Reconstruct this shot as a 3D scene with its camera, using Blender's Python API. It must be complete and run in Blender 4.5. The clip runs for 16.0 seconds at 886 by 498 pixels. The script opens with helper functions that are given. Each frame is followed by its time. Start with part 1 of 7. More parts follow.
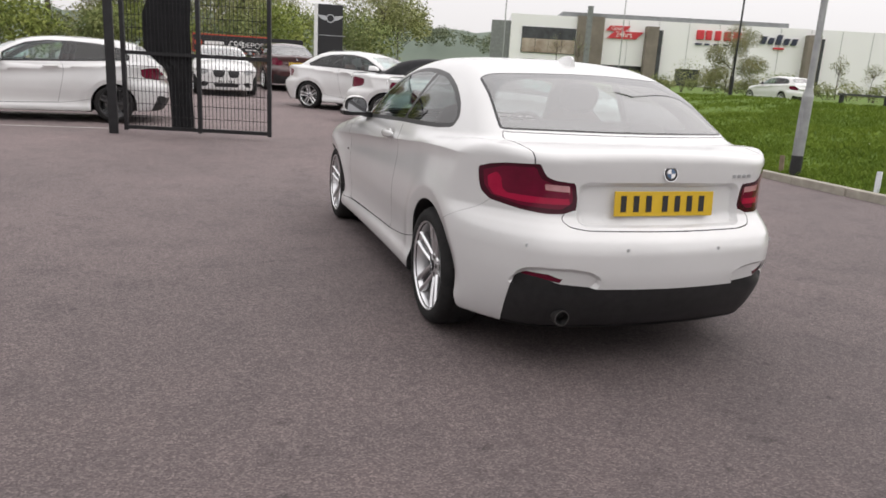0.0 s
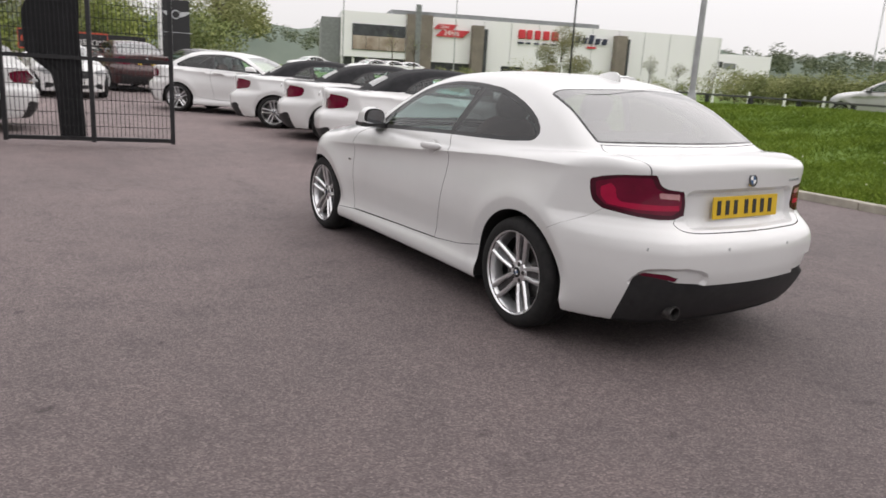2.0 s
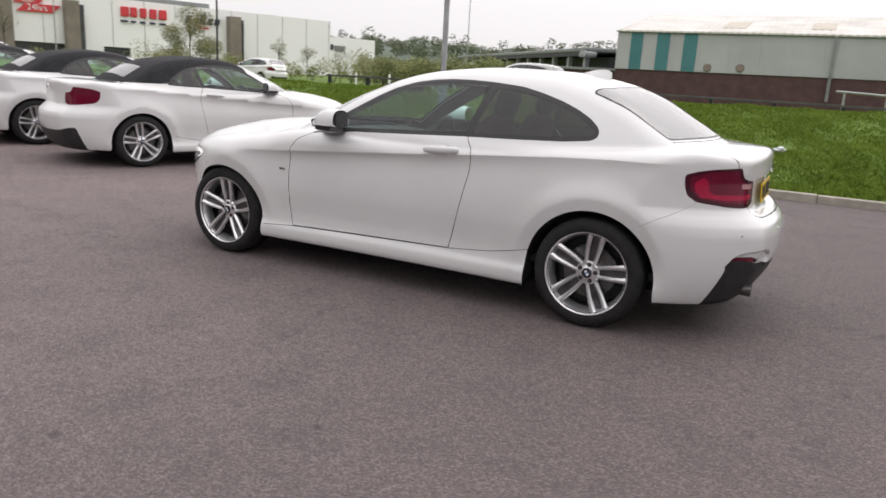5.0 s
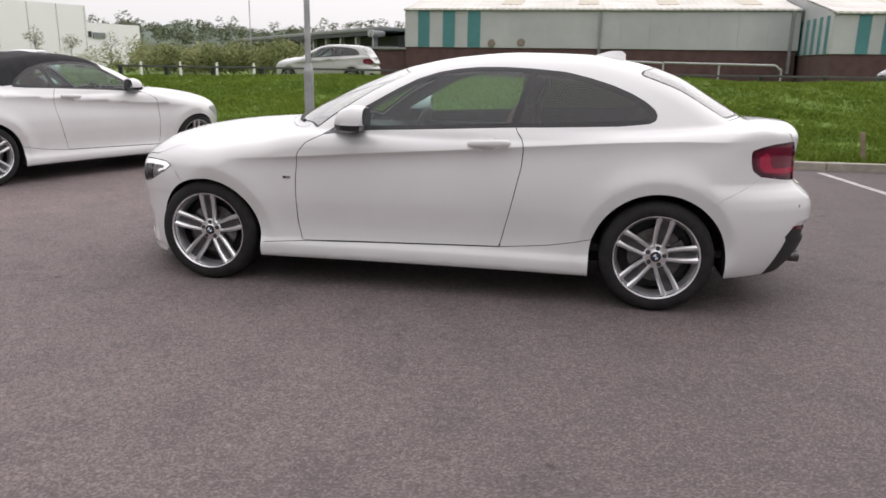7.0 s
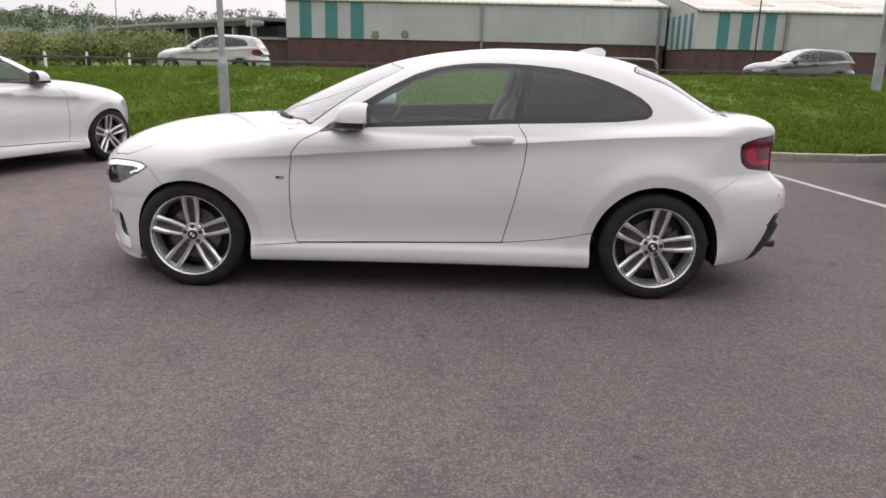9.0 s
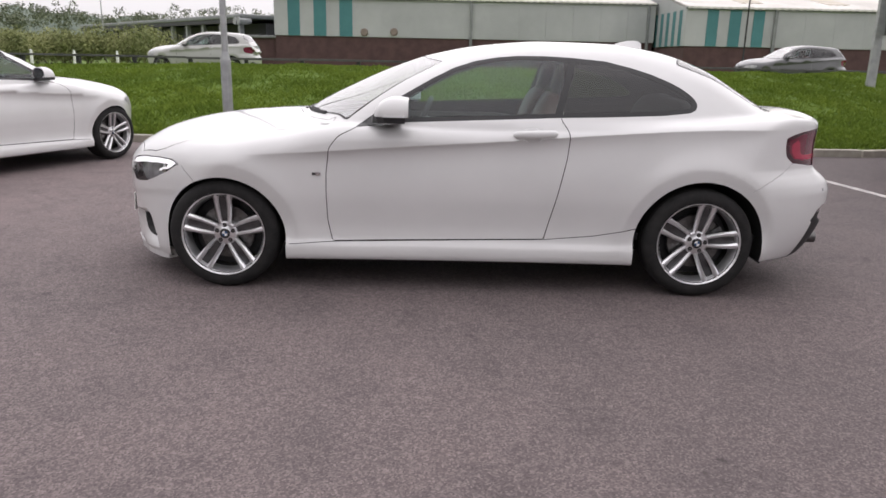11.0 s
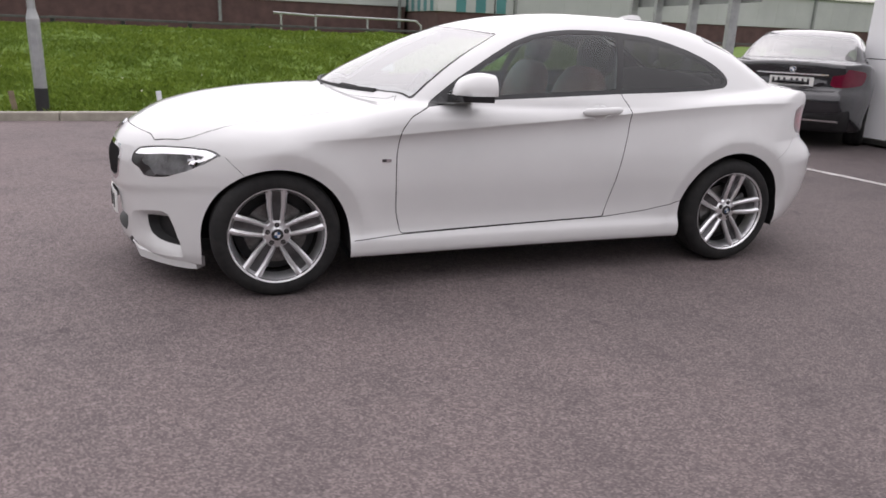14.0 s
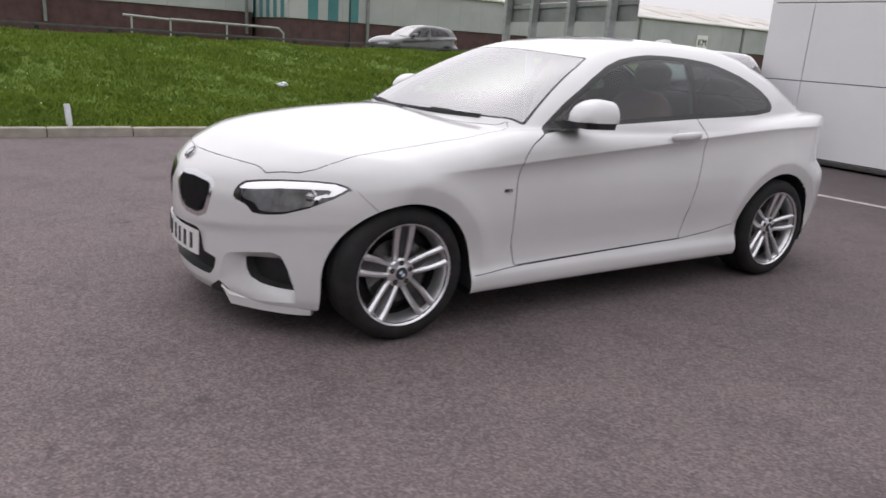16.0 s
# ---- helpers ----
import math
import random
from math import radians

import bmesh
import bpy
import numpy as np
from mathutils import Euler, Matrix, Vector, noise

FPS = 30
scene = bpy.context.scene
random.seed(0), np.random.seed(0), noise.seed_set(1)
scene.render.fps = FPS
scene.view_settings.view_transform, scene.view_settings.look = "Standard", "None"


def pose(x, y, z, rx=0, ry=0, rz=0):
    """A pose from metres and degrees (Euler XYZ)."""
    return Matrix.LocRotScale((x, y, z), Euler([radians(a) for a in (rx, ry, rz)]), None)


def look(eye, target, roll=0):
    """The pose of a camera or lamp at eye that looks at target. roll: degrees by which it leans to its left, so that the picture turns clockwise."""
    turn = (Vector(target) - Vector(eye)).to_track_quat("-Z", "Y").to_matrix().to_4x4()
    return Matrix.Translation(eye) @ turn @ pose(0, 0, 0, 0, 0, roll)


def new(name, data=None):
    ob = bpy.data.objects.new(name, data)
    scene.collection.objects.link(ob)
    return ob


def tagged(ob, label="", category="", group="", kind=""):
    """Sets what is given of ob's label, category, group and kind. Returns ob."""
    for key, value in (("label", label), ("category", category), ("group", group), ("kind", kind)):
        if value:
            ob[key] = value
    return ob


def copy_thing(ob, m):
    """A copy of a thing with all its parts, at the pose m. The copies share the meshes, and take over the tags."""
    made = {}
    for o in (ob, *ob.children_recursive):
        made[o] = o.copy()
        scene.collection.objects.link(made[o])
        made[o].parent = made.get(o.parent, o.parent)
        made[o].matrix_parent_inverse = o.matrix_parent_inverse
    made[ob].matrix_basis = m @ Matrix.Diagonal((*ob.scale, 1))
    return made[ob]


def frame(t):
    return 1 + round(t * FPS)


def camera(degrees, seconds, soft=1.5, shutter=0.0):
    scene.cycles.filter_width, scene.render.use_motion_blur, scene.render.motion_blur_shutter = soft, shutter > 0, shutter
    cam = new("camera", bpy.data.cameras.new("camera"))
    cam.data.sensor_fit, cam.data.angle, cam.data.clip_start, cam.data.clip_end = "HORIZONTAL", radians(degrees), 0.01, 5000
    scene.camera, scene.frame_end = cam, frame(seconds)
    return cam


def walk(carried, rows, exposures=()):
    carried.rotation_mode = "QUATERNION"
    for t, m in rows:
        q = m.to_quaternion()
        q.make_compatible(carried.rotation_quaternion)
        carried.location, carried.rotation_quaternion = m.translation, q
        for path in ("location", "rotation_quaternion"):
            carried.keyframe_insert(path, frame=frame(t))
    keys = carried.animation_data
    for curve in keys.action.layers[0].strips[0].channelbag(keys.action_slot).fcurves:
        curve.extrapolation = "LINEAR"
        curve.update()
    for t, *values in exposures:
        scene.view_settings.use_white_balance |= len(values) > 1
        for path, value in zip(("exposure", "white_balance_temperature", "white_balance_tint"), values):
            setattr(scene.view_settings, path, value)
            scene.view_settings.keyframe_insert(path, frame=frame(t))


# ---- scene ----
cam = camera(62.7, 16.0, soft=1.6, shutter=0.4)
EXPO = [(0, 0.04, 6650, 13), (5, 0.03, 6620, 14), (9, 0.03, 6560, 16), (14, 0.06, 6480, 17), (15, -0.02, 6400, 17), (16, -0.2, 6400, 16)]
PATH = [
    (0, (-4.862, 2.001, 1.339), (-3.031, 1.362, 0.85), 3.3),
    (0.5, (-4.788, 2.236, 1.332), (-2.984, 1.524, 0.84), 2.6),
    (1, (-4.717, 2.607, 1.341), (-2.955, 1.79, 0.866), 3.2),
    (1.5, (-4.591, 2.948, 1.362), (-2.891, 2.007, 0.889), 2.9),
    (2, (-4.399, 3.296, 1.368), (-2.765, 2.243, 0.896), 3.4),
    (2.5, (-4.148, 3.663, 1.368), (-2.635, 2.44, 0.904), 3.0),
    (3, (-3.853, 3.93, 1.333), (-2.472, 2.56, 0.865), 2.8),
    (3.5, (-3.522, 4.223, 1.346), (-2.301, 2.704, 0.895), 4.2),
    (4, (-3.215, 4.479, 1.346), (-2.122, 2.874, 0.868), 3.9),
    (4.2, (-3.065, 4.543, 1.329), (-2.008, 2.912, 0.856), 4.0),
    (6.3, (-1.401, 4.851, 1.335), (-0.872, 2.989, 0.834), 1.7),
    (6.5, (-1.258, 4.885, 1.347), (-0.791, 3.009, 0.836), 1.8),
    (7, (-0.9, 4.885, 1.324), (-0.541, 2.979, 0.834), 0.9),
    (7.5, (-0.599, 4.887, 1.316), (-0.361, 2.964, 0.819), 0.6),
    (8, (-0.328, 4.919, 1.333), (-0.224, 2.985, 0.834), 0.3),
    (8.5, (-0.243, 4.921, 1.337), (-0.186, 2.987, 0.833), 0.3),
    (9, (-0.204, 4.921, 1.335), (-0.167, 2.986, 0.83), 1.3),
    (9.5, (-0.182, 4.916, 1.333), (-0.093, 2.983, 0.826), 2.3),
    (11.8, (0.335, 4.789, 1.291), (0.231, 2.86, 0.775), 2.1),
    (12, (0.405, 4.784, 1.302), (0.265, 2.86, 0.773), 2.7),
    (12.5, (0.739, 4.738, 1.326), (0.453, 2.834, 0.785), 2.7),
    (13, (1.055, 4.574, 1.3), (0.661, 2.695, 0.743), 2.5),
    (13.5, (1.37, 4.441, 1.277), (0.85, 2.591, 0.721), 4.0),
    (14, (1.765, 4.269, 1.304), (1.098, 2.476, 0.721), 2.4),
    (14.5, (1.978, 4.125, 1.276), (1.243, 2.357, 0.698), 1.8),
    (15, (2.305, 3.968, 1.283), (1.438, 2.253, 0.731), 4.0),
    (15.5, (2.608, 3.785, 1.308), (1.603, 2.138, 0.784), 3.0),
    (16, (2.882, 3.499, 1.304), (1.828, 1.888, 0.763), 3.8),
]
walk(cam, [(t, look(eye, target, roll)) for t, eye, target, roll in PATH], EXPO)

# ---- world and light ----
world = bpy.data.worlds.new("overcast sky")
world.use_nodes = True
scene.world = world
wt = world.node_tree
sky = wt.nodes.new("ShaderNodeTexSky")
sky.sky_type = "NISHITA"
sky.sun_disc = False
sky.sun_elevation, sky.sun_rotation = radians(52), radians(200)
sky.air_density, sky.dust_density, sky.ozone_density = 1.0, 1.5, 1.0
grey = wt.nodes.new("ShaderNodeHueSaturation")
grey.inputs["Saturation"].default_value = 0.16
wt.links.new(sky.outputs["Color"], grey.inputs["Color"])
cloud = wt.nodes.new("ShaderNodeMix")
cloud.data_type = "RGBA"
cloud.inputs[0].default_value = 0.72
cloud.inputs[7].default_value = (8.6, 8.6, 8.7, 1)
wt.links.new(grey.outputs["Color"], cloud.inputs[6])
# an overcast sky is brighter overhead than at its rim
toward = wt.nodes.new("ShaderNodeTexCoord")
height = wt.nodes.new("ShaderNodeSeparateXYZ")
wt.links.new(toward.outputs["Generated"], height.inputs["Vector"])
dome = wt.nodes.new("ShaderNodeMapRange")
dome.inputs["To Min"].default_value, dome.inputs["To Max"].default_value = 0.72, 1.50
wt.links.new(height.outputs["Z"], dome.inputs["Value"])
lit = wt.nodes.new("ShaderNodeMix")
lit.data_type, lit.blend_type = "RGBA", "MULTIPLY"
lit.inputs[0].default_value = 1.0
wt.links.new(cloud.outputs[2], lit.inputs[6])
wt.links.new(dome.outputs["Result"], lit.inputs[7])
wt.links.new(lit.outputs[2], wt.nodes["Background"].inputs["Color"])
wt.nodes["Background"].inputs["Strength"].default_value = 0.15
sun = new("sun", bpy.data.lights.new("sun", "SUN"))
sun.data.energy, sun.data.angle, sun.data.color = 0.6, radians(110), (1.0, 0.97, 0.94)
sun.matrix_world = look((0, 0, 30), (10, 22, 0))


# ---- materials ----
def material(name, base, rough=0.5, metal=0.0, coat=0.0, spec=0.5, transmission=0.0):
    m = bpy.data.materials.new(name)
    m.use_nodes = True
    b = m.node_tree.nodes["Principled BSDF"]
    b.inputs["Base Color"].default_value = (*base, 1)
    b.inputs["Roughness"].default_value = rough
    b.inputs["Metallic"].default_value = metal
    b.inputs["Coat Weight"].default_value = coat
    b.inputs["Coat Roughness"].default_value = 0.04
    b.inputs["Specular IOR Level"].default_value = spec
    b.inputs["Transmission Weight"].default_value = transmission
    return m


def node(m, kind, **values):
    n = m.node_tree.nodes.new(kind)
    for key, value in values.items():
        n.inputs[key].default_value = value
    return n


def wire(m, a, out, b, into):
    m.node_tree.links.new(a.outputs[out], b.inputs[into])


def noise_tex(m, scale, detail=4.0, rough=0.6, stretch=(1, 1, 1), at="Object"):
    co = m.node_tree.nodes.new("ShaderNodeTexCoord")
    mp = node(m, "ShaderNodeMapping", Scale=stretch)
    n = node(m, "ShaderNodeTexNoise", Scale=scale, Detail=detail, Roughness=rough)
    wire(m, co, at, mp, "Vector")
    wire(m, mp, "Vector", n, "Vector")
    return n


def ramp(m, src, out, stops):
    r = m.node_tree.nodes.new("ShaderNodeValToRGB")
    els = r.color_ramp.elements
    while len(els) < len(stops):
        els.new(0.5)
    for e, (pos, col) in zip(els, stops):
        e.position, e.color = pos, (*col, 1)
    wire(m, src, out, r, "Fac")
    return r


def blend(m, fac, fac_out, a, a_out, b, b_out, kind="MIX"):
    x = m.node_tree.nodes.new("ShaderNodeMix")
    x.data_type, x.blend_type = "RGBA", kind
    if fac is None:
        x.inputs[0].default_value = fac_out
    else:
        wire(m, fac, fac_out, x, 0)
    wire(m, a, a_out, x, 6)
    wire(m, b, b_out, x, 7)
    return x


def bump(m, src, out, strength, distance):
    b = node(m, "ShaderNodeBump", Strength=strength, Distance=distance)
    wire(m, src, out, b, "Height")
    wire(m, b, "Normal", m.node_tree.nodes["Principled BSDF"], "Normal")
    return b


def mottled(name, dark, light, scale, rough=0.6, fine=0.0, fine_scale=200.0, depth=0.002, **more):
    """A surface whose colour drifts between two tones, with a finer grain in its relief."""
    m = material(name, light, rough, **more)
    a = noise_tex(m, scale, 5)
    c = ramp(m, a, "Fac", ((0.3, dark), (0.7, light)))
    wire(m, c, "Color", m.node_tree.nodes["Principled BSDF"], "Base Color")
    if fine:
        bump(m, noise_tex(m, fine_scale, 3), "Fac", fine, depth)
    return m


def asphalt_material():
    m = material("worn asphalt", (0.1, 0.09, 0.09), 0.82, spec=0.45)
    b = m.node_tree.nodes["Principled BSDF"]
    co = m.node_tree.nodes.new("ShaderNodeTexCoord")
    stones = node(m, "ShaderNodeTexVoronoi", Scale=145.0)
    wire(m, co, "Object", stones, "Vector")
    grain = ramp(m, stones, "Color", ((0.10, (0.095, 0.078, 0.078)), (0.55, (0.155, 0.128, 0.128)), (0.96, (0.260, 0.219, 0.217))))
    broad = ramp(m, noise_tex(m, 0.35, 5), "Fac", ((0.3, (0.80, 0.79, 0.79)), (0.7, (1.08, 1.04, 1.03))))
    patch = ramp(m, noise_tex(m, 3.0, 6, 0.7), "Fac", ((0.34, (0.82, 0.82, 0.83)), (0.5, (1, 1, 1)), (0.75, (1.07, 1.05, 1.04))))
    mid = ramp(m, noise_tex(m, 24.0, 4, 0.7), "Fac", ((0.3, (0.86, 0.86, 0.86)), (0.7, (1.12, 1.11, 1.11))))
    spots = ramp(m, noise_tex(m, 5.5, 2, 0.5), "Fac", ((0.24, (0.55, 0.55, 0.56)), (0.31, (1, 1, 1))))
    # the tone rises along x, darker at the stand, paler towards the gate
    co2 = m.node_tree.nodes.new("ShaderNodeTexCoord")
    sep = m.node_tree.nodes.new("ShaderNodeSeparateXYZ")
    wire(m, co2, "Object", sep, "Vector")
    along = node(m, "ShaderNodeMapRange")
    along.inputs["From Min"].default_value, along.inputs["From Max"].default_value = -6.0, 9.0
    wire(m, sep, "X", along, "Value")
    x_tone = ramp(m, along, "Result", ((0.0, (0.60, 0.60, 0.61)), (0.25, (0.78, 0.78, 0.78)), (0.42, (0.95, 0.95, 0.95)), (0.56, (1.02, 1.02, 1.02)), (1.0, (1.30, 1.27, 1.26))))
    grain = blend(m, None, 1.0, grain, "Color", x_tone, "Color", "MULTIPLY")
    c = blend(m, None, 1.0, grain, 2, broad, "Color", "MULTIPLY")
    c = blend(m, None, 1.0, c, 2, patch, "Color", "MULTIPLY")
    c = blend(m, None, 1.0, c, 2, mid, "Color", "MULTIPLY")
    c = blend(m, None, 1.0, c, 2, spots, "Color", "MULTIPLY")
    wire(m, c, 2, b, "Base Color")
    bump(m, stones, "Distance", 0.55, 0.004)
    return m


def paint_material(name, base, rough=0.32, flake=0.0):
    m = material(name, base, rough, coat=1.0, spec=0.5)
    n = noise_tex(m, 2.5, 4)
    lo = tuple(c * 0.955 for c in base)
    c = ramp(m, n, "Fac", ((0.3, lo), (0.65, base)))
    wire(m, c, "Color", m.node_tree.nodes["Principled BSDF"], "Base Color")
    m.node_tree.nodes["Principled BSDF"].inputs["Metallic"].default_value = flake
    return m


def pane_material(name, tint, gloss=0.08):
    """Thin window glass: what lies behind shows through the tint, and the surface mirrors more at a slant."""
    m = bpy.data.materials.new(name)
    m.use_nodes = True
    nt = m.node_tree
    nt.nodes.remove(nt.nodes["Principled BSDF"])
    out = nt.nodes["Material Output"]
    clear = node(m, "ShaderNodeBsdfTransparent", Color=(*tint, 1))
    shine = node(m, "ShaderNodeBsdfGlossy", Color=(1, 1, 1, 1), Roughness=0.02)
    slant = node(m, "ShaderNodeLayerWeight", Blend=0.5)
    steep = nt.nodes.new("ShaderNodeMath")
    steep.operation = "POWER"
    steep.inputs[1].default_value = 4.5
    wire(m, slant, "Facing", steep, 0)
    part_of = nt.nodes.new("ShaderNodeMapRange")
    part_of.inputs["To Min"].default_value = gloss
    wire(m, steep, "Value", part_of, "Value")
    mix = nt.nodes.new("ShaderNodeMixShader")
    wire(m, part_of, "Result", mix, 0)
    wire(m, clear, "BSDF", mix, 1)
    wire(m, shine, "BSDF", mix, 2)
    wire(m, mix, "Shader", out, "Surface")
    return m


def grass_material(name, dark, mid, light, low=(0.68, 0.74, 0.66), high=(1.12, 1.08, 0.9)):
    m = material(name, mid, 0.85, spec=0.2)
    oi = m.node_tree.nodes.new("ShaderNodeNewGeometry")
    c = ramp(m, oi, "Random Per Island", ((0.0, dark), (0.5, mid), (1.0, light)))
    n = ramp(m, noise_tex(m, 0.6, 4), "Fac", ((0.32, low), (0.7, high)))
    x = blend(m, None, 1.0, c, "Color", n, "Color", "MULTIPLY")
    b = m.node_tree.nodes["Principled BSDF"]
    wire(m, x, 2, b, "Base Color")
    return m


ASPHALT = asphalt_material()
WHITE_PAINT = paint_material("white car paint", (0.70, 0.70, 0.695))
BLACK_PAINT = paint_material("black car paint", (0.012, 0.012, 0.015), 0.25)
DARK_RED_PAINT = paint_material("dark red car paint", (0.05, 0.012, 0.012), 0.3)
TEAL_PAINT = paint_material("teal car paint", (0.02, 0.16, 0.19), 0.3)
SILVER_PAINT = paint_material("silver car paint", (0.5, 0.51, 0.52), 0.3, 0.5)
GLASS = pane_material("car window glass", (0.72, 0.90, 0.86), 0.06)
SCREEN_GLASS = pane_material("windscreen glass", (0.66, 0.80, 0.77), 0.34)
DARK_GLASS = pane_material("privacy window glass", (0.24, 0.25, 0.25), 0.055)
REAR_GLASS = pane_material("heated rear window glass", (0.40, 0.42, 0.42), 0.24)
LENS = pane_material("clear lamp lens", (0.95, 0.95, 0.96), 0.05)
BLACK_TRIM = mottled("black trim", (0.010, 0.010, 0.011), (0.018, 0.018, 0.019), 30, 0.35, 0.05, 300)
BLACK_PLASTIC = mottled("black bumper plastic", (0.014, 0.014, 0.015), (0.026, 0.026, 0.027), 22, 0.55, 0.15, 420)
LINER = mottled("black arch liner", (0.009, 0.009, 0.009), (0.018, 0.018, 0.018), 20, 0.9)
SHUT_LINE = material("dark shut line", (0.012, 0.012, 0.012), 0.8)
RUBBER = mottled("tyre rubber", (0.013, 0.013, 0.0135), (0.026, 0.025, 0.0245), 18, 0.85, 0.2, 240, spec=0.3)
ALLOY = mottled("silver alloy", (0.72, 0.72, 0.73), (0.86, 0.86, 0.87), 16, 0.28, metal=0.85)
# for plain dark wheels, and for shade coloured into barrels and spoke webs
ALLOY_DARK_AND_SHADE = mottled("dark alloy and wheel shade", (0.08, 0.08, 0.083), (0.15, 0.15, 0.153), 16, 0.34, metal=0.8)
STEEL = mottled("brake disc steel", (0.10, 0.098, 0.095), (0.20, 0.195, 0.19), 40, 0.42, metal=0.9)
CALIPER = mottled("caliper metal", (0.07, 0.07, 0.07), (0.13, 0.13, 0.13), 30, 0.5, metal=0.6)
MIRROR = material("mirror glass", (0.55, 0.56, 0.58), 0.03, 1.0)
CHROME = material("chrome", (0.75, 0.75, 0.76), 0.12, 1.0)
RED_LENS = mottled("red lamp lens", (0.11, 0.004, 0.020), (0.16, 0.006, 0.028), 8, 0.12, coat=0.35, spec=0.3)
RED_BRIGHT = mottled("bright red light bar", (0.34, 0.006, 0.040), (0.42, 0.010, 0.052), 10, 0.15, coat=0.35, spec=0.3)
RED_DARK = mottled("dark red lamp edge", (0.035, 0.004, 0.010), (0.062, 0.006, 0.016), 10, 0.14, coat=0.35, spec=0.3)
CLEAR_RED = mottled("pale reversing lens", (0.42, 0.20, 0.21), (0.55, 0.30, 0.31), 20, 0.15, coat=1.0)
LAMP_WHITE = mottled("white lamp bar", (0.80, 0.81, 0.83), (0.92, 0.92, 0.93), 30, 0.2, coat=0.6)
LAMP_WHITE.node_tree.nodes["Principled BSDF"].inputs["Emission Color"].default_value = (1, 1, 1, 1)
LAMP_WHITE.node_tree.nodes["Principled BSDF"].inputs["Emission Strength"].default_value = 0.5
LAMP_DARK = mottled("dark lamp housing", (0.16, 0.162, 0.165), (0.44, 0.445, 0.45), 14, 0.35, metal=0.3)
PLATE_YELLOW = mottled("yellow plate", (0.62, 0.40, 0.02), (0.70, 0.46, 0.03), 12, 0.35)
PLATE_WHITE = mottled("white plate", (0.72, 0.72, 0.70), (0.8, 0.8, 0.78), 12, 0.35)
INK = material("black ink", (0.02, 0.02, 0.022), 0.5)
TRIM_DARK = mottled("dark cabin lining", (0.022, 0.022, 0.024), (0.04, 0.04, 0.042), 20, 0.8, 0.1, 300)
LEATHER = mottled("black seat leather", (0.018, 0.017, 0.017), (0.035, 0.033, 0.032), 12, 0.55, 0.2, 160)
RED_LEATHER = mottled("coral red seat leather", (0.085, 0.030, 0.026), (0.13, 0.046, 0.040), 12, 0.55, 0.2, 160)
HEADLINER = mottled("grey headliner", (0.20, 0.20, 0.20), (0.26, 0.26, 0.26), 40, 0.95)
FABRIC = mottled("black soft top fabric", (0.010, 0.010, 0.012), (0.022, 0.022, 0.024), 9, 0.95, 0.35, 700)
BLUE_ENAMEL = material("blue enamel", (0.05, 0.11, 0.22), 0.25, coat=0.8)
WHITE_ENAMEL = material("white enamel", (0.75, 0.75, 0.75), 0.25, coat=0.8)


# ---- car bodies: a smooth solid from profiles, cut into panels ----
def curve(xs, ys):
    """Smooth monotone interpolation through a few profile points."""
    xs, ys = np.array(xs, float), np.array(ys, float)
    h, d = np.diff(xs), np.diff(ys) / np.diff(xs)
    m = np.zeros(len(xs))
    m[0], m[-1] = d[0], d[-1]
    for i in range(1, len(xs) - 1):
        if d[i - 1] * d[i] > 0:
            a, b = 2 * h[i] + h[i - 1], h[i] + 2 * h[i - 1]
            m[i] = (a + b) / (a / d[i - 1] + b / d[i])

    def f(x):
        x = np.clip(x, xs[0], xs[-1])
        i = np.clip(np.searchsorted(xs, x) - 1, 0, len(xs) - 2)
        t = (x - xs[i]) / h[i]
        return ((1 + 2 * t) * (1 - t) ** 2 * ys[i] + t * (1 - t) ** 2 * h[i] * m[i]
                + t * t * (3 - 2 * t) * ys[i + 1] + t * t * (t - 1) * h[i] * m[i + 1])
    return f


def smax(a, b, k):
    h = np.clip(0.5 + 0.5 * (a - b) / k, 0, 1)
    return b + (a - b) * h + k * h * (1 - h)


def smin(a, b, k):
    return -smax(-a, -b, k)


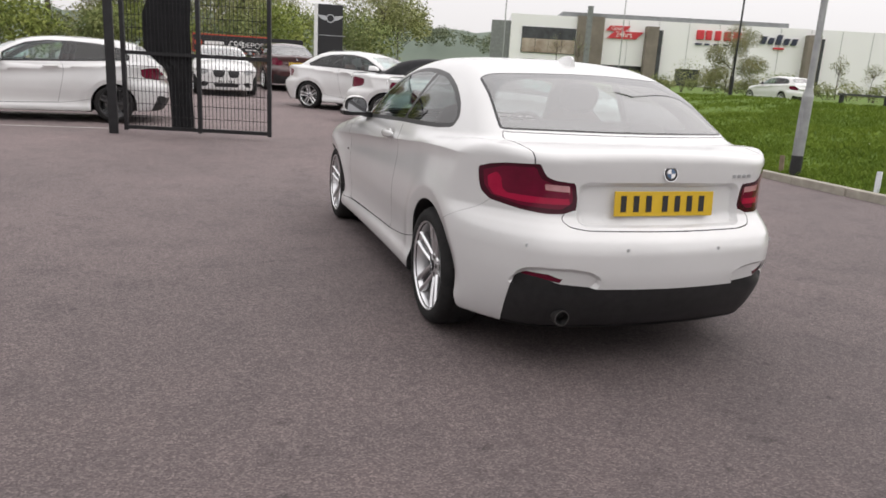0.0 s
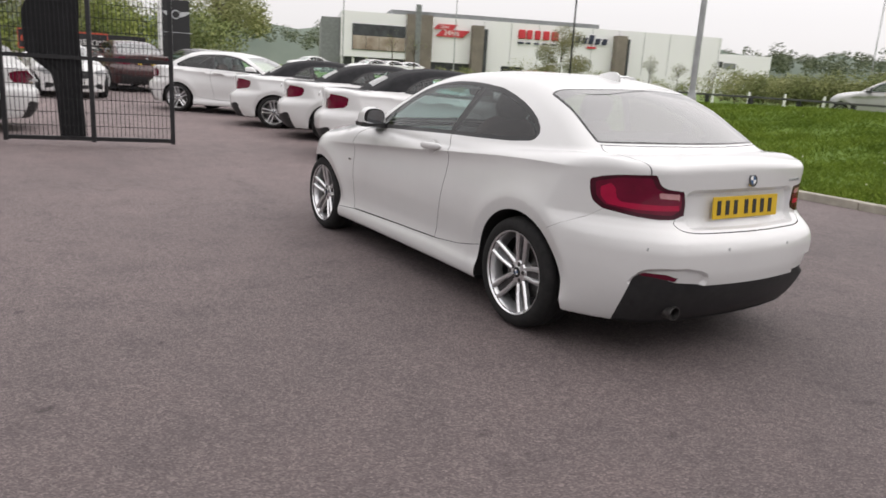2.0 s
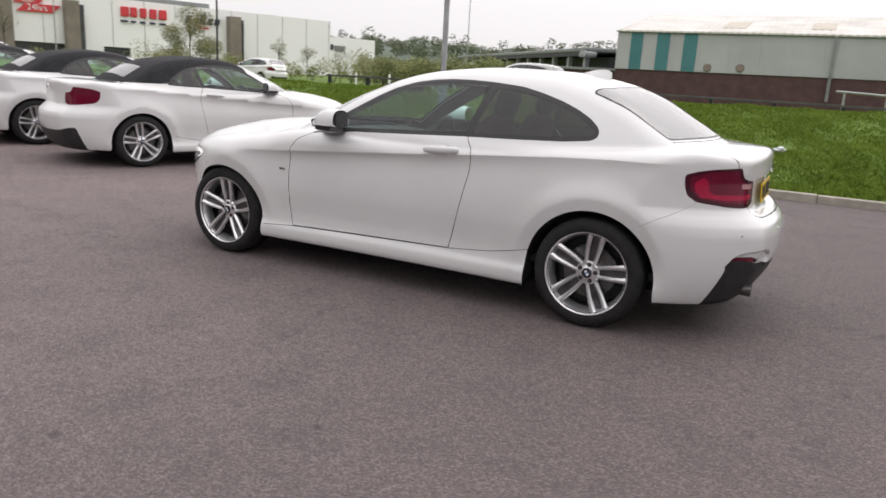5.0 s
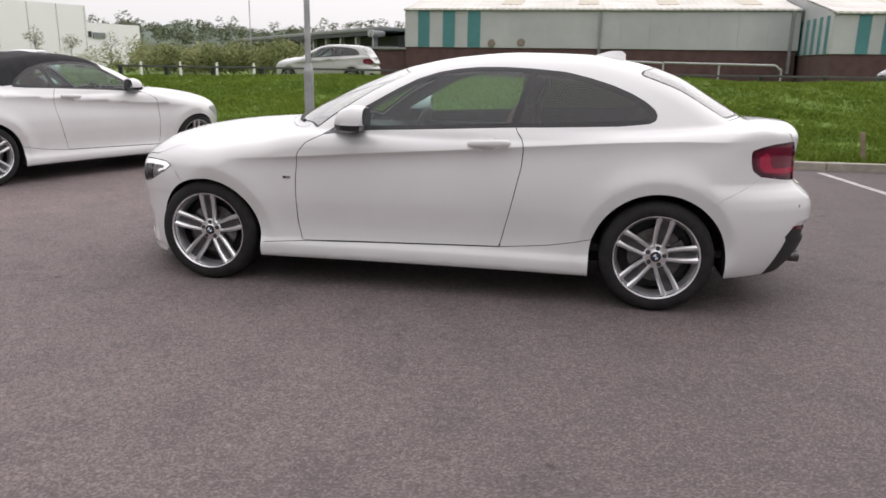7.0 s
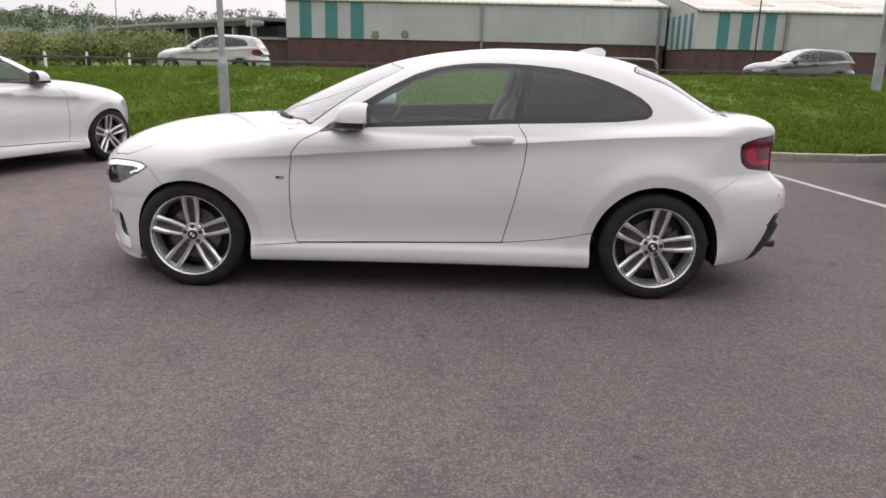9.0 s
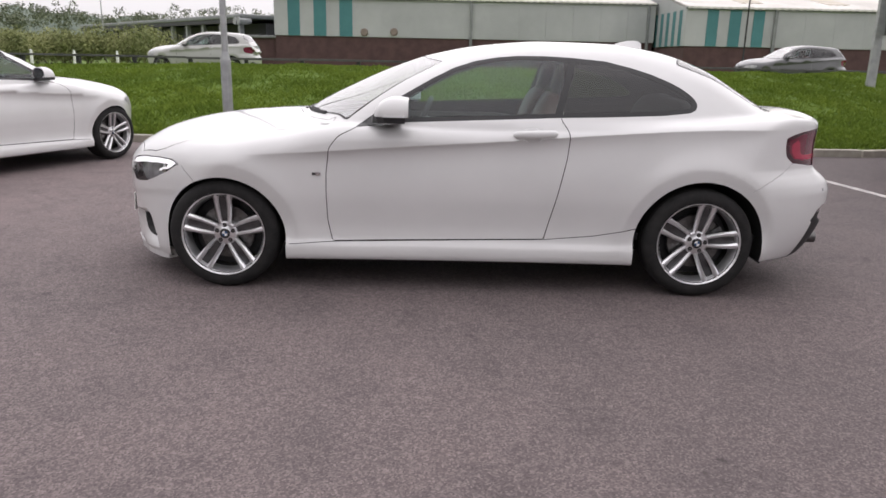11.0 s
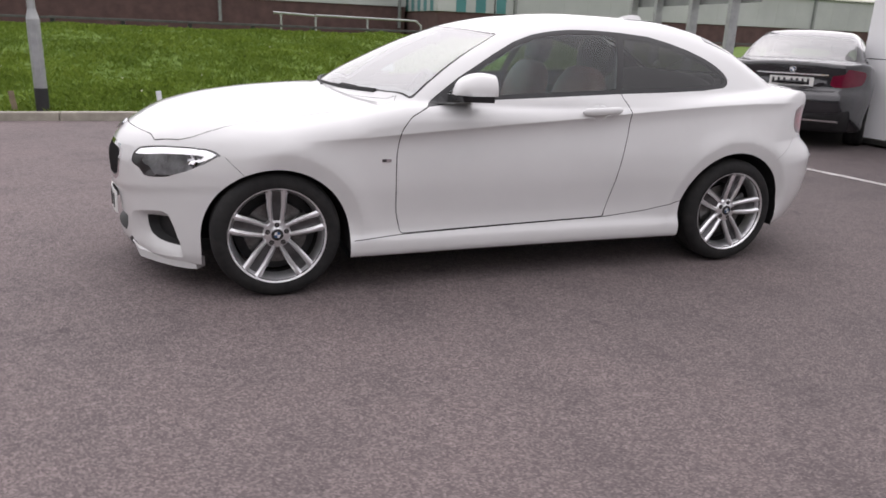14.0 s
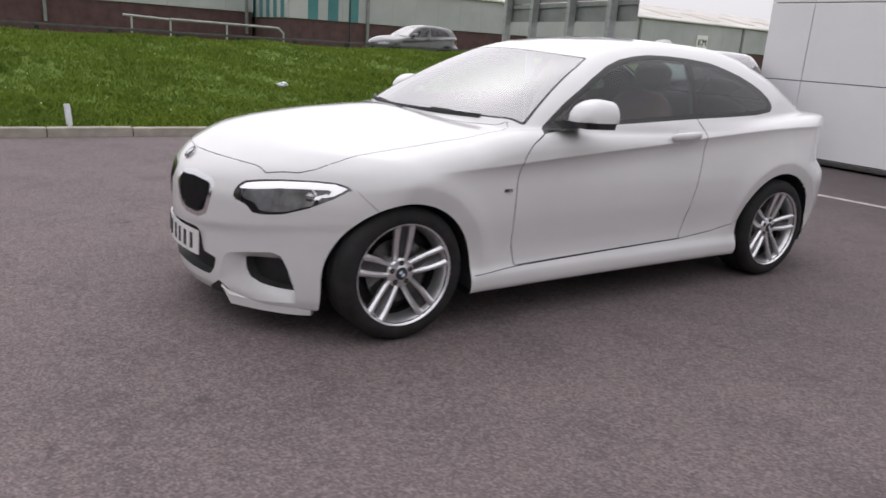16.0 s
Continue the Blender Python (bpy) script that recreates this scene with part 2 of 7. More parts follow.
class CarShape:
    """The outside of a car: forward is +x, up is +z, the wheels' middle at x = 0, the ground at z = 0."""
    hood = ((-2.6, -2.2, -2.0, -1.8, -1.2, 0.0, 0.7, 1.0, 1.3, 1.6, 1.85, 2.0, 2.1, 2.3),
            (0.99, 1.020, 1.035, 1.038, 1.0, 0.95, 0.955, 0.975, 0.958, 0.920, 0.855, 0.785, 0.70, 0.40))
    roof = ((-2.4, -2.0, -1.86, -1.63, -1.44, -1.17, -0.87, -0.5, -0.14, 0.18, 0.42, 0.70, 0.92, 0.985, 1.06, 1.5),
            (0.40, 0.90, 1.035, 1.178, 1.283, 1.366, 1.406, 1.412, 1.385, 1.326, 1.247, 1.125, 1.010, 0.958, 0.86, 0.40))
    rear = ((0.1, 0.20, 0.28, 0.40, 0.50, 0.58, 0.635, 0.675, 0.705, 0.735, 0.86, 0.93, 0.975, 1.01, 1.2),
            (-2.00, -2.11, -2.175, -2.232, -2.250, -2.252, -2.236, -2.198, -2.160, -2.136, -2.130, -2.136, -2.138, -2.136, -2.11))
    nose = ((0.1, 0.16, 0.20, 0.30, 0.42, 0.50, 0.60, 0.68, 0.75, 0.82, 1.2),
            (2.042, 2.072, 2.092, 2.102, 2.110, 2.117, 2.117, 2.097, 2.052, 1.962, 1.5))
    width = ((-2.3, -1.9, -1.6, -1.3, -0.9, -0.3, 0.3, 0.8, 1.2, 1.5, 1.8, 2.1),
             (0.788, 0.842, 0.874, 0.887, 0.872, 0.866, 0.868, 0.876, 0.886, 0.882, 0.86, 0.82))
    inset = ((0.1, 0.165, 0.2, 0.25, 0.275, 0.30, 0.36, 0.45, 0.55, 0.66, 0.76, 0.85, 0.93, 1.0, 1.1),
             (0.07, 0.036, 0.010, 0.008, 0.016, 0.028, 0.031, 0.021, 0.006, 0.0, 0.004, 0.012, 0.030, 0.062, 0.13))
    swage = ((-2.2, -1.7, -1.4, -0.77, -0.24, 0.16, 0.48, 0.98, 1.4), (0.962, 0.954, 0.948, 0.908, 0.866, 0.838, 0.815, 0.779, 0.76))
    cabin = ((0.76, 0.82, 0.88, 0.94, 1.0, 1.1, 1.2, 1.3, 1.42), (0.50, 0.66, 0.775, 0.81, 0.785, 0.735, 0.675, 0.60, 0.50))
    taper = ((-2.1, -1.7, -1.3, -0.7, -0.3, 0.1, 0.5, 0.9), (0.18, 0.085, 0.035, 0.0, 0.0, 0.008, 0.05, 0.10))
    axles, arch = (1.341, -1.337), (0.352, 0.368)
    crown, flare, crease, floor_z = 0.10, 0.012, 0.048, 0.172
    hood_crown = ((-2.3, -2.1, -1.8, -1.0, 0.5, 0.68, 0.82, 1.0, 1.6, 2.1), (0.085, 0.070, 0.022, 0.015, 0.012, 0.018, 0.045, 0.095, 0.13, 0.10))
    nose_bow, tail_bow = (0.148, 0.125), (0.055, 0.245)
    screen_bow, back_bow = 0.40, 0.22
    blend, ledge = 0.024, 0.014
    closed = True

    def __init__(self):
        self.f_hood = curve(*self.hood)
        self.f_roof = curve(*self.roof)
        self.f_rear = curve(*self.rear)
        self.f_nose = curve(*self.nose)
        self.f_width = curve(*self.width)
        self.f_inset = curve(*self.inset)
        self.f_swage = curve(*self.swage)
        self.f_cabin = curve(*self.cabin)
        self.f_taper = curve(*self.taper)
        self.f_hood_crown = curve(*self.hood_crown)

    def low(self, x, y, z):
        s = z - self.f_swage(x)
        fade = np.clip((1.25 - x) / 0.5, 0, 1) * np.clip((x + 2.10) / 0.7, 0, 1)
        cut = self.crease * fade * np.where(s < 0, (1 - np.exp(np.minimum(s, 0) / 0.05)) * np.exp(np.minimum(s, 0) / 0.24), 0)
        w = self.f_width(x) - (self.f_inset(z - 0.018) + 2 * self.f_inset(z) + self.f_inset(z + 0.018)) / 4 - cut
        # the deck's upper edge draws in towards the tail
        w = w - 0.045 * np.clip((z - 0.92) / 0.08, 0, 1) * np.clip((-x - 1.70) / 0.35, 0, 1)
        for ax, r in zip(self.axles, self.arch):
            d = np.hypot(x - ax, z - 0.29)
            # a flared lip: the skin swells to an edge round the arch and falls back to the opening
            e = d - r - 0.072
            w = w + self.flare * np.where(e > 0, np.exp(-(e / 0.075) ** 2), 1 + 1.4 * np.clip(e, -0.09, 0) / 0.072) * np.clip((0.98 - z) / 0.1, 0, 1) * np.clip((z - 0.22) / 0.15, 0, 1)
        side = y - w
        top = z - (self.f_hood(x) - self.f_hood_crown(x) * (y / 0.78) ** 2)
        bow = np.clip(y - 0.5, 0, 1) / 0.3
        e = z - 0.443 - 0.14 * y
        ledge = self.ledge * np.where(e < 0, (1 - np.exp(-(e / 0.03) ** 2)) * np.exp(e / 0.16), 0)
        front = x - (self.f_nose(z) - ledge - self.nose_bow[0] * (y / 0.5) ** 2 - self.nose_bow[1] * bow ** 2)
        back = self.f_rear(z) + self.tail_bow[0] * (y / 0.5) ** 2 + self.tail_bow[1] * bow ** 2 - x
        body = smax(side, top * 0.95, 0.085 - 0.04 * np.clip((-x - 1.45) / 0.35, 0, 1))
        body = smax(body, front * 0.9, 0.07)
        body = smax(body, back * 0.9, 0.045)
        return smax(body, self.floor_z - 0.03 * np.clip((x - 1.3) / 0.3, 0, 1) + 0.03 * np.clip((-x - 1.3) / 0.4, 0, 1) - z, 0.02)

    def top(self, x, y, z):
        xf = x + self.screen_bow * y * y * np.clip((x + 0.2) / 0.4, 0, 1)
        xe = xf - self.back_bow * y * y * np.clip((-x - 0.9) / 0.4, 0, 1)
        top = (z - (self.f_roof(xe) - 0.035 * (y / 0.55) ** 2)) * 0.9
        side = (y - (self.f_cabin(z) - self.f_taper(x))) * 0.9
        return smax(smax(top, side, 0.06), 0.76 - z, 0.01)

    def field(self, x, y, z):
        y = np.abs(y)
        return smin(self.low(x, y, z), self.top(x, y, z), self.blend)

    def normal(self, p):
        e, g = 0.002, np.empty_like(p)
        for i in range(3):
            d = np.zeros(3)
            d[i] = e
            a, b = p + d, p - d
            g[:, i] = (self.field(*a.T) - self.field(*b.T)) / (2 * e)
        return g

    def settle(self, p, rounds=4):
        for _ in range(rounds):
            g = self.normal(p)
            f = self.field(*p.T)
            p = p - g * np.clip(f / np.maximum((g * g).sum(1), 0.05), -0.03, 0.03)[:, None]
        return p

    def shell(self, h):
        """Triangles of the left half, from y = 0 outwards, at a grid of h metres."""
        lo, hi = np.array((-2.55, -h / 2, 0.08)), np.array((2.4, 1.02, 1.80))
        n = np.ceil((hi - lo) / h).astype(int) + 1
        ax = [lo[i] + h * np.arange(n[i]) for i in range(3)]
        f = self.field(ax[0][:, None, None], ax[1][None, :, None], ax[2][None, None, :])
        s = f < 0
        c = s[:-1, :-1, :-1].astype(int)
        for dx, dy, dz in ((1, 0, 0), (0, 1, 0), (0, 0, 1), (1, 1, 0), (1, 0, 1), (0, 1, 1), (1, 1, 1)):
            c = c + s[dx:n[0] - 1 + dx, dy:n[1] - 1 + dy, dz:n[2] - 1 + dz]
        mixed = (c > 0) & (c < 8)
        index = -np.ones(c.shape, int)
        index[mixed] = np.arange(mixed.sum())
        cells = np.argwhere(mixed)
        p = lo + h * (cells + 0.5)
        # a first place: the mean of the crossings on the cell's edges
        total, count = np.zeros_like(p), np.zeros(len(p))
        corner = {(a, b, d): f[cells[:, 0] + a, cells[:, 1] + b, cells[:, 2] + d] for a in (0, 1) for b in (0, 1) for d in (0, 1)}
        for a in corner:
            for i in range(3):
                if a[i] == 0:
                    b = list(a)
                    b[i] = 1
                    fa, fb = corner[a], corner[tuple(b)]
                    hit = (fa < 0) != (fb < 0)
                    t = np.where(hit, fa / np.where(hit, fa - fb, 1), 0)
                    q = lo + h * (cells + np.array(a))
                    q[:, i] += h * t
                    total += np.where(hit[:, None], q, 0)
                    count += hit
        p = total / np.maximum(count, 1)[:, None]
        p = self.settle(p)
        p[cells[:, 1] == 0, 1] = 0
        quads = []
        for i in range(3):
            j, k = (i + 1) % 3, (i + 2) % 3
            a = np.moveaxis(s, (i, j, k), (0, 1, 2))
            m = np.moveaxis(index, (i, j, k), (0, 1, 2))
            flip = a[:-1, 1:-1, 1:-1] != a[1:, 1:-1, 1:-1]
            e = np.argwhere(flip)
            inside = a[:-1, 1:-1, 1:-1][flip]
            u, v, w = e[:, 0], e[:, 1] + 1, e[:, 2] + 1
            q = np.stack((m[u, v - 1, w - 1], m[u, v, w - 1], m[u, v, w], m[u, v - 1, w]), 1)
            q[~inside] = q[~inside][:, ::-1]
            quads.append(q)
        q = np.concatenate(quads)
        q = q[(q >= 0).all(1)]
        diag = ((p[q[:, 0]] - p[q[:, 2]]) ** 2).sum(1) <= ((p[q[:, 1]] - p[q[:, 3]]) ** 2).sum(1)
        t1 = np.where(diag[:, None], q[:, (0, 1, 2)], q[:, (1, 2, 3)])
        t2 = np.where(diag[:, None], q[:, (0, 2, 3)], q[:, (1, 3, 0)])
        return p, np.concatenate((t1, t2))


def cut_mesh(p, t, f):
    """Splits the triangles along the line on which the function f of the places is zero."""
    v = f(p)
    v = np.where(np.abs(v) < 1e-5, 1e-5, v)
    s = v[t] < 0
    n = s.sum(1)
    keep = t[(n == 0) | (n == 3)]
    mixed, sm = t[(n == 1) | (n == 2)], s[(n == 1) | (n == 2)]
    if not len(mixed):
        return p, t
    lone = np.where(sm.sum(1) == 1, sm.argmax(1), (~sm).argmax(1))
    r = np.arange(len(mixed))
    a, b, c = mixed[r, lone], mixed[r, (lone + 1) % 3], mixed[r, (lone + 2) % 3]
    edges = np.sort(np.concatenate((np.stack((a, b), 1), np.stack((a, c), 1))), 1)
    uniq, inv = np.unique(edges, axis=0, return_inverse=True)
    inv = inv.ravel()
    va, vb = v[uniq[:, 0]], v[uniq[:, 1]]
    k = (va / (va - vb))[:, None]
    fresh = p[uniq[:, 0]] * (1 - k) + p[uniq[:, 1]] * k
    ab, ac = inv[:len(mixed)] + len(p), inv[len(mixed):] + len(p)
    out = np.concatenate((keep, np.stack((a, ab, ac), 1), np.stack((ab, b, c), 1), np.stack((ab, c, ac), 1)))
    return np.concatenate((p, fresh)), out


def rounded(points, r=0.0, steps=5):
    """A closed outline with its corners cut round by the radius r."""
    if r <= 0:
        return np.array(points, float)
    out, n = [], len(points)
    for i in range(n):
        a, b, c = (np.array(points[j % n], float) for j in (i - 1, i, i + 1))
        u, v = a - b, c - b
        lu, lv = np.hypot(*u), np.hypot(*v)
        k = min(r, 0.45 * lu, 0.45 * lv)
        s, e = b + u / lu * k, b + v / lv * k
        for q in np.linspace(0, 1, steps):
            out.append((1 - q) ** 2 * s + 2 * q * (1 - q) * b + q * q * e)
    return np.array(out)


def outline(points, r=0.0):
    """The signed distance from a closed outline in two axes, below zero inside."""
    poly = rounded(points, r)
    a, b = poly, np.roll(poly, -1, 0)

    def f(u, v):
        q = np.stack((u, v), -1)[:, None, :]
        e, w = b - a, q - a
        t = np.clip((w * e).sum(-1) / np.maximum((e * e).sum(-1), 1e-12), 0, 1)
        d = np.sqrt((((w - t[..., None] * e)) ** 2).sum(-1)).min(1)
        c1 = (a[:, 1] <= v[:, None]) != (b[:, 1] <= v[:, None])
        slope = np.where(np.abs(e[:, 1]) < 1e-12, 1e-12, e[:, 1])
        cross = a[:, 0] + (v[:, None] - a[:, 1]) / slope * e[:, 0]
        inside = (c1 & (u[:, None] < cross)).sum(1) % 2 == 1
        return np.where(inside, -d, d)
    return f


def part(name, bm, mat, parent=None, label="", smooth=False):
    """Links a bmesh as one mesh object, under a thing or under a part."""
    bmesh.ops.recalc_face_normals(bm, faces=bm.faces)
    me = bpy.data.meshes.new(name)
    bm.to_mesh(me)
    bm.free()
    me.materials.append(mat)
    for f in me.polygons:
        f.use_smooth = smooth
    if smooth:
        me.set_sharp_from_angle(angle=radians(38))
    ob = new(name, me)
    ob.parent = parent
    if label:
        tagged(ob, label)
    return ob


def shaded(name, p, t, n, mat, parent, label=""):
    """Links triangles whose shading follows the given normals."""
    used, inv = np.unique(t, return_inverse=True)
    me = bpy.data.meshes.new(name)
    me.from_pydata(p[used].tolist(), [], inv.reshape(-1, 3).tolist())
    me.materials.append(mat)
    me.polygons.foreach_set("use_smooth", [True] * len(me.polygons))
    me.normals_split_custom_set_from_vertices(n[used].tolist())
    ob = new(name, me)
    ob.parent = parent
    if label:
        tagged(ob, label)
    return ob


def empty(name, m, label, category, group=""):
    ob = new(name)
    ob.matrix_world = m
    return tagged(ob, label, category, group)


def add_box(bm, lo, hi, m=Matrix(), bevel=0.0):
    c = [(a + b) / 2 for a, b in zip(lo, hi)]
    s = [b - a for a, b in zip(lo, hi)]
    r = bmesh.ops.create_cube(bm, size=1, matrix=m @ Matrix.LocRotScale(c, None, s))
    if bevel:
        edges = list({e for v in r["verts"] for e in v.link_edges})
        bmesh.ops.bevel(bm, geom=edges, offset=bevel, segments=2, affect="EDGES", profile=0.5)
    return bm


def box(lo, hi, m=Matrix(), bevel=0.0):
    return add_box(bmesh.new(), lo, hi, m, bevel)


def add_rod(bm, a, b, r, r2=None, sides=12, caps=True):
    a, b = Vector(a), Vector(b)
    m = Matrix.Translation((a + b) / 2) @ (b - a).to_track_quat("Z", "Y").to_matrix().to_4x4()
    bmesh.ops.create_cone(bm, segments=sides, radius1=r, radius2=r if r2 is None else r2, depth=(b - a).length, cap_ends=caps, matrix=m)
    return bm


def rod(a, b, r, r2=None, sides=12):
    return add_rod(bmesh.new(), a, b, r, r2, sides)


def lathe(profile, sides=48, closed=False):
    """Turns (radius, y) points about the y axis."""
    bm = bmesh.new()
    rings = []
    for r, y in profile:
        rings.append([bm.verts.new((r * math.cos(2 * math.pi * i / sides), y, r * math.sin(2 * math.pi * i / sides))) for i in range(sides)])
    pairs = list(zip(rings, rings[1:])) + ([(rings[-1], rings[0])] if closed else [])
    for a, b in pairs:
        for i in range(sides):
            bm.faces.new((a[i], a[(i + 1) % sides], b[(i + 1) % sides], b[i]))
    return bm


def loft(rings, caps=True):
    """Joins rings of equally many points into one skin."""
    bm = bmesh.new()
    vs = [[bm.verts.new(p) for p in ring] for ring in rings]
    n = len(vs[0])
    for a, b in zip(vs, vs[1:]):
        for i in range(n):
            bm.faces.new((a[i], a[(i + 1) % n], b[(i + 1) % n], b[i]))
    if caps:
        bm.faces.new(vs[0][::-1])
        bm.faces.new(vs[-1])
    return bm


def egg(c, r, power=2.4, rows=10, cols=20, m=Matrix()):
    """A rounded block: a superellipsoid with half sizes r about c."""
    def sp(v, e):
        return math.copysign(abs(v) ** e, v)
    e = 2 / power
    rings = []
    for i in range(1, rows):
        a = -math.pi / 2 + math.pi * i / rows
        rings.append([m @ Vector((c[0] + r[0] * sp(math.cos(a), e) * sp(math.cos(b), e), c[1] + r[1] * sp(math.cos(a), e) * sp(math.sin(b), e),
                                  c[2] + r[2] * sp(math.sin(a), e))) for b in (2 * math.pi * j / cols for j in range(cols))])
    return loft(rings)


# ---- wheels ----
def wheel(parent, at, spin, out, alloy, radius=0.318, style="double"):
    """A road wheel about the y axis; out is 1 where its face looks to +y."""
    s = radius / 0.318
    hub = new("wheel")
    hub.parent = parent
    hub.location = at
    if out < 0:
        hub.rotation_euler = (0, 0, math.pi)
    hub.scale = (s, 1, s)
    tyre = lathe(((0.228, -0.006), (0.244, 0.003), (0.263, 0.009), (0.292, 0.004), (0.308, -0.012), (0.316, -0.030), (0.318, -0.052), (0.3155, -0.056),
                  (0.3155, -0.062), (0.318, -0.066), (0.318, -0.110), (0.3155, -0.114), (0.3155, -0.120), (0.318, -0.124), (0.318, -0.168), (0.312, -0.205),
                  (0.29, -0.222), (0.245, -0.222), (0.232, -0.205)), 64, True)
    part("tyre", tyre, RUBBER, hub, smooth=True)
    rim = lathe([(r * 1.035, y) for r, y in ((0.2325, -0.001), (0.2325, 0.004), (0.2295, 0.004), (0.224, -0.003), (0.216, -0.018), (0.209, -0.04), (0.203, -0.10), (0.212, -0.19), (0.226, -0.205), (0.226, -0.19), (0.218, -0.02))], 64, True)
    part("rim", rim, alloy, hub, smooth=True)
    # darker than the rim: the shade inside the wheel is put into the colour
    part("barrel", lathe([(r * 1.035, y) for r, y in ((0.2035, -0.085), (0.2018, -0.10), (0.2105, -0.188))], 64), ALLOY_DARK_AND_SHADE, hub, "inner barrel darkened for its shade", smooth=True)
    if style == "plain":
        count, pairs = 5, (0,)
    else:
        count, pairs = 5, (-1, 1)
    for i in range(count):
        turn = Matrix.Rotation(-spin - 2 * math.pi * i / count, 4, "Y")
        bm = bmesh.new()
        for side in pairs:
            rings = []
            for r, off, half, y, d in ((0.055, 0.0235, 0.0105, -0.036, 0.034), (0.070, 0.0265, 0.0118, -0.032, 0.034), (0.10, 0.0305, 0.0128, -0.026, 0.032),
                                       (0.14, 0.0350, 0.0132, -0.018, 0.032), (0.18, 0.0365, 0.0140, -0.011, 0.032), (0.21, 0.0368, 0.0165, -0.006, 0.032), (0.2265, 0.037, 0.020, -0.003, 0.032)):
                c = side * off
                w = half if style != "plain" else half * 2.2
                r = r * 1.035
                rings.append([turn @ Vector(q) for q in ((c - w, y - 0.010, r), (c - w * 0.35, y, r), (c + w * 0.35, y, r), (c + w, y - 0.010, r), (c + w * 0.8, y - d, r), (c - w * 0.8, y - d, r))])
            one = loft(rings)
            me = bpy.data.meshes.new("spoke")
            one.to_mesh(me)
            one.free()
            bm.from_mesh(me)
            bpy.data.meshes.remove(me)
        part("spoke", bm, alloy, hub, smooth=True)
        if len(pairs) == 2:
            # a recessed web ties the two legs of the spoke together
            web = [[turn @ Vector(q) for q in ((-o, y, r), (o, y, r), (o, y - 0.012, r), (-o, y - 0.012, r))] for r, o, y in ((0.045, 0.018, -0.047), (0.10, 0.030, -0.046), (0.16, 0.036, -0.046), (0.225, 0.037, -0.034))]
            # the recess's shade is painted by a darker metal
            part("spoke_web", loft(web), ALLOY_DARK_AND_SHADE, hub, "web between the spoke legs, darkened for its shade")
    part("hub", lathe(((0.001, -0.031), (0.030, -0.031), (0.034, -0.034), (0.062, -0.0365), (0.070, -0.045), (0.072, -0.09), (0.001, -0.09)), 40), alloy, hub, smooth=True)
    part("hub_cap", lathe(((0.001, -0.0255), (0.022, -0.0265), (0.0295, -0.029), (0.0295, -0.034)), 32), INK, hub, "dark hub cap with a round badge", smooth=True)
    for q in range(4):
        a0 = math.pi / 2 * q + spin
        bm = bmesh.new()
        vs = [bm.verts.new((0, -0.0245, 0))] + [bm.verts.new((0.016 * math.cos(a0 + k * math.pi / 10), -0.0248, 0.016 * math.sin(a0 + k * math.pi / 10))) for k in range(6)]
        bm.faces.new(vs)
        part("badge_quarter", bm, BLUE_ENAMEL if q % 2 else WHITE_ENAMEL, hub)
    for i in range(5):
        a = -spin - 2 * math.pi * i / 5
        c = Vector((0.0485 * math.sin(a), -0.0352, 0.0485 * math.cos(a)))
        # a flat black disc paints the shade of the bolt's hole
        part("bolt_hole_dark", rod(c, c + Vector((0, 0.0015, 0)), 0.0125, sides=16), INK, hub)
        part("bolt", rod(c, c + Vector((0, 0.003, 0)), 0.007, sides=6), STEEL, hub)
    part("brake_disc", lathe(((0.05, -0.085), (0.155, -0.085), (0.155, -0.115), (0.05, -0.115)), 48), STEEL, hub, "worn steel brake disc", smooth=True)
    cal = bmesh.new()
    rings = []
    for k in range(7):
        a = math.pi * 0.80 + k * 0.11
        d = Vector((math.cos(a), 0, math.sin(a)))
        rings.append([d * 0.105 + Vector((0, -0.066, 0)), d * 0.168 + Vector((0, -0.066, 0)), d * 0.172 + Vector((0, -0.13, 0)), d * 0.105 + Vector((0, -0.13, 0))])
    cal.free()
    part("brake_caliper", loft(rings), CALIPER, hub, smooth=False)
    part("backing_plate", lathe(((0.02, -0.135), (0.205, -0.135), (0.205, -0.14), (0.02, -0.14)), 32), BLACK_PLASTIC, hub)
    return hub


# ---- the cutting plan of a car ----
def u_tail(p):
    return p[:, 1] + 0.8 * (p[:, 0] + 2.1)


def u_nose(p):
    return p[:, 1] + 0.8 * (2.1 - p[:, 0])


DLO = ((0.60, 0.922), (0.40, 1.062), (0.182, 1.187), (0.06, 1.248), (-0.06, 1.287), (-0.18, 1.308), (-0.302, 1.319), (-0.45, 1.320), (-0.60, 1.314), (-0.79, 1.298), (-0.93, 1.266),
       (-1.047, 1.231), (-1.15, 1.190), (-1.225, 1.150), (-1.278, 1.108), (-1.296, 1.075), (-1.288, 1.048), (-1.255, 1.030), (-1.10, 1.014), (-0.80, 1.002), (-0.52, 0.993), (0.30, 0.954))
SOFT_DLO = ((0.60, 0.922), (0.40, 1.062), (0.182, 1.187), (0.06, 1.245), (-0.06, 1.272), (-0.30, 1.285), (-0.55, 1.262), (-0.75, 1.205), (-0.92, 1.10), (-0.98, 1.012), (-0.80, 1.002), (-0.52, 0.993), (0.30, 0.954))
SEDAN_DLO = ((0.60, 0.922), (0.40, 1.062), (0.182, 1.187), (0.0, 1.27), (-0.302, 1.319), (-0.60, 1.318), (-0.9, 1.295), (-1.15, 1.22), (-1.33, 1.12), (-1.42, 1.075), (-1.38, 1.02), (-0.80, 1.002), (0.30, 0.954))
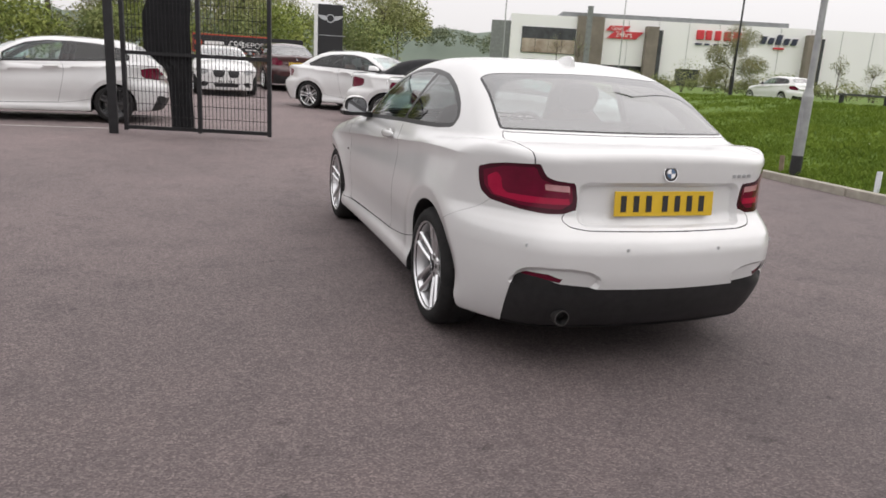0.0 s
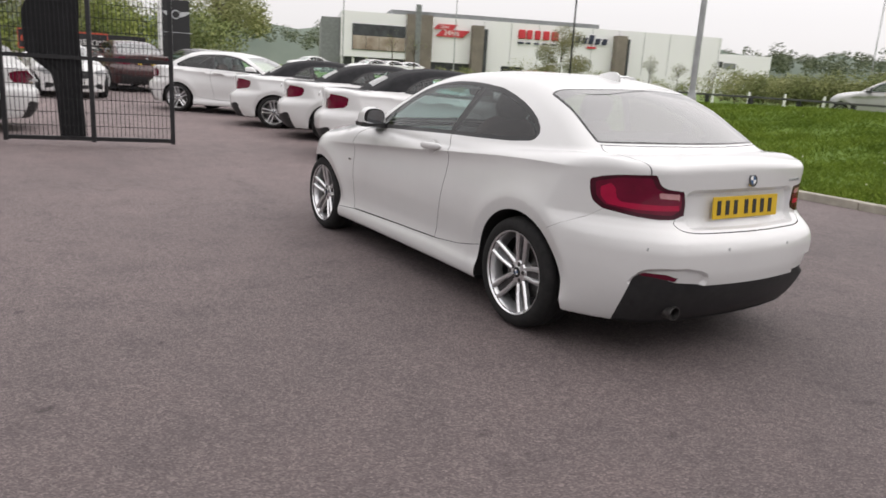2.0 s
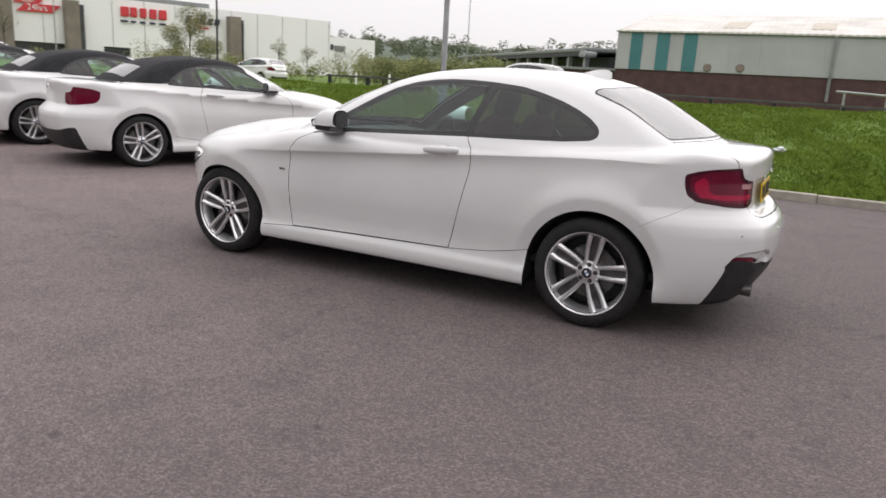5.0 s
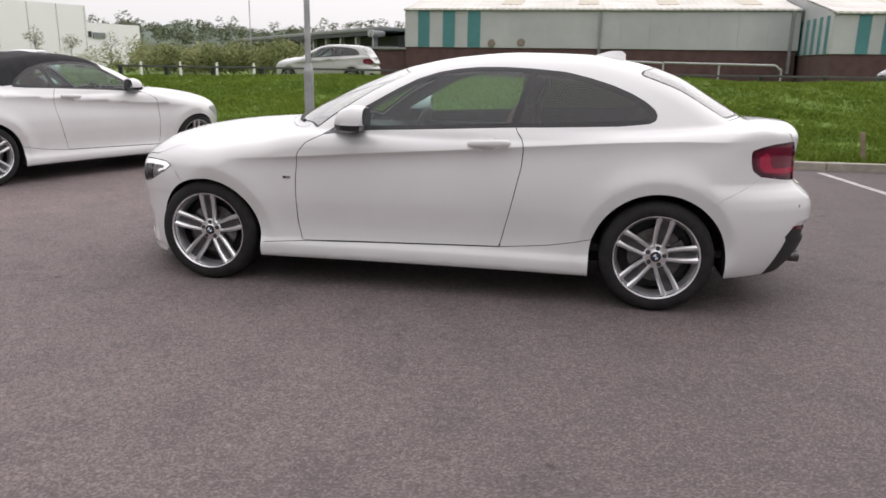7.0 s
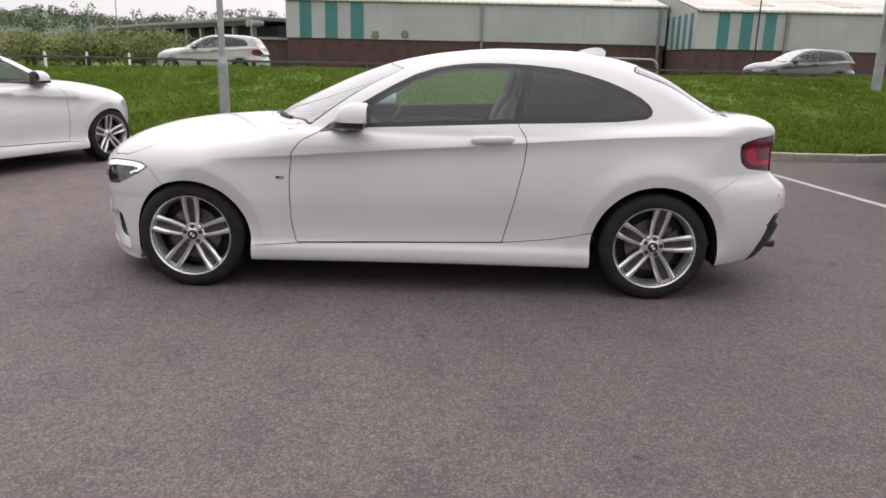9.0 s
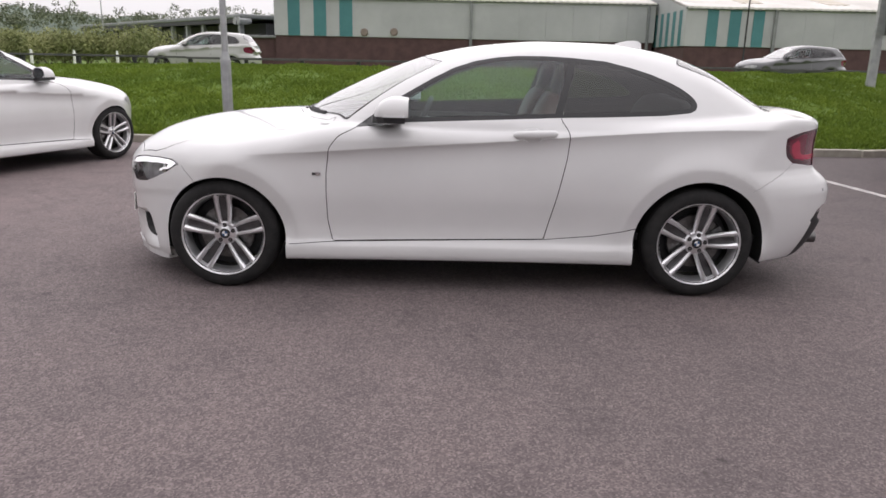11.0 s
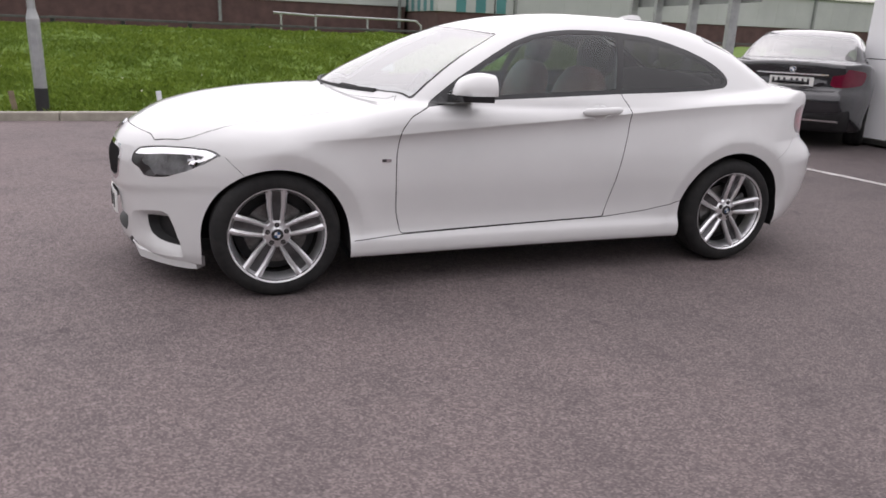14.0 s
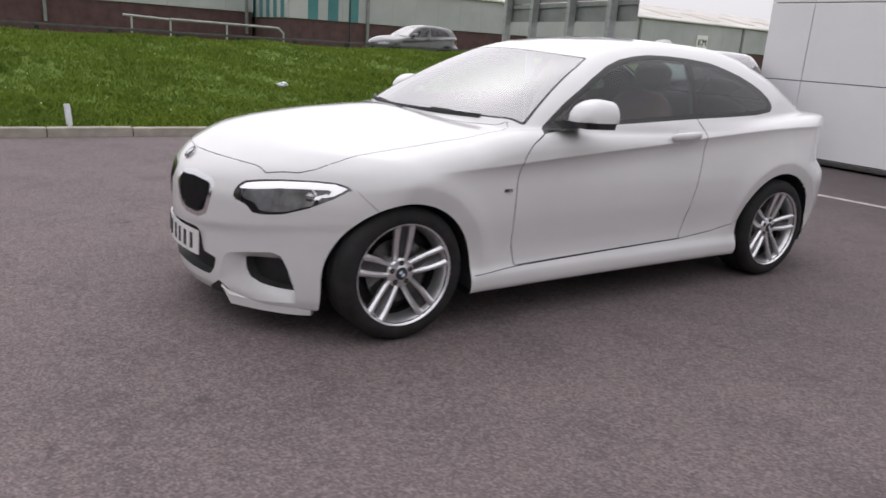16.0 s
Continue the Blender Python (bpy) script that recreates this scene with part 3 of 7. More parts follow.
HATCH_DLO = ((0.60, 0.922), (0.40, 1.062), (0.182, 1.187), (0.0, 1.27), (-0.302, 1.319), (-0.70, 1.325), (-1.10, 1.305), (-1.45, 1.25), (-1.62, 1.12), (-1.60, 1.05), (-0.80, 1.002), (0.30, 0.954))
DOOR = ((0.727, 0.290), (0.752, 0.40), (0.757, 0.56), (0.755, 0.685), (0.737, 0.812), (0.685, 0.878), (0.58, 0.928), (0.30, 1.13), (0.10, 1.30), (-0.1, 1.42), (-0.62, 1.42),
        (-0.555, 1.10), (-0.530, 0.985), (-0.575, 0.925), (-0.582, 0.88), (-0.573, 0.781), (-0.524, 0.556), (-0.465, 0.322), (-0.45, 0.318))
TAIL = ((1.030, 0.905), (0.96, 0.925), (0.85, 0.940), (0.640, 0.951), (0.606, 0.900), (0.556, 0.884), (0.450, 0.874), (0.436, 0.815), (0.432, 0.760), (0.50, 0.738), (0.60, 0.736), (0.725, 0.743), (0.94, 0.766), (1.005, 0.800), (1.025, 0.850))
TAIL_MID = ((0.995, 0.895), (0.86, 0.925), (0.665, 0.935), (0.635, 0.888), (0.57, 0.868), (0.468, 0.858), (0.455, 0.790), (0.51, 0.758), (0.73, 0.762), (0.93, 0.788), (0.985, 0.83))
TAIL_BAR = ((0.965, 0.870), (0.905, 0.895), (0.875, 0.875), (0.862, 0.825), (0.83, 0.808), (0.475, 0.806), (0.470, 0.780), (0.74, 0.778), (0.915, 0.792), (0.955, 0.825))
REVERSE = ((0.612, 0.866), (0.480, 0.861), (0.476, 0.834), (0.604, 0.840))
HEAD = ((0.565, 0.620), (0.560, 0.640), (0.580, 0.672), (0.625, 0.697), (0.73, 0.711), (0.845, 0.720), (1.00, 0.724), (1.125, 0.722), (1.18, 0.712), (1.215, 0.698), (1.125, 0.655), (1.003, 0.611), (0.871, 0.577), (0.76, 0.567), (0.69, 0.570), (0.655, 0.600), (0.60, 0.612))
HEAD_BAR = ((0.598, 0.664), (0.64, 0.690), (0.73, 0.703), (0.845, 0.713), (1.00, 0.718), (1.12, 0.716), (1.190, 0.700), (1.13, 0.669), (1.03, 0.648), (1.03, 0.659), (1.095, 0.675), (1.125, 0.692), (0.98, 0.690), (0.84, 0.684), (0.70, 0.670))
SCOOP = ((0.418, 0.219), (0.438, 0.27), (0.457, 0.322), (0.475, 0.348), (0.508, 0.364), (0.641, 0.388), (0.800, 0.404), (0.855, 0.388), (0.888, 0.335), (0.918, 0.26), (0.936, 0.178), (0.514, 0.160), (0.484, 0.191))
NOTCH = ((0.318, 0.165), (0.418, 0.219), (0.484, 0.191), (0.508, 0.162), (0.508, 0.05), (0.318, 0.05))
VENT = ((0.594, 0.352), (0.667, 0.361), (0.826, 0.370), (0.878, 0.340), (0.905, 0.285), (0.930, 0.224), (0.80, 0.229), (0.700, 0.240), (0.625, 0.262), (0.596, 0.30))
DIFFUSER = ((0.825, 0.16), (0.808, 0.235), (0.758, 0.378), (0.728, 0.455), (0.69, 0.478), (0.60, 0.470), (0.45, 0.440), (0.30, 0.428), (-0.5, 0.424), (-0.5, 0.02), (0.825, 0.02))
RECESS = ((0.765, 0.43), (0.735, 0.455), (0.70, 0.490), (0.65, 0.510), (0.56, 0.520), (0.40, 0.522), (0.30, 0.508), (0.245, 0.482), (0.25, 0.445), (0.30, 0.405), (0.45, 0.400), (0.70, 0.400))
REFLECT = ((0.700, 0.474), (0.66, 0.486), (0.52, 0.484), (0.44, 0.462), (0.455, 0.445), (0.60, 0.463), (0.69, 0.466))


def arc_line(a, b, y0, y1, steps=8):
    return [(a + b * y * y, y) for y in np.linspace(y0, y1, steps)]


SCREEN = arc_line(0.975, -0.585, -0.05, 0.735) + arc_line(0.245, -0.42, 0.545, -0.05)
BACKLIGHT = arc_line(-1.305, 0.34, -0.05, 0.575) + arc_line(-1.815, 0.38, 0.635, -0.05)
SOFT_BACKLIGHT = arc_line(-1.20, 0.1, -0.05, 0.42) + arc_line(-1.44, 0.1, 0.47, -0.05)
HATCH_BACKLIGHT = arc_line(-1.76, 0.2, -0.05, 0.55) + arc_line(-2.02, 0.2, 0.60, -0.05)
BONNET = [(2.008 - 0.48 * y * y, y) for y in np.linspace(-0.05, 0.50, 7)] + [(1.87, 0.56), (1.761, 0.655), (1.70, 0.685), (1.60, 0.706), (1.339, 0.717), (1.05, 0.722), (0.80, 0.723), (0.735, 0.710), (0.72, 0.68)] + [(1.03 - 0.60 * y * y, y) for y in np.linspace(0.66, -0.05, 7)]
BOOT = [(-2.30, -0.05), (-2.30, 0.50), (-2.12, 0.575), (-2.06, 0.606), (-1.90, 0.628), (-1.72, 0.640), (-1.675, 0.625)] + [(-1.83 + 0.38 * y * y, y) for y in np.linspace(0.60, -0.05, 7)]
BOOT_SIDE = ((-2.4, 0.677), (-0.3, 0.677), (0.40, 0.679), (0.475, 0.690), (0.50, 0.72), (0.47, 0.75), (0.62, 0.90), (0.66, 1.02), (0.66, 1.2), (-2.4, 1.2))


def arch_field(shape, i):
    ax, r = shape.axles[i], shape.arch[i]
    zc = 0.287 if i == 0 else 0.298

    def f(p):
        d = np.where(p[:, 2] > zc, np.hypot(p[:, 0] - ax, p[:, 2] - zc), np.abs(p[:, 0] - ax)) - r
        return np.maximum(d, 0.45 - p[:, 1])
    return f


def build_car(shape, thing, paint, h=0.02, style="coupe", alloy=None, near=True, stretch=(1, 1, 1), tyre_r=0.311, plates=True, spins=(0.0, 0.18)):
    """Builds a car under the Empty thing: body panels, glass, lamps, wheels, cabin."""
    alloy = alloy or ALLOY
    p, t = shape.shell(h)
    if near:
        # edges along the swage line and the arch lips, drawn out to the skin
        folds = [lambda q, k=k: np.where((q[:, 1] > 0.6) & (q[:, 0] < 1.3) & (q[:, 0] > -2.1), q[:, 2] - shape.f_swage(q[:, 0]) + k, 0.3) for k in (-0.003, 0.004, 0.010, 0.017, 0.026, 0.040)]
        folds += [lambda q, a=a, r=r: np.where((q[:, 1] > 0.6) & (q[:, 2] > 0.3), np.hypot(q[:, 0] - a, q[:, 2] - 0.29) - r - 0.072, 0.3) for a, r in zip(shape.axles, shape.arch)]
        for fold in folds:
            had = len(p)
            p, t = cut_mesh(p, t, fold)
            for _ in range(6):
                f0 = shape.field(*p[had:].T)
                p[had:, 1] -= np.clip(f0, -0.01, 0.01)
    dlo = outline({"coupe": DLO, "cabrio": SOFT_DLO, "sedan": SEDAN_DLO, "hatch": HATCH_DLO}[style], 0.012)
    door = outline(DOOR, 0.02)
    tail, mid, bar, rev = outline(TAIL, 0.012), outline(TAIL_MID, 0.012), outline(TAIL_BAR, 0.008), outline(REVERSE, 0.004)
    head, head_bar = outline(HEAD, 0.008), outline(HEAD_BAR, 0.003)
    scoop, vent = outline(SCOOP, 0.015), outline(VENT, 0.012)
    diff, reflect = outline(DIFFUSER, 0.01), outline(REFLECT, 0.006)
    back = {"coupe": BACKLIGHT, "cabrio": SOFT_BACKLIGHT, "sedan": BACKLIGHT, "hatch": HATCH_BACKLIGHT}[style]
    screen, backlight = outline(SCREEN, 0.02), outline(back, 0.03)
    bonnet, boot, boot_side = outline(BONNET), outline(BOOT, 0.01), outline(BOOT_SIDE, 0.03)
    kidney = outline(((0.040, 0.655), (0.058, 0.682), (0.19, 0.694), (0.325, 0.684), (0.358, 0.658), (0.352, 0.61), (0.315, 0.518), (0.25, 0.492), (0.14, 0.498), (0.075, 0.53), (0.046, 0.60)), 0.02)
    intake = outline(((-0.1, 0.435), (0.20, 0.440), (0.236, 0.425), (0.262, 0.335), (0.345, 0.322), (0.330, 0.27), (0.296, 0.232), (0.24, 0.232), (-0.1, 0.240)), 0.008)
    notch, recess = outline(NOTCH, 0.004), outline(RECESS, 0.008)
    panel = outline(((-0.1, 0.888), (0.39, 0.882), (0.425, 0.862), (0.432, 0.74), (0.425, 0.705), (0.40, 0.692), (-0.1, 0.690)), 0.02)
    lines = {"sill": ((-0.99, -0.75, -0.465, 0.727, 0.975), (0.392, 0.343, 0.316, 0.285, 0.268)),
             "bump_r": ((-1.86, -1.80, -1.68, -1.60), (0.770, 0.722, 0.665, 0.620)), "bump_f": ((1.48, 1.535, 1.575), (0.605, 0.658, 0.702))}

    def line(q, k):
        xs, zs = lines[k]
        slope = (zs[-1] - zs[0]) / (xs[-1] - xs[0])
        s = (q[:, 2] - np.interp(q[:, 0], xs, zs)) / math.hypot(1, slope)
        return np.where((q[:, 0] > xs[0]) & (q[:, 0] < xs[-1]) & (q[:, 1] > 0.45), s, 0.3)

    F = {
        "arch0": arch_field(shape, 0), "arch1": arch_field(shape, 1),
        "dlo": lambda q: np.maximum(dlo(q[:, 0], q[:, 2]), 0.40 - q[:, 1]),
        "screen": lambda q: np.maximum(screen(q[:, 0], q[:, 1]), 0.93 - q[:, 2]),
        "back": lambda q: np.maximum(backlight(q[:, 0], q[:, 1]), 0.95 - q[:, 2]),
        "door": lambda q: np.maximum(door(q[:, 0], q[:, 2]), 0.40 - q[:, 1]),
        "tail": lambda q: np.maximum(tail(u_tail(q), q[:, 2]), q[:, 0] + 1.70),
        "head": lambda q: np.maximum(head(u_nose(q), q[:, 2]), 1.45 - q[:, 0]),
        "bonnet": lambda q: np.maximum(bonnet(q[:, 0], q[:, 1]), 0.66 - q[:, 2]),
        "boot": lambda q: np.maximum(np.maximum(boot(q[:, 0], q[:, 1]), boot_side(q[:, 1], q[:, 2])), q[:, 0] + 1.5),
        "diff": lambda q: np.maximum(diff(u_tail(q), q[:, 2]), q[:, 0] + 1.60),
        "vent": lambda q: np.maximum(vent(u_nose(q), q[:, 2]), 1.55 - q[:, 0]),
        "kidney": lambda q: np.maximum(kidney(q[:, 1], q[:, 2]), 1.85 - q[:, 0]),
        "intake": lambda q: np.maximum(intake(q[:, 1], q[:, 2]), 1.85 - q[:, 0]),
        "notch": lambda q: np.maximum(notch(u_nose(q), q[:, 2]), 1.85 - q[:, 0]),
        "recess": lambda q: np.maximum(recess(u_tail(q), q[:, 2]), q[:, 0] + 1.6),
        "panel": lambda q: np.maximum(panel(q[:, 1], q[:, 2]), q[:, 0] + 1.9),
        "scoop": lambda q: np.maximum(scoop(u_nose(q), q[:, 2]), 1.5 - q[:, 0]),
    }
    gaps = {
        "door": lambda q: np.where(q[:, 2] < 1.0, np.abs(F["door"](q)), 1) - 0.0024,
        "sill": lambda q: np.abs(line(q, "sill")) - 0.0020,
    }
    if near:
        F.update({
            "mid": lambda q: np.maximum(mid(u_tail(q), q[:, 2]), q[:, 0] + 1.70),
            "bar": lambda q: np.maximum(bar(u_tail(q), q[:, 2]), q[:, 0] + 1.70),
            "rev": lambda q: np.maximum(rev(u_tail(q), q[:, 2]), q[:, 0] + 1.70),
            "head_bar": lambda q: np.maximum(head_bar(u_nose(q), q[:, 2]), 1.45 - q[:, 0]),
            "reflect": lambda q: np.maximum(reflect(u_tail(q), q[:, 2]), q[:, 0] + 1.60),
        })
        gaps.update({
            "bonnet": lambda q: np.abs(F["bonnet"](q)) - 0.0015,
            "boot": lambda q: np.abs(F["boot"](q)) - 0.0020,
            "bump_r": lambda q: np.abs(line(q, "bump_r")) - 0.0007,
            "bump_f": lambda q: np.abs(line(q, "bump_f")) - 0.0010,
        })

    def pillar(q):
        k = np.clip((q[:, 2] - 0.993) / 0.32, 0, 1)
        return np.abs(q[:, 0] + 0.515 + 0.085 * k + 0.012 * k * k) - 0.020
    # shape the deep places before cutting: the bumper scoops and the plate of the lower intake
    if near:
        n0 = shape.normal(p)
        n0 /= np.linalg.norm(n0, axis=1)[:, None]
        for f in (F["scoop"], F["vent"], F["recess"], lambda q: F["recess"](q) + 0.016, F["panel"], lambda q: F["panel"](q) + 0.022):
            p, t = cut_mesh(p, t, f)
        n0 = shape.normal(p)
        n0 /= np.linalg.norm(n0, axis=1)[:, None]
        # the bumper's corner dips in from the scoop's edge to the vent's
        ds, dv = np.maximum(-F["scoop"](p), 0), np.maximum(F["vent"](p), 0)
        depth = 0.036 * ds / np.maximum(ds + dv, 1e-6)
        depth = depth + 0.020 * np.clip(-F["recess"](p) / 0.016, 0, 1)
        # the boot lid is hollowed round the plate
        depth = depth + 0.026 * np.clip(-F["panel"](p) / 0.022, 0, 1)
        cup = np.hypot((p[:, 0] + 0.385) / 0.075, (p[:, 2] - 0.896) / 0.036)
        depth = depth + np.where(p[:, 1] > 0.5, 0.020 * np.clip((1 - cup) / 0.55, 0, 1), 0)
        dent = p - n0 * depth[:, None]
    else:
        dent = p
    work = p
    # cut on the smooth body, carrying the dented places along
    both = np.concatenate((work, dent), 1)

    def cut(f):
        nonlocal both, t
        both, t = cut_mesh(both, t, lambda q: f(q[:, :3]))
    for f in F.values():
        cut(f)
    cut(lambda q: F["dlo"](q) + 0.024)
    cut(lambda q: np.maximum(pillar(q), F["dlo"](q)))
    for k in lines:
        cut(lambda q: line(q, k))
    for f in gaps.values():
        cut(f)
    if near:
        cut(lambda q: F["kidney"](q) + 0.022)
        cut(lambda q: F["screen"](q) + 0.010)
        cut(lambda q: F["back"](q) + 0.012)
    p, dent = both[:, :3], both[:, 3:]
    n = shape.normal(p)
    n /= np.maximum(np.linalg.norm(n, axis=1), 1e-9)[:, None]
    c = p[t].mean(1)
    cn = n[t].mean(1)
    v = {k: f(c) for k, f in F.items()}
    gap = np.minimum.reduce([f(c) for f in gaps.values()])
    dents = np.abs(dent - p).max(1) > 1e-5
    moved = dents[t].any(1)
    kind = np.full(len(t), "body_shell", dtype=object)
    kind[(c[:, 0] > 1.62) | ((c[:, 0] > 1.47) & (c[:, 2] < 0.60)) & (c[:, 0] > 0)] = "front_bumper"
    kind[(c[:, 0] < -1.60) & (c[:, 2] < 0.74)] = "rear_bumper"
    kind[v["bonnet"] < 0] = "bonnet"
    kind[v["boot"] < 0] = "boot_lid"
    kind[v["door"] < 0] = "door"
    if style == "cabrio":
        soft = (c[:, 2] > 1.075) & (v["screen"] > 0.045) & (c[:, 0] < 0.14) & (v["dlo"] > 0)
        soft |= (c[:, 0] < -0.55) & (c[:, 0] > -1.62) & (c[:, 2] > 1.02 + 0.02 * (c[:, 0] + 1.6)) & (v["dlo"] > 0) & (v["boot"] > 0)
        kind[soft] = "soft_top"
    kind[gap < 0] = "shut_line"
    kind[(v["dlo"] < 0)] = "window_frame"
    glass = v["dlo"] < -0.024
    pil = pillar(c)
    kind[glass & (pil > 0) & (c[:, 0] > -0.55)] = "side_window"
    kind[glass & (pil > 0) & (c[:, 0] < -0.55)] = "quarter_window"
    kind[v["screen"] < 0] = "windscreen_edge"
    kind[v["screen"] < (-0.010 if near else 0)] = "windscreen"
    kind[v["back"] < 0] = "rear_window_edge"
    kind[v["back"] < (-0.012 if near else 0)] = "rear_window"
    kind[v["tail"] < 0] = "tail_light"
    kind[v["head"] < 0] = "headlight"
    kind[v["diff"] < 0] = "diffuser"
    kind[v["vent"] < 0] = "air_vent"
    kind[v["intake"] < 0] = "lower_intake"
    kind[v["kidney"] < 0] = "grille_frame" if near else "grille"
    if near:
        kind[v["kidney"] < -0.022] = "grille"
        kind[(v["mid"] < 0) & (v["tail"] < 0)] = "tail_lens"
        kind[(v["bar"] < 0) & (v["tail"] < 0)] = "tail_bar"
        kind[(v["rev"] < 0) & (v["tail"] < 0)] = "reverse_lens"
        kind[(v["head_bar"] < 0) & (v["head"] < 0)] = "light_bar"
        kind[v["reflect"] < 0] = "reflector"
        kind[v["notch"] < 0] = "underbody"
    kind[(cn[:, 2] < -0.75) & (c[:, 2] < 0.30)] = "underbody"
    kind[(v["arch0"] < 0) | (v["arch1"] < 0)] = "none"

    S = np.array(stretch)
    middle = {"body_shell", "front_bumper", "rear_bumper", "bonnet", "boot_lid", "shut_line", "windscreen", "windscreen_edge", "rear_window", "rear_window_edge",
              "underbody", "diffuser", "lower_intake", "soft_top"}
    mats = {"windscreen": SCREEN_GLASS, "side_window": GLASS, "quarter_window": DARK_GLASS, "rear_window": REAR_GLASS, "window_frame": BLACK_TRIM, "windscreen_edge": BLACK_TRIM,
            "rear_window_edge": BLACK_TRIM, "shut_line": SHUT_LINE, "tail_light": RED_DARK if near else RED_LENS, "tail_lens": RED_LENS, "tail_bar": RED_BRIGHT, "reverse_lens": CLEAR_RED, "reflector": RED_LENS,
            "headlight": LENS if near else LAMP_DARK, "light_bar": LAMP_WHITE, "diffuser": BLACK_PLASTIC, "air_vent": BLACK_PLASTIC, "lower_intake": BLACK_PLASTIC, "grille": BLACK_PLASTIC,
            "grille_frame": CHROME, "underbody": BLACK_PLASTIC, "soft_top": FABRIC}
    labels = {"light_bar": "white daytime light strip", "soft_top": "black fabric folding roof", "diffuser": "black plastic rear diffuser", "tail_light": "dark red tail lamp", "quarter_window": "dark tinted rear side window"}
    owner = {}
    place = {}
    order = ["body_shell", "front_bumper", "rear_bumper", "bonnet", "boot_lid", "door", "tail_light", "headlight"]
    kinds = order + sorted(k for k in set(kind) if k not in order and k != "none")
    host = {"window_frame": "door", "side_window": "door", "tail_lens": "tail_light", "tail_bar": "tail_light", "reverse_lens": "tail_light", "reflector": "rear_bumper", "diffuser": "rear_bumper",
            "light_bar": "headlight", "air_vent": "front_bumper", "lower_intake": "front_bumper", "windscreen_edge": "", "grille_frame": "", "grille": "grille_frame" if near else ""}
    if near:
        kinds.remove("grille")
        kinds.append("grille")
    inward = {"shut_line": 0.008, "air_vent": 0.055, "lower_intake": 0.05, "grille": 0.030, "reflector": 0.006, "diffuser": 0.004}
    mirror = np.array((1, -1, 1))
    for k in kinds:
        tri = t[kind == k]
        if not len(tri):
            continue
        q = dent.copy()
        q = q - n * inward.get(k, 0.0)
        normals = n
        if moved[kind == k].any() and k in ("front_bumper", "rear_bumper", "door", "boot_lid"):
            fn = np.cross(q[tri[:, 1]] - q[tri[:, 0]], q[tri[:, 2]] - q[tri[:, 0]])
            acc = np.zeros_like(n)
            for j in range(3):
                np.add.at(acc, tri[:, j], fn)
            acc /= np.maximum(np.linalg.norm(acc, axis=1), 1e-12)[:, None]
            near_dent = np.zeros(len(p), bool)
            near_dent[t[moved].ravel()] = True
            normals = np.where(near_dent[:, None], acc, n)
            if k in ("front_bumper", "rear_bumper"):
                # the faces inside the scoop get normals of their own, so that its edge stays crisp
                inside = np.minimum(v["scoop"], v["recess"])[kind == k] < 0
                acc = np.zeros_like(n)
                for j in range(3):
                    np.add.at(acc, tri[inside, j], fn[inside])
                acc /= np.maximum(np.linalg.norm(acc, axis=1), 1e-12)[:, None]
                tri = np.where(inside[:, None], tri + len(q), tri)
                q, normals = np.concatenate((q, q)), np.concatenate((n, acc))
        if k in ("air_vent", "lower_intake", "grille") and near:
            # the walls of the opening
            e = np.concatenate((tri[:, (0, 1)], tri[:, (1, 2)], tri[:, (2, 0)]))
            u, first, cnt = np.unique(np.sort(e, 1), axis=0, return_index=True, return_counts=True)
            e = e[first[cnt == 1]]
            e = e[~((np.abs(p[e[:, 0], 1]) < 1e-6) & (np.abs(p[e[:, 1], 1]) < 1e-6))]
            m0 = len(q)
            q = np.concatenate((q, dent))
            normals = np.concatenate((n, n))
            tri = np.concatenate((tri, np.stack((e[:, 1], e[:, 0], e[:, 0] + m0), 1), np.stack((e[:, 1], e[:, 0] + m0, e[:, 1] + m0), 1)))
        mat = mats.get(k, paint)
        if near and mat in (GLASS, DARK_GLASS, SCREEN_GLASS, REAR_GLASS):
            # polished glass bends evenly
            used = np.unique(tri)
            x, w = q[used, 0], q[used, 2] if k in ("side_window", "quarter_window") else q[used, 1] ** 2
            x, w = x - x.mean(), w - w.mean()
            basis = np.stack((x * 0 + 1, x, w, x * x, x * w, w * w, x ** 3, x * x * w, x * w * w), 1)
            even = basis if k in ("side_window", "quarter_window") else basis * q[used, 1][:, None]
            normals = normals.copy()
            for axis, rows in ((0, basis), (1, even), (2, basis)):
                normals[used, axis] = rows @ np.linalg.lstsq(rows, normals[used, axis], rcond=None)[0]
        parents = [thing, thing]
        if host.get(k) and host[k] in place:
            parents = place[host[k]]
        if k in middle:
            a = shaded(k, np.concatenate((q, q * mirror)) * S, np.concatenate((tri, tri[:, ::-1] + len(q))), np.concatenate((normals, normals * mirror)), mat, parents[0], labels.get(k, ""))
            place[k] = [a, a]
        else:
            a = shaded(k, q * S, tri, normals, mat, parents[0], labels.get(k, ""))
            b = shaded(k, q * mirror * S, tri[:, ::-1], normals * mirror, mat, parents[1], labels.get(k, ""))
            place[k] = [a, b]
        if mat in (GLASS, SCREEN_GLASS, DARK_GLASS, REAR_GLASS, LENS):
            for ob in place[k]:
                ob.visible_shadow = False
    if near:
        for k, deep, mat, sel in (("lamp_housing", 0.055, LAMP_DARK, np.isin(kind, ("headlight", "light_bar"))),):
            q = p - n * deep
            for j, sign in ((0, np.array((1, 1, 1))), (1, mirror)):
                shaded(k, q * sign * S, t[sel] if j == 0 else t[sel][:, ::-1], n * sign, mat, place["headlight"][j], "dark lamp housing")
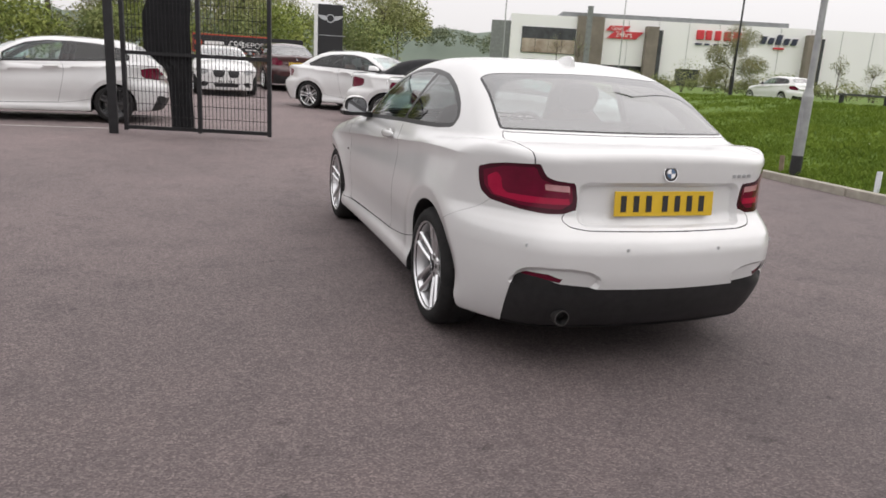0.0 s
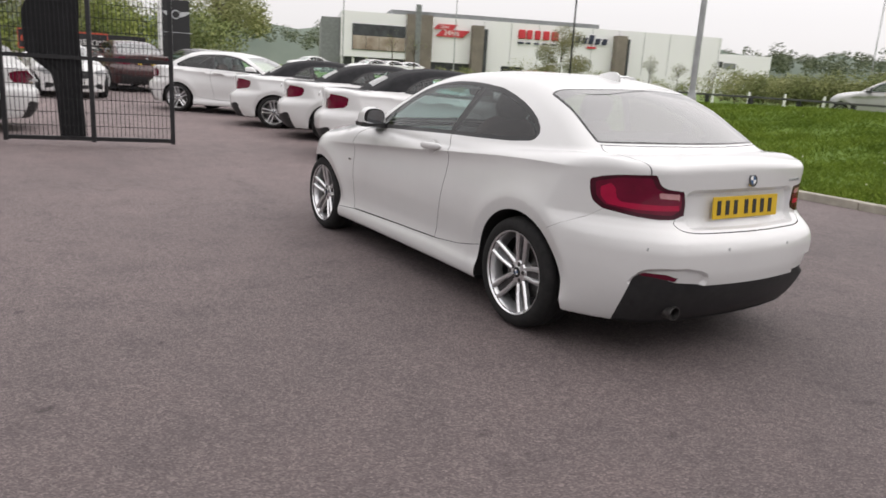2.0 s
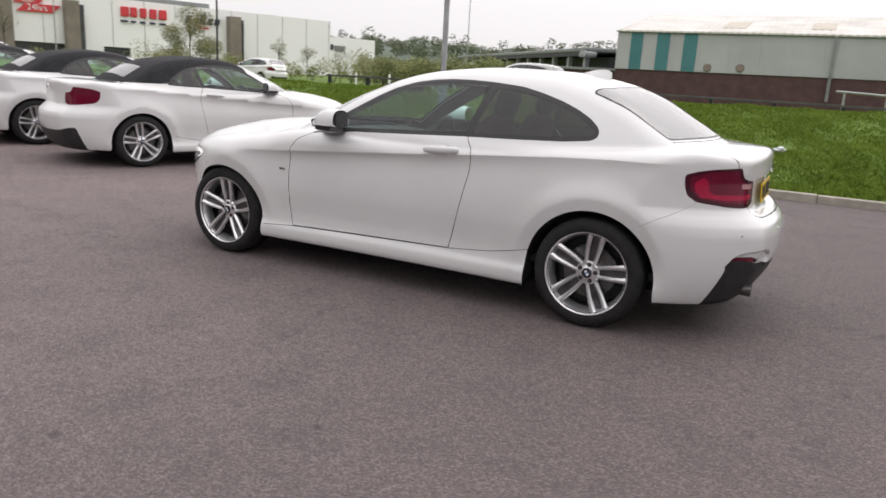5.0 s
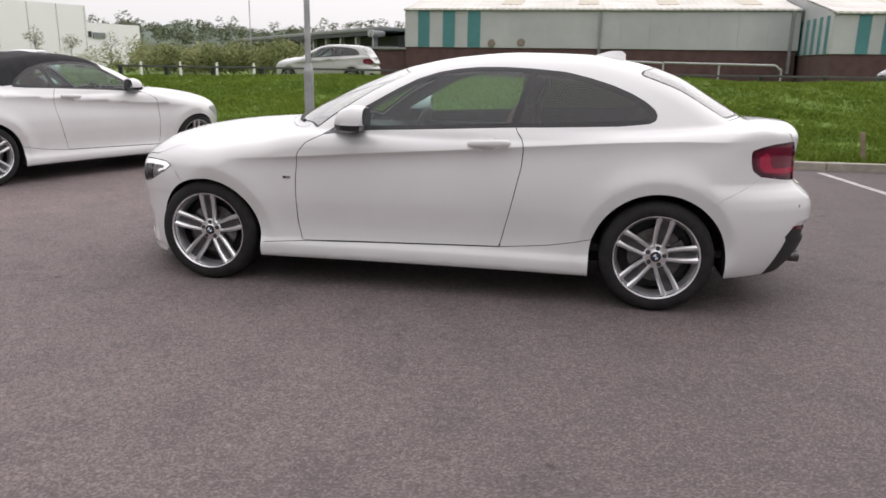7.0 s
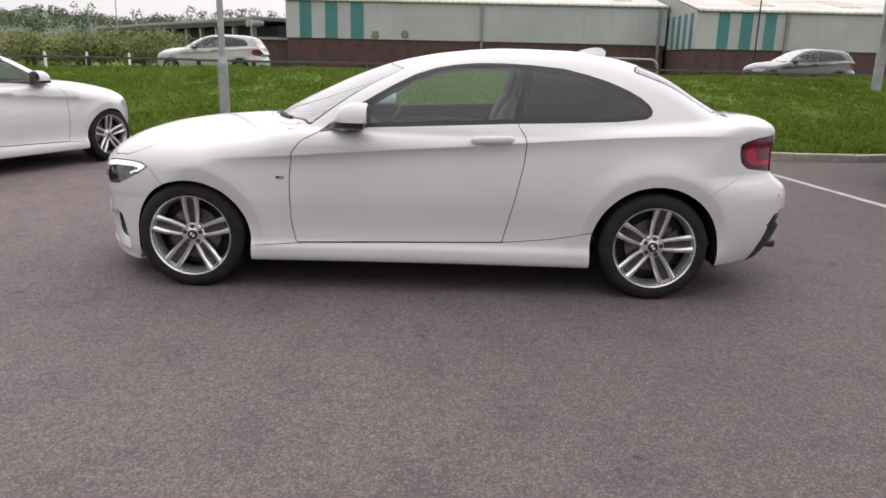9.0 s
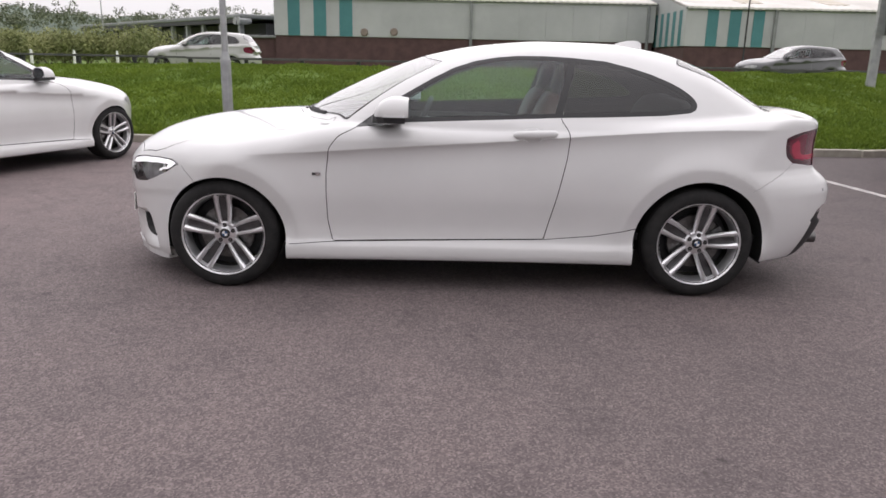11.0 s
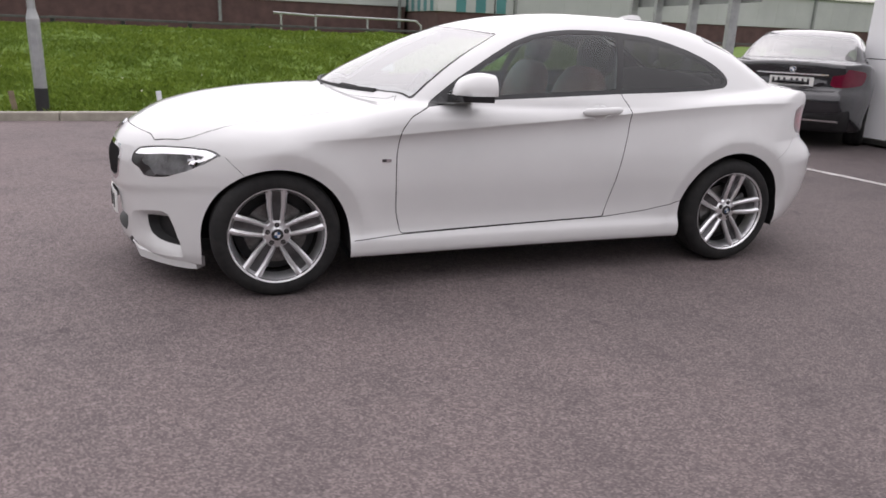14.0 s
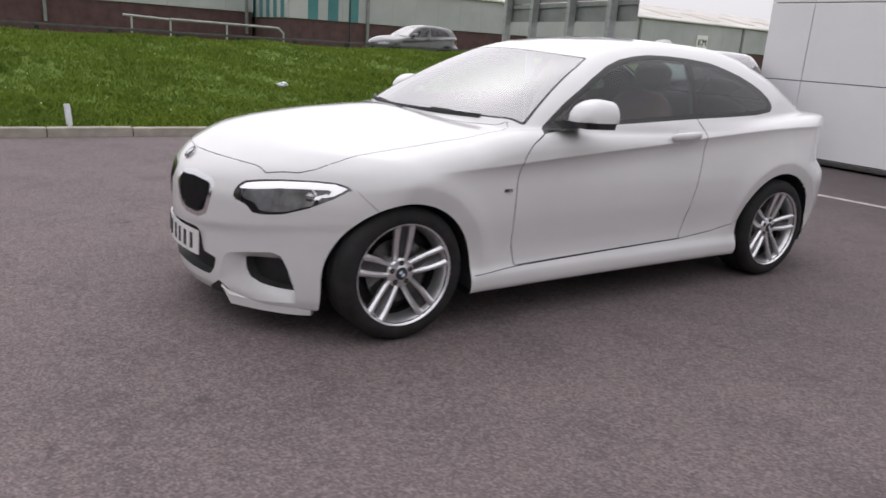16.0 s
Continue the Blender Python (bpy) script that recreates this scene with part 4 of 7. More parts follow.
    # cabin lining: the panels' inner face
    cab = np.isin(kind, ("body_shell", "door", "window_frame", "boot_lid", "soft_top")) & (c[:, 0] < 0.95) & (c[:, 0] > -1.72) & (c[:, 2] > 0.5)
    tri = t[cab][:, ::-1]
    q = p - n * 0.022
    shaded("cabin_lining", np.concatenate((q, q * mirror)) * S, np.concatenate((tri, tri[:, ::-1] + len(q))), -np.concatenate((n, n * mirror)), TRIM_DARK if style != "hatch" else HEADLINER, thing)
    # wheel arches and wheels
    for i in (0, 1):
        for side in (1, -1):
            ax, r = shape.axles[i], shape.arch[i]
            rings = []
            for k in range(25):
                a = -0.26 + (math.pi + 0.52) * k / 24
                x, z = ax + (r + 0.006) * math.cos(a), 0.292 + (r + 0.006) * math.sin(a)
                if a < 0 or a > math.pi:
                    x, z = ax + math.copysign(r + 0.006, math.cos(a)), 0.292 + (r + 0.006) * math.sin(a)
                yo = side_y(shape, x, max(z, 0.24)) - 0.012
                rings.append([(x * S[0], side * (yo - d) * S[1], z * S[2]) for d in (0.0, 0.30)])
            bm = bmesh.new()
            vs = [[bm.verts.new(w) for w in ring] for ring in rings]
            for a, b in zip(vs, vs[1:]):
                bm.faces.new((a[0], a[1], b[1], b[0]))
            bm.faces.new([a[1] for a in vs])
            part("arch_liner", bm, LINER, thing, smooth=True)
            yo = (0.852 if i == 0 else 0.856) * S[1]
            wheel(thing, (ax * S[0], side * yo, tyre_r), spins[i] * side, side, alloy, tyre_r)
    interior(thing, S, near)
    fittings(shape, thing, paint, S, near, style, plates, place)
    return thing


def interior(thing, S, near):
    def at(x, y, z):
        return (x * S[0], y * S[1], z * S[2])
    part("cabin_floor", box(at(-1.7, -0.72, 0.30), at(0.9, 0.72, 0.34)), TRIM_DARK, thing)
    part("dashboard", egg(at(0.62, 0, 0.80), (0.30, 0.70 * S[1], 0.135), 3.2), TRIM_DARK, thing, smooth=True)
    part("rear_shelf", box(at(-1.74, -0.62, 0.90), at(-1.30, 0.62, 0.93)), TRIM_DARK, thing)
    part("rear_bench", egg(at(-1.05, 0, 0.60), (0.22, 0.60, 0.16), 4), LEATHER, thing, smooth=True)
    part("rear_backrest", egg((0, 0, 0), (0.09, 0.60, 0.30), 4, m=Matrix.Translation(at(-1.25, 0, 0.80)) @ Matrix.Rotation(-0.35, 4, "Y")), LEATHER, thing, smooth=True)
    for side in (1, -1):
        seat = part("seat", egg(at(-0.12, side * 0.36, 0.52), (0.27, 0.25, 0.13), 3.4), LEATHER, thing, smooth=True)
        back = Matrix.Translation(at(-0.46, side * 0.36, 0.80)) @ Matrix.Rotation(-0.30, 4, "Y")
        part("backrest", egg((0, 0, 0), (0.085, 0.245, 0.33), 3.2, m=back), RED_LEATHER, seat, smooth=True)
        part("headrest", egg((-0.01, 0, 0.41), (0.055, 0.13, 0.095), 3.0, m=back), LEATHER, seat, smooth=True)
        part("rear_headrest", egg(at(-1.40, side * 0.33, 1.02), (0.05, 0.13, 0.07), 3.0), LEATHER, thing, smooth=True)
        part("door_card", egg(at(0.08, side * 0.765, 0.66), (0.56, 0.035, 0.25), 6), TRIM_DARK, thing, smooth=True)
    # right-hand drive
    bm = bmesh.new()
    m = Matrix.Translation(at(0.28, -0.36, 0.86)) @ Matrix.Rotation(1.15, 4, "Y")
    rings = []
    for k in range(28):
        a = 2 * math.pi * k / 28
        c = Vector((0.182 * math.cos(a), 0.182 * math.sin(a), 0))
        u = c.normalized()
        rings.append([m @ (c + u * 0.016 * math.cos(b) + Vector((0, 0, 0.016 * math.sin(b)))) for b in (j * math.pi / 3 for j in range(6))])
    vs = [[bm.verts.new(w) for w in ring] for ring in rings]
    for i in range(28):
        a, b = vs[i], vs[(i + 1) % 28]
        for j in range(6):
            bm.faces.new((a[j], a[(j + 1) % 6], b[(j + 1) % 6], b[j]))
    wh = part("steering_wheel", bm, BLACK_TRIM, thing, smooth=True)
    bm = bmesh.new()
    for ang in (0, 2.2, -2.2):
        d = Vector((-math.cos(ang), math.sin(ang), 0))
        add_rod(bm, m @ Vector((0, 0, -0.01)), m @ (d * 0.18), 0.018, sides=8)
    add_rod(bm, m @ Vector((0, 0, 0.02)), m @ Vector((0, 0, -0.12)), 0.06, sides=16)
    part("wheel_spokes", bm, BLACK_TRIM, wh)
    part("rear_view_mirror", egg(at(0.30, 0, 1.24), (0.015, 0.11, 0.032), 4), BLACK_TRIM, thing, smooth=True)


def side_y(shape, x, z):
    """Where the body's flank lies at x, z."""
    ys = np.linspace(0.3, 1.0, 300)
    f = shape.field(np.full(300, x), ys, np.full(300, z))
    return float(ys[np.argmax(f > 0)])


def fittings(shape, thing, paint, S, near, style, plates, place):
    def at(x, y, z):
        return Vector((x * S[0], y * S[1], z * S[2]))

    def mx(x):
        return 0.297 + 0.75 * (x - 0.268)
    for side in (1, -1):
        # door mirror
        mir = part("door_mirror", mirror_shell(side, S), paint, thing, smooth=True)
        foot = loft([[at(mx(x), side * y, z) for x, z in ring] for y, ring in (
            (0.780, ((0.335, 0.984), (0.560, 0.980), (0.590, 0.947), (0.335, 0.947))), (0.835, ((0.310, 0.990), (0.530, 0.990), (0.540, 0.950), (0.330, 0.950))),
            (0.878, ((0.290, 0.992), (0.508, 0.992), (0.490, 0.963), (0.305, 0.960))), (0.960, ((0.286, 0.992), (0.500, 0.992), (0.482, 0.962), (0.296, 0.958))),
            (1.000, ((0.286, 0.992), (0.445, 0.992), (0.430, 0.966), (0.292, 0.962))))])
        part("mirror_foot", foot, BLACK_TRIM, mir, "black mirror foot", smooth=False)
        g = bmesh.new()
        vs = [g.verts.new(at(mx(0.264), side * y, z)) for y, z in ((0.838, 0.985), (0.958, 0.985), (0.974, 1.0), (0.967, 1.06), (0.936, 1.082), (0.869, 1.080), (0.838, 1.05))]
        g.faces.new(vs)
        part("mirror_glass", g, MIRROR, mir, "mirror glass")
        part("mirror_bezel", loft([[at(mx(x), side * (0.914 + 0.081 * math.copysign(abs(math.cos(a)) ** 0.75, math.cos(a))), 1.024 + (0.064 if math.sin(a) > 0 else 0.034) * math.copysign(abs(math.sin(a)) ** 0.75, math.sin(a))) for a in (j * math.pi / 9 for j in range(18))] for x in (0.266, 0.300)]), BLACK_TRIM, mir, "black mirror bezel")
        part("indicator", loft([[at(mx(x) + dx, side * (y + dy), 0.9995 + dz) for dx, dy, dz in ((-0.004, -0.004, 0.006), (0.004, 0.003, 0.006), (0.004, 0.003, -0.006), (-0.004, -0.004, -0.006))] for x, y in ((0.470, 0.958), (0.435, 0.988), (0.38, 0.999), (0.30, 1.005))]), WHITE_ENAMEL, mir, "slim pale indicator strip")
        # door handle
        y = side_y(shape, -0.385, 0.90)
        door = place["door"][0 if side > 0 else 1]
        rings = []
        for k in range(17):
            u = abs(k - 8) / 8
            x = -0.268 - 0.243 * k / 16
            end = max(0.10, 1 - u ** 14) ** 0.5
            out = 0.026 - 0.012 * u ** 2
            half = (0.0215 - 0.0025 * u ** 2) * end
            zc = 0.902 + 0.010 * k / 16
            rings.append([at(x, side * (y + out + 0.013 * end * math.sin(a)), zc + half * math.cos(a)) for a in (j * math.pi / 7 for j in range(14))])
        part("door_handle", loft(rings), paint, door, smooth=True)
        part("handle_cup", egg(at(-0.372, side * (y - 0.001), 0.899), (0.060 * S[0], 0.008, 0.041), 2.2), paint, door, "rounded recess plate behind the handle", smooth=True)
        if near:
            part("lock_gap", rod(at(-0.475, side * (y + 0.0245), 0.893), at(-0.475, side * (y + 0.0245), 0.923), 0.002, sides=6), SHUT_LINE, door)
            yb = side_y(shape, 0.81, 0.668)
            b1 = part("side_badge", box(at(0.785, side * (yb + 0.001), 0.660), at(0.832, side * (yb + 0.004), 0.676)), CHROME, thing, "small chrome side badge")
            part("badge_stripe", box(at(0.812, side * (yb + 0.0035), 0.662), at(0.829, side * (yb + 0.0055), 0.674)), INK, b1)
            for x, z in ((-2.21, 0.606),):
                for yy in (0.65, 0.235):
                    xs = np.linspace(-2.4, -1.8, 300)
                    f = shape.field(xs, np.full(300, yy), np.full(300, z))
                    xr = float(xs[np.argmax(f < 0)])
                    part("parking_sensor", rod((xr + 0.004, side * yy, z), (xr - 0.0015, side * yy, z), 0.0085, sides=16), SILVER_PAINT, thing)
    if near:
        # roof fin, plates, badges, exhaust, wipers
        rings = []
        for k in range(9):
            u = k / 8
            x = -0.945 - 0.19 * u
            z0 = float(shape.f_roof(np.array([x]))[0]) - 0.006
            hgt = 0.052 * math.sin(min(1, u * 1.1) * math.pi / 2) * (1 if u < 0.9 else 0.75) + 0.004
            wid = 0.032 * (1 - (2 * u - 1.1) ** 2 * 0.55)
            rings.append([(x, -wid, z0), (x, -wid * 0.55, z0 + hgt * 0.55), (x, -0.006, z0 + hgt), (x, 0.006, z0 + hgt), (x, wid * 0.55, z0 + hgt * 0.55), (x, wid, z0)])
        part("roof_antenna", loft(rings), paint, thing, "white shark fin aerial", smooth=True)
        number_plate(thing, Matrix.Translation((-2.119, 0, 0.790)) @ Matrix.Rotation(radians(5), 4, "Y") @ Matrix.Rotation(math.pi, 4, "Z"), PLATE_YELLOW)
        number_plate(thing, Matrix.Translation((2.114, 0, 0.372)) @ Matrix.Rotation(radians(-2), 4, "Y"), PLATE_WHITE, 0.55)
        roundel(thing, (-2.1375, 0, 0.928), -1, 0.036)
        roundel(thing, (2.041, 0, 0.745), 1, 0.036)
        for i in range(4):
            y = -0.375 - i * 0.032
            x = -2.139 + 0.05 * (y / 0.5) ** 2
            part("model_badge", box((x + 0.004, y - 0.011, 0.906), (x + 0.014, y + 0.008, 0.922), bevel=0.002), SILVER_PAINT, thing, "chrome model badge")
        for y in (0.455,):
            pipe = lathe(((0.030, 0.16), (0.036, 0.0), (0.036, -0.004), (0.031, -0.004), (0.028, 0.02), (0.026, 0.10)), 28)
            bmesh.ops.rotate(pipe, verts=pipe.verts, cent=(0, 0, 0), matrix=Matrix.Rotation(-math.pi / 2, 3, "Z"))
            bmesh.ops.translate(pipe, verts=pipe.verts, vec=(-2.16, y + 0.03, 0.285))
            pipe = part("exhaust_pipe", pipe, STEEL, thing, "dull steel exhaust tip", smooth=True)
            # a black disc set in the pipe stands for the shade inside it
            part("pipe_bore_dark", rod((-2.10, y + 0.03, 0.285), (-2.09, y + 0.03, 0.285), 0.029, sides=20), INK, pipe)
        for side, y0, y1 in ((1, 0.56, -0.05), (-1, 0.02, -0.58)):
            pts = [Vector((0.955 - 0.56 * y * y + 0.015, y, 0)) for y in np.linspace(y0, y1, 8)]
            rings = []
            for v in pts:
                z = float(shape.f_roof(np.array([v.x + 0.40 * v.y * v.y]))[0]) - 0.035 * (v.y / 0.55) ** 2 + 0.018
                rings.append([(v.x - 0.008, v.y, z - 0.018), (v.x + 0.010, v.y, z - 0.022), (v.x + 0.006, v.y, z - 0.002), (v.x - 0.004, v.y, z - 0.002)])
            wiper = part("wiper", loft(rings), BLACK_PLASTIC, thing, "black windscreen wiper")
            mid, root = Vector(rings[3][3]), Vector((1.0 - 0.60 * (y0 + 0.12) ** 2, y0 + 0.06 * side if side > 0 else y0 + 0.10, 0.0))
            root.z = mid.z - 0.02
            part("wiper_arm", rod(mid + Vector((0.0, 0, 0.002)), root, 0.006, 0.010, 8), BLACK_PLASTIC, wiper)
        # scuttle panel behind the bonnet
        rings = []
        for y in np.linspace(-0.66, 0.66, 15):
            x = 1.02 - 0.60 * y * y
            rings.append([(x + 0.02, y, 0.946 - 0.03 * y * y), (x - 0.045, y, 0.955 - 0.05 * y * y), (x - 0.045, y, 0.93), (x + 0.02, y, 0.92)])
        part("scuttle", loft(rings), BLACK_PLASTIC, thing)
        # splitter lips under the bumper's corners
        for side in (1, -1):
            rings = []
            for x, y, lo in ((2.007, 0.366, 0.196), (1.978, 0.404, 0.120), (1.890, 0.529, 0.120), (1.819, 0.607, 0.120), (1.765, 0.655, 0.120), (1.713, 0.690, 0.122)):
                d = Vector((0.80, 0.60, 0)) if x > 1.8 else Vector((0.62, 0.78, 0))
                hi = max(lo + 0.008, 0.172)
                ring = [Vector((x, y, hi)) + d * 0.004, Vector((x, y, hi - 0.010)) + d * 0.010, Vector((x, y, lo)) + d * 0.006, Vector((x, y, lo)) - d * 0.06, Vector((x, y, hi)) - d * 0.06]
                rings.append([(w.x, side * w.y, w.z) for w in ring])
            part("splitter", loft(rings), paint, place["front_bumper"][0])
        # grille slats and headlamp insides
        for side in (1, -1):
            for k in range(9):
                y = side * (0.082 + 0.0295 * k)
                zl, zh = (0.520 + 0.09 * max(0, (k - 5) / 3) ** 1.3 + 0.05 * max(0, (2 - k) / 2), 0.668)
                x = 2.110 - 0.148 * (y / 0.5) ** 2
                part("grille_slat", loft([[(x - 0.008 - 0.25 * max(0, z - 0.60) , y - 0.004, z), (x + 0.006 - 0.25 * max(0, z - 0.60), y, z), (x - 0.008 - 0.25 * max(0, z - 0.60), y + 0.004, z), (x - 0.04, y, z)] for z in (zl, 0.60, zh)]), BLACK_TRIM, place["grille_frame"][0 if side > 0 else 1], smooth=False)
            hl = place["headlight"][0 if side > 0 else 1]
            for u, z, r in ((0.815, 0.642, 0.040), (0.955, 0.645, 0.040)):
                y = 0.50 + (u - 0.70) * 0.62
                x = 2.1 - (u - y) / 0.8 - 0.012
                a = Vector((x, side * y, z))
                d = Vector((0.86, side * 0.50, 0.03)).normalized()
                tube = part("lamp_tube", rod(a - d * 0.06, a - d * 0.004, r + 0.004, sides=28), LAMP_DARK, hl, smooth=True)
                ring = lathe(((r * 0.80, 0.0), (r * 0.98, 0.010), (r + 0.006, 0.004), (r + 0.006, -0.008), (r * 0.80, -0.006)), 28, True)
                bmesh.ops.transform(ring, verts=ring.verts, matrix=Matrix.Translation(a) @ d.to_track_quat("Y", "Z").to_matrix().to_4x4())
                part("lamp_bezel", ring, CHROME, hl, "bright lamp bezel", smooth=True)
                ball = bmesh.new()
                bmesh.ops.create_uvsphere(ball, u_segments=20, v_segments=12, radius=r * 0.80, matrix=Matrix.Translation(a - d * 0.018))
                part("projector", ball, CHROME, hl, "bright projector lens", smooth=True)
            part("lamp_fin", loft([[(x, side * y, z) for x, y, z in ((1.70 + q, 0.645, 0.625), (1.70 + q, 0.66, 0.627), (1.64 + q, 0.675, 0.690), (1.64 + q, 0.66, 0.690))] for q in (0, 0.012)]), SILVER_PAINT, hl)
    else:
        if plates:
            number_plate(thing, Matrix.Translation(at(-2.135, 0, 0.790)) @ Matrix.Rotation(math.pi, 4, "Z"), PLATE_YELLOW if plates is True else PLATE_WHITE)
            number_plate(thing, Matrix.Translation(at(2.145, 0, 0.390)), PLATE_WHITE)
        roundel(thing, at(-2.176, 0, 0.928), -1, 0.038)
        roundel(thing, at(2.045, 0, 0.748), 1, 0.038)


def mirror_shell(side, S):
    """The painted cap: flat below, domed above, drawn in towards its front."""
    rings = []
    for k in range(13):
        u = k / 12
        x = 0.297 + 0.183 * u
        s = max(0.02, 1 - u ** 4.4) ** 0.5
        cy = 0.914 - 0.020 * u
        ring = []
        for j in range(24):
            a = 2 * math.pi * j / 24
            ca, sa = math.cos(a), math.sin(a)
            ry = 0.089 * (0.35 + 0.65 * s)
            if sa >= 0:
                z = 1.000 + 0.100 * s * sa ** 0.85 * (0.93 + 0.07 * math.sin(math.pi * min(1, u * 1.4)))
            else:
                z = 1.000 - 0.010 * (-sa) ** 0.4
            ring.append((x * S[0], side * (cy + ry * math.copysign(abs(ca) ** 0.72, ca)) * S[1], z * S[2]))
        rings.append(ring)
    return loft(rings)


def number_plate(thing, m, mat, bow=0.0):
    """A plate that faces +x of m; its writing is plain bars."""
    plate = part("number_plate", box((0, -0.26, -0.0555), (0.006, 0.26, 0.0555), m, 0.002), mat, thing, "yellow rear number plate" if mat is PLATE_YELLOW else "white number plate")
    if bow:
        # bent round the bumper
        bm = bmesh.new()
        n = 13
        rows = [[bm.verts.new(m @ Vector((x - bow * y * y, y, z))) for x, z in ((0, -0.0555), (0.006, -0.0555), (0.006, 0.0555), (0, 0.0555))] for y in np.linspace(-0.255, 0.255, n)]
        for a, b in zip(rows, rows[1:]):
            for i in range(4):
                bm.faces.new((a[i], a[(i + 1) % 4], b[(i + 1) % 4], b[i]))
        bm.faces.new(rows[0])
        bm.faces.new(rows[-1])
        bmesh.ops.recalc_face_normals(bm, faces=bm.faces)
        bm.to_mesh(plate.data)
        bm.free()
    for i, y in enumerate((0.195, 0.130, 0.065, 0.0, -0.085, -0.150, -0.215)):
        part("plate_bar", box((0.006 - bow * y * y - (0.004 if bow else 0), y - 0.014, -0.036), (0.0085 - bow * y * y, y + 0.014, 0.036), m), INK, plate)


def roundel(thing, at, facing, r):
    m = Matrix.Translation(at) @ Matrix.Rotation(radians(-48 if facing > 0 else 12), 4, "Y")
    disc = bmesh.new()
    add_rod(disc, m @ Vector((-0.004, 0, 0)), m @ Vector((0.004, 0, 0)), r, sides=32)
    badge = part("round_badge", disc, CHROME, thing, "round enamel badge", smooth=True)
    ring = bmesh.new()
    add_rod(ring, m @ Vector((-0.005, 0, 0)), m @ Vector((0.005, 0, 0)), r * 0.92, sides=32)
    part("badge_ring", ring, INK, badge)
    for q in range(4):
        bm = bmesh.new()
        vs = [bm.verts.new(m @ Vector((facing * 0.0062, 0, 0)))] + [bm.verts.new(m @ Vector((facing * 0.0062, r * 0.6 * math.cos(math.pi / 2 * q + k * math.pi / 10), r * 0.6 * math.sin(math.pi / 2 * q + k * math.pi / 10)))) for k in range(6)]
        bm.faces.new(vs)
        part("badge_quarter", bm, BLUE_ENAMEL if q % 2 else WHITE_ENAMEL, badge)


# ---- ground ----
def lift(x, y=0.0):
    """The yard rises gently towards the far rows of cars."""
    return 0.0055 * (x - 4 + math.sqrt((x - 4) ** 2 + 4))- 0.002


def kerb_y(x):
    """The kerb runs straight and falls back beside the showroom."""
    return -5.93 - 0.75 * 0.5 * ((-6.6 - x) + math.sqrt((-6.6 - x) ** 2 + 0.3)) if x > -14 else kerb_y(-13.99)


def bank_z(x, y):
    """Height of the grass bank beyond the kerb: up to a crest, then down to the road."""
    d = kerb_y(x) - 0.07 - y
    k = min(1.0, max(0.0, d / 9.2))
    s = k * k * (3 - 2 * k) * 0.55 + k * 0.45
    wob = 0.05 * math.sin(x * 0.7 + y) + 0.035 * math.sin(x * 1.9 - y * 1.3 + 1) + 0.02 * math.sin(4.1 * x + 2.7 * y)
    crest = 0.90 - min(0.27, 0.013 * max(0.0, x - 2))
    fall = min(1.0, max(0.0, (d - 10.5) / 6.0))
    return 0.09 + crest * s + wob * min(1, k * 6) * (1 if k < 1 else 0.3) - (crest - 0.36) * fall * fall * (3 - 2 * fall)


def sheet(name, xs, ys, height, mat, smooth=True):
    verts = [(x, y, height(x, y)) for y in ys for x in xs]
    w = len(xs)
    faces = [(j * w + i, j * w + i + 1, (j + 1) * w + i + 1, (j + 1) * w + i) for j in range(len(ys) - 1) for i in range(w - 1)]
    me = bpy.data.meshes.new(name)
    me.from_pydata(verts, [], faces)
    me.materials.append(mat)
    me.polygons.foreach_set("use_smooth", [smooth] * len(me.polygons))
    return new(name, me)


# ---- setting: yard, kerb, bank ----
KERB = mottled("concrete kerb", (0.27, 0.25, 0.21), (0.42, 0.39, 0.33), 6, 0.9, 0.3, 90, 0.004)
LINE_PAINT = mottled("worn white line paint", (0.30, 0.28, 0.27), (0.55, 0.53, 0.51), 7, 0.8, 0.2, 120)
SOIL = mottled("verge moss and low grass", (0.080, 0.140, 0.014), (0.118, 0.190, 0.022), 3, 0.95, 0.4, 40, 0.02)
GRASS = grass_material("bank grass", (0.120, 0.186, 0.023), (0.153, 0.224, 0.031), (0.186, 0.256, 0.041), (0.80, 0.84, 0.78), (1.10, 1.06, 0.95))

yard_x = [-900, -200, -60, -20] + [float(x) for x in range(-14, 34)] + [45, 60, 90, 200, 1200]
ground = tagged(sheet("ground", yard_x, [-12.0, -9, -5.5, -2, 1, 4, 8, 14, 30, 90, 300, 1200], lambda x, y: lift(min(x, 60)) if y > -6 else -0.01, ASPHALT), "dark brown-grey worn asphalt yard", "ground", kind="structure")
bank_xs = [-900, -300, -100, -60, -40] + [x * 0.5 for x in range(-50, 70)] + [40, 50, 70, 120, 300, 1200]
bank_ds = [0.34 * i for i in range(30)] + [11, 12, 13, 14.5, 16, 20, 26, 50, 110, 300, 1500]
verts = [(x, kerb_y(x) - 0.07 - d, bank_z(x, kerb_y(x) - 0.07 - d)) for d in bank_ds for x in bank_xs]
w = len(bank_xs)
me = bpy.data.meshes.new("grass_bank")
me.from_pydata(verts, [], [(j * w + i, (j + 1) * w + i, (j + 1) * w + i + 1, j * w + i + 1) for j in range(len(bank_ds) - 1) for i in range(w - 1)])
me.materials.append(SOIL)
me.polygons.foreach_set("use_smooth", [True] * len(me.polygons))
bank = tagged(new("grass_bank", me), "green grass bank rising from the kerb", "grass bank", kind="structure")

rng = np.random.default_rng(7)


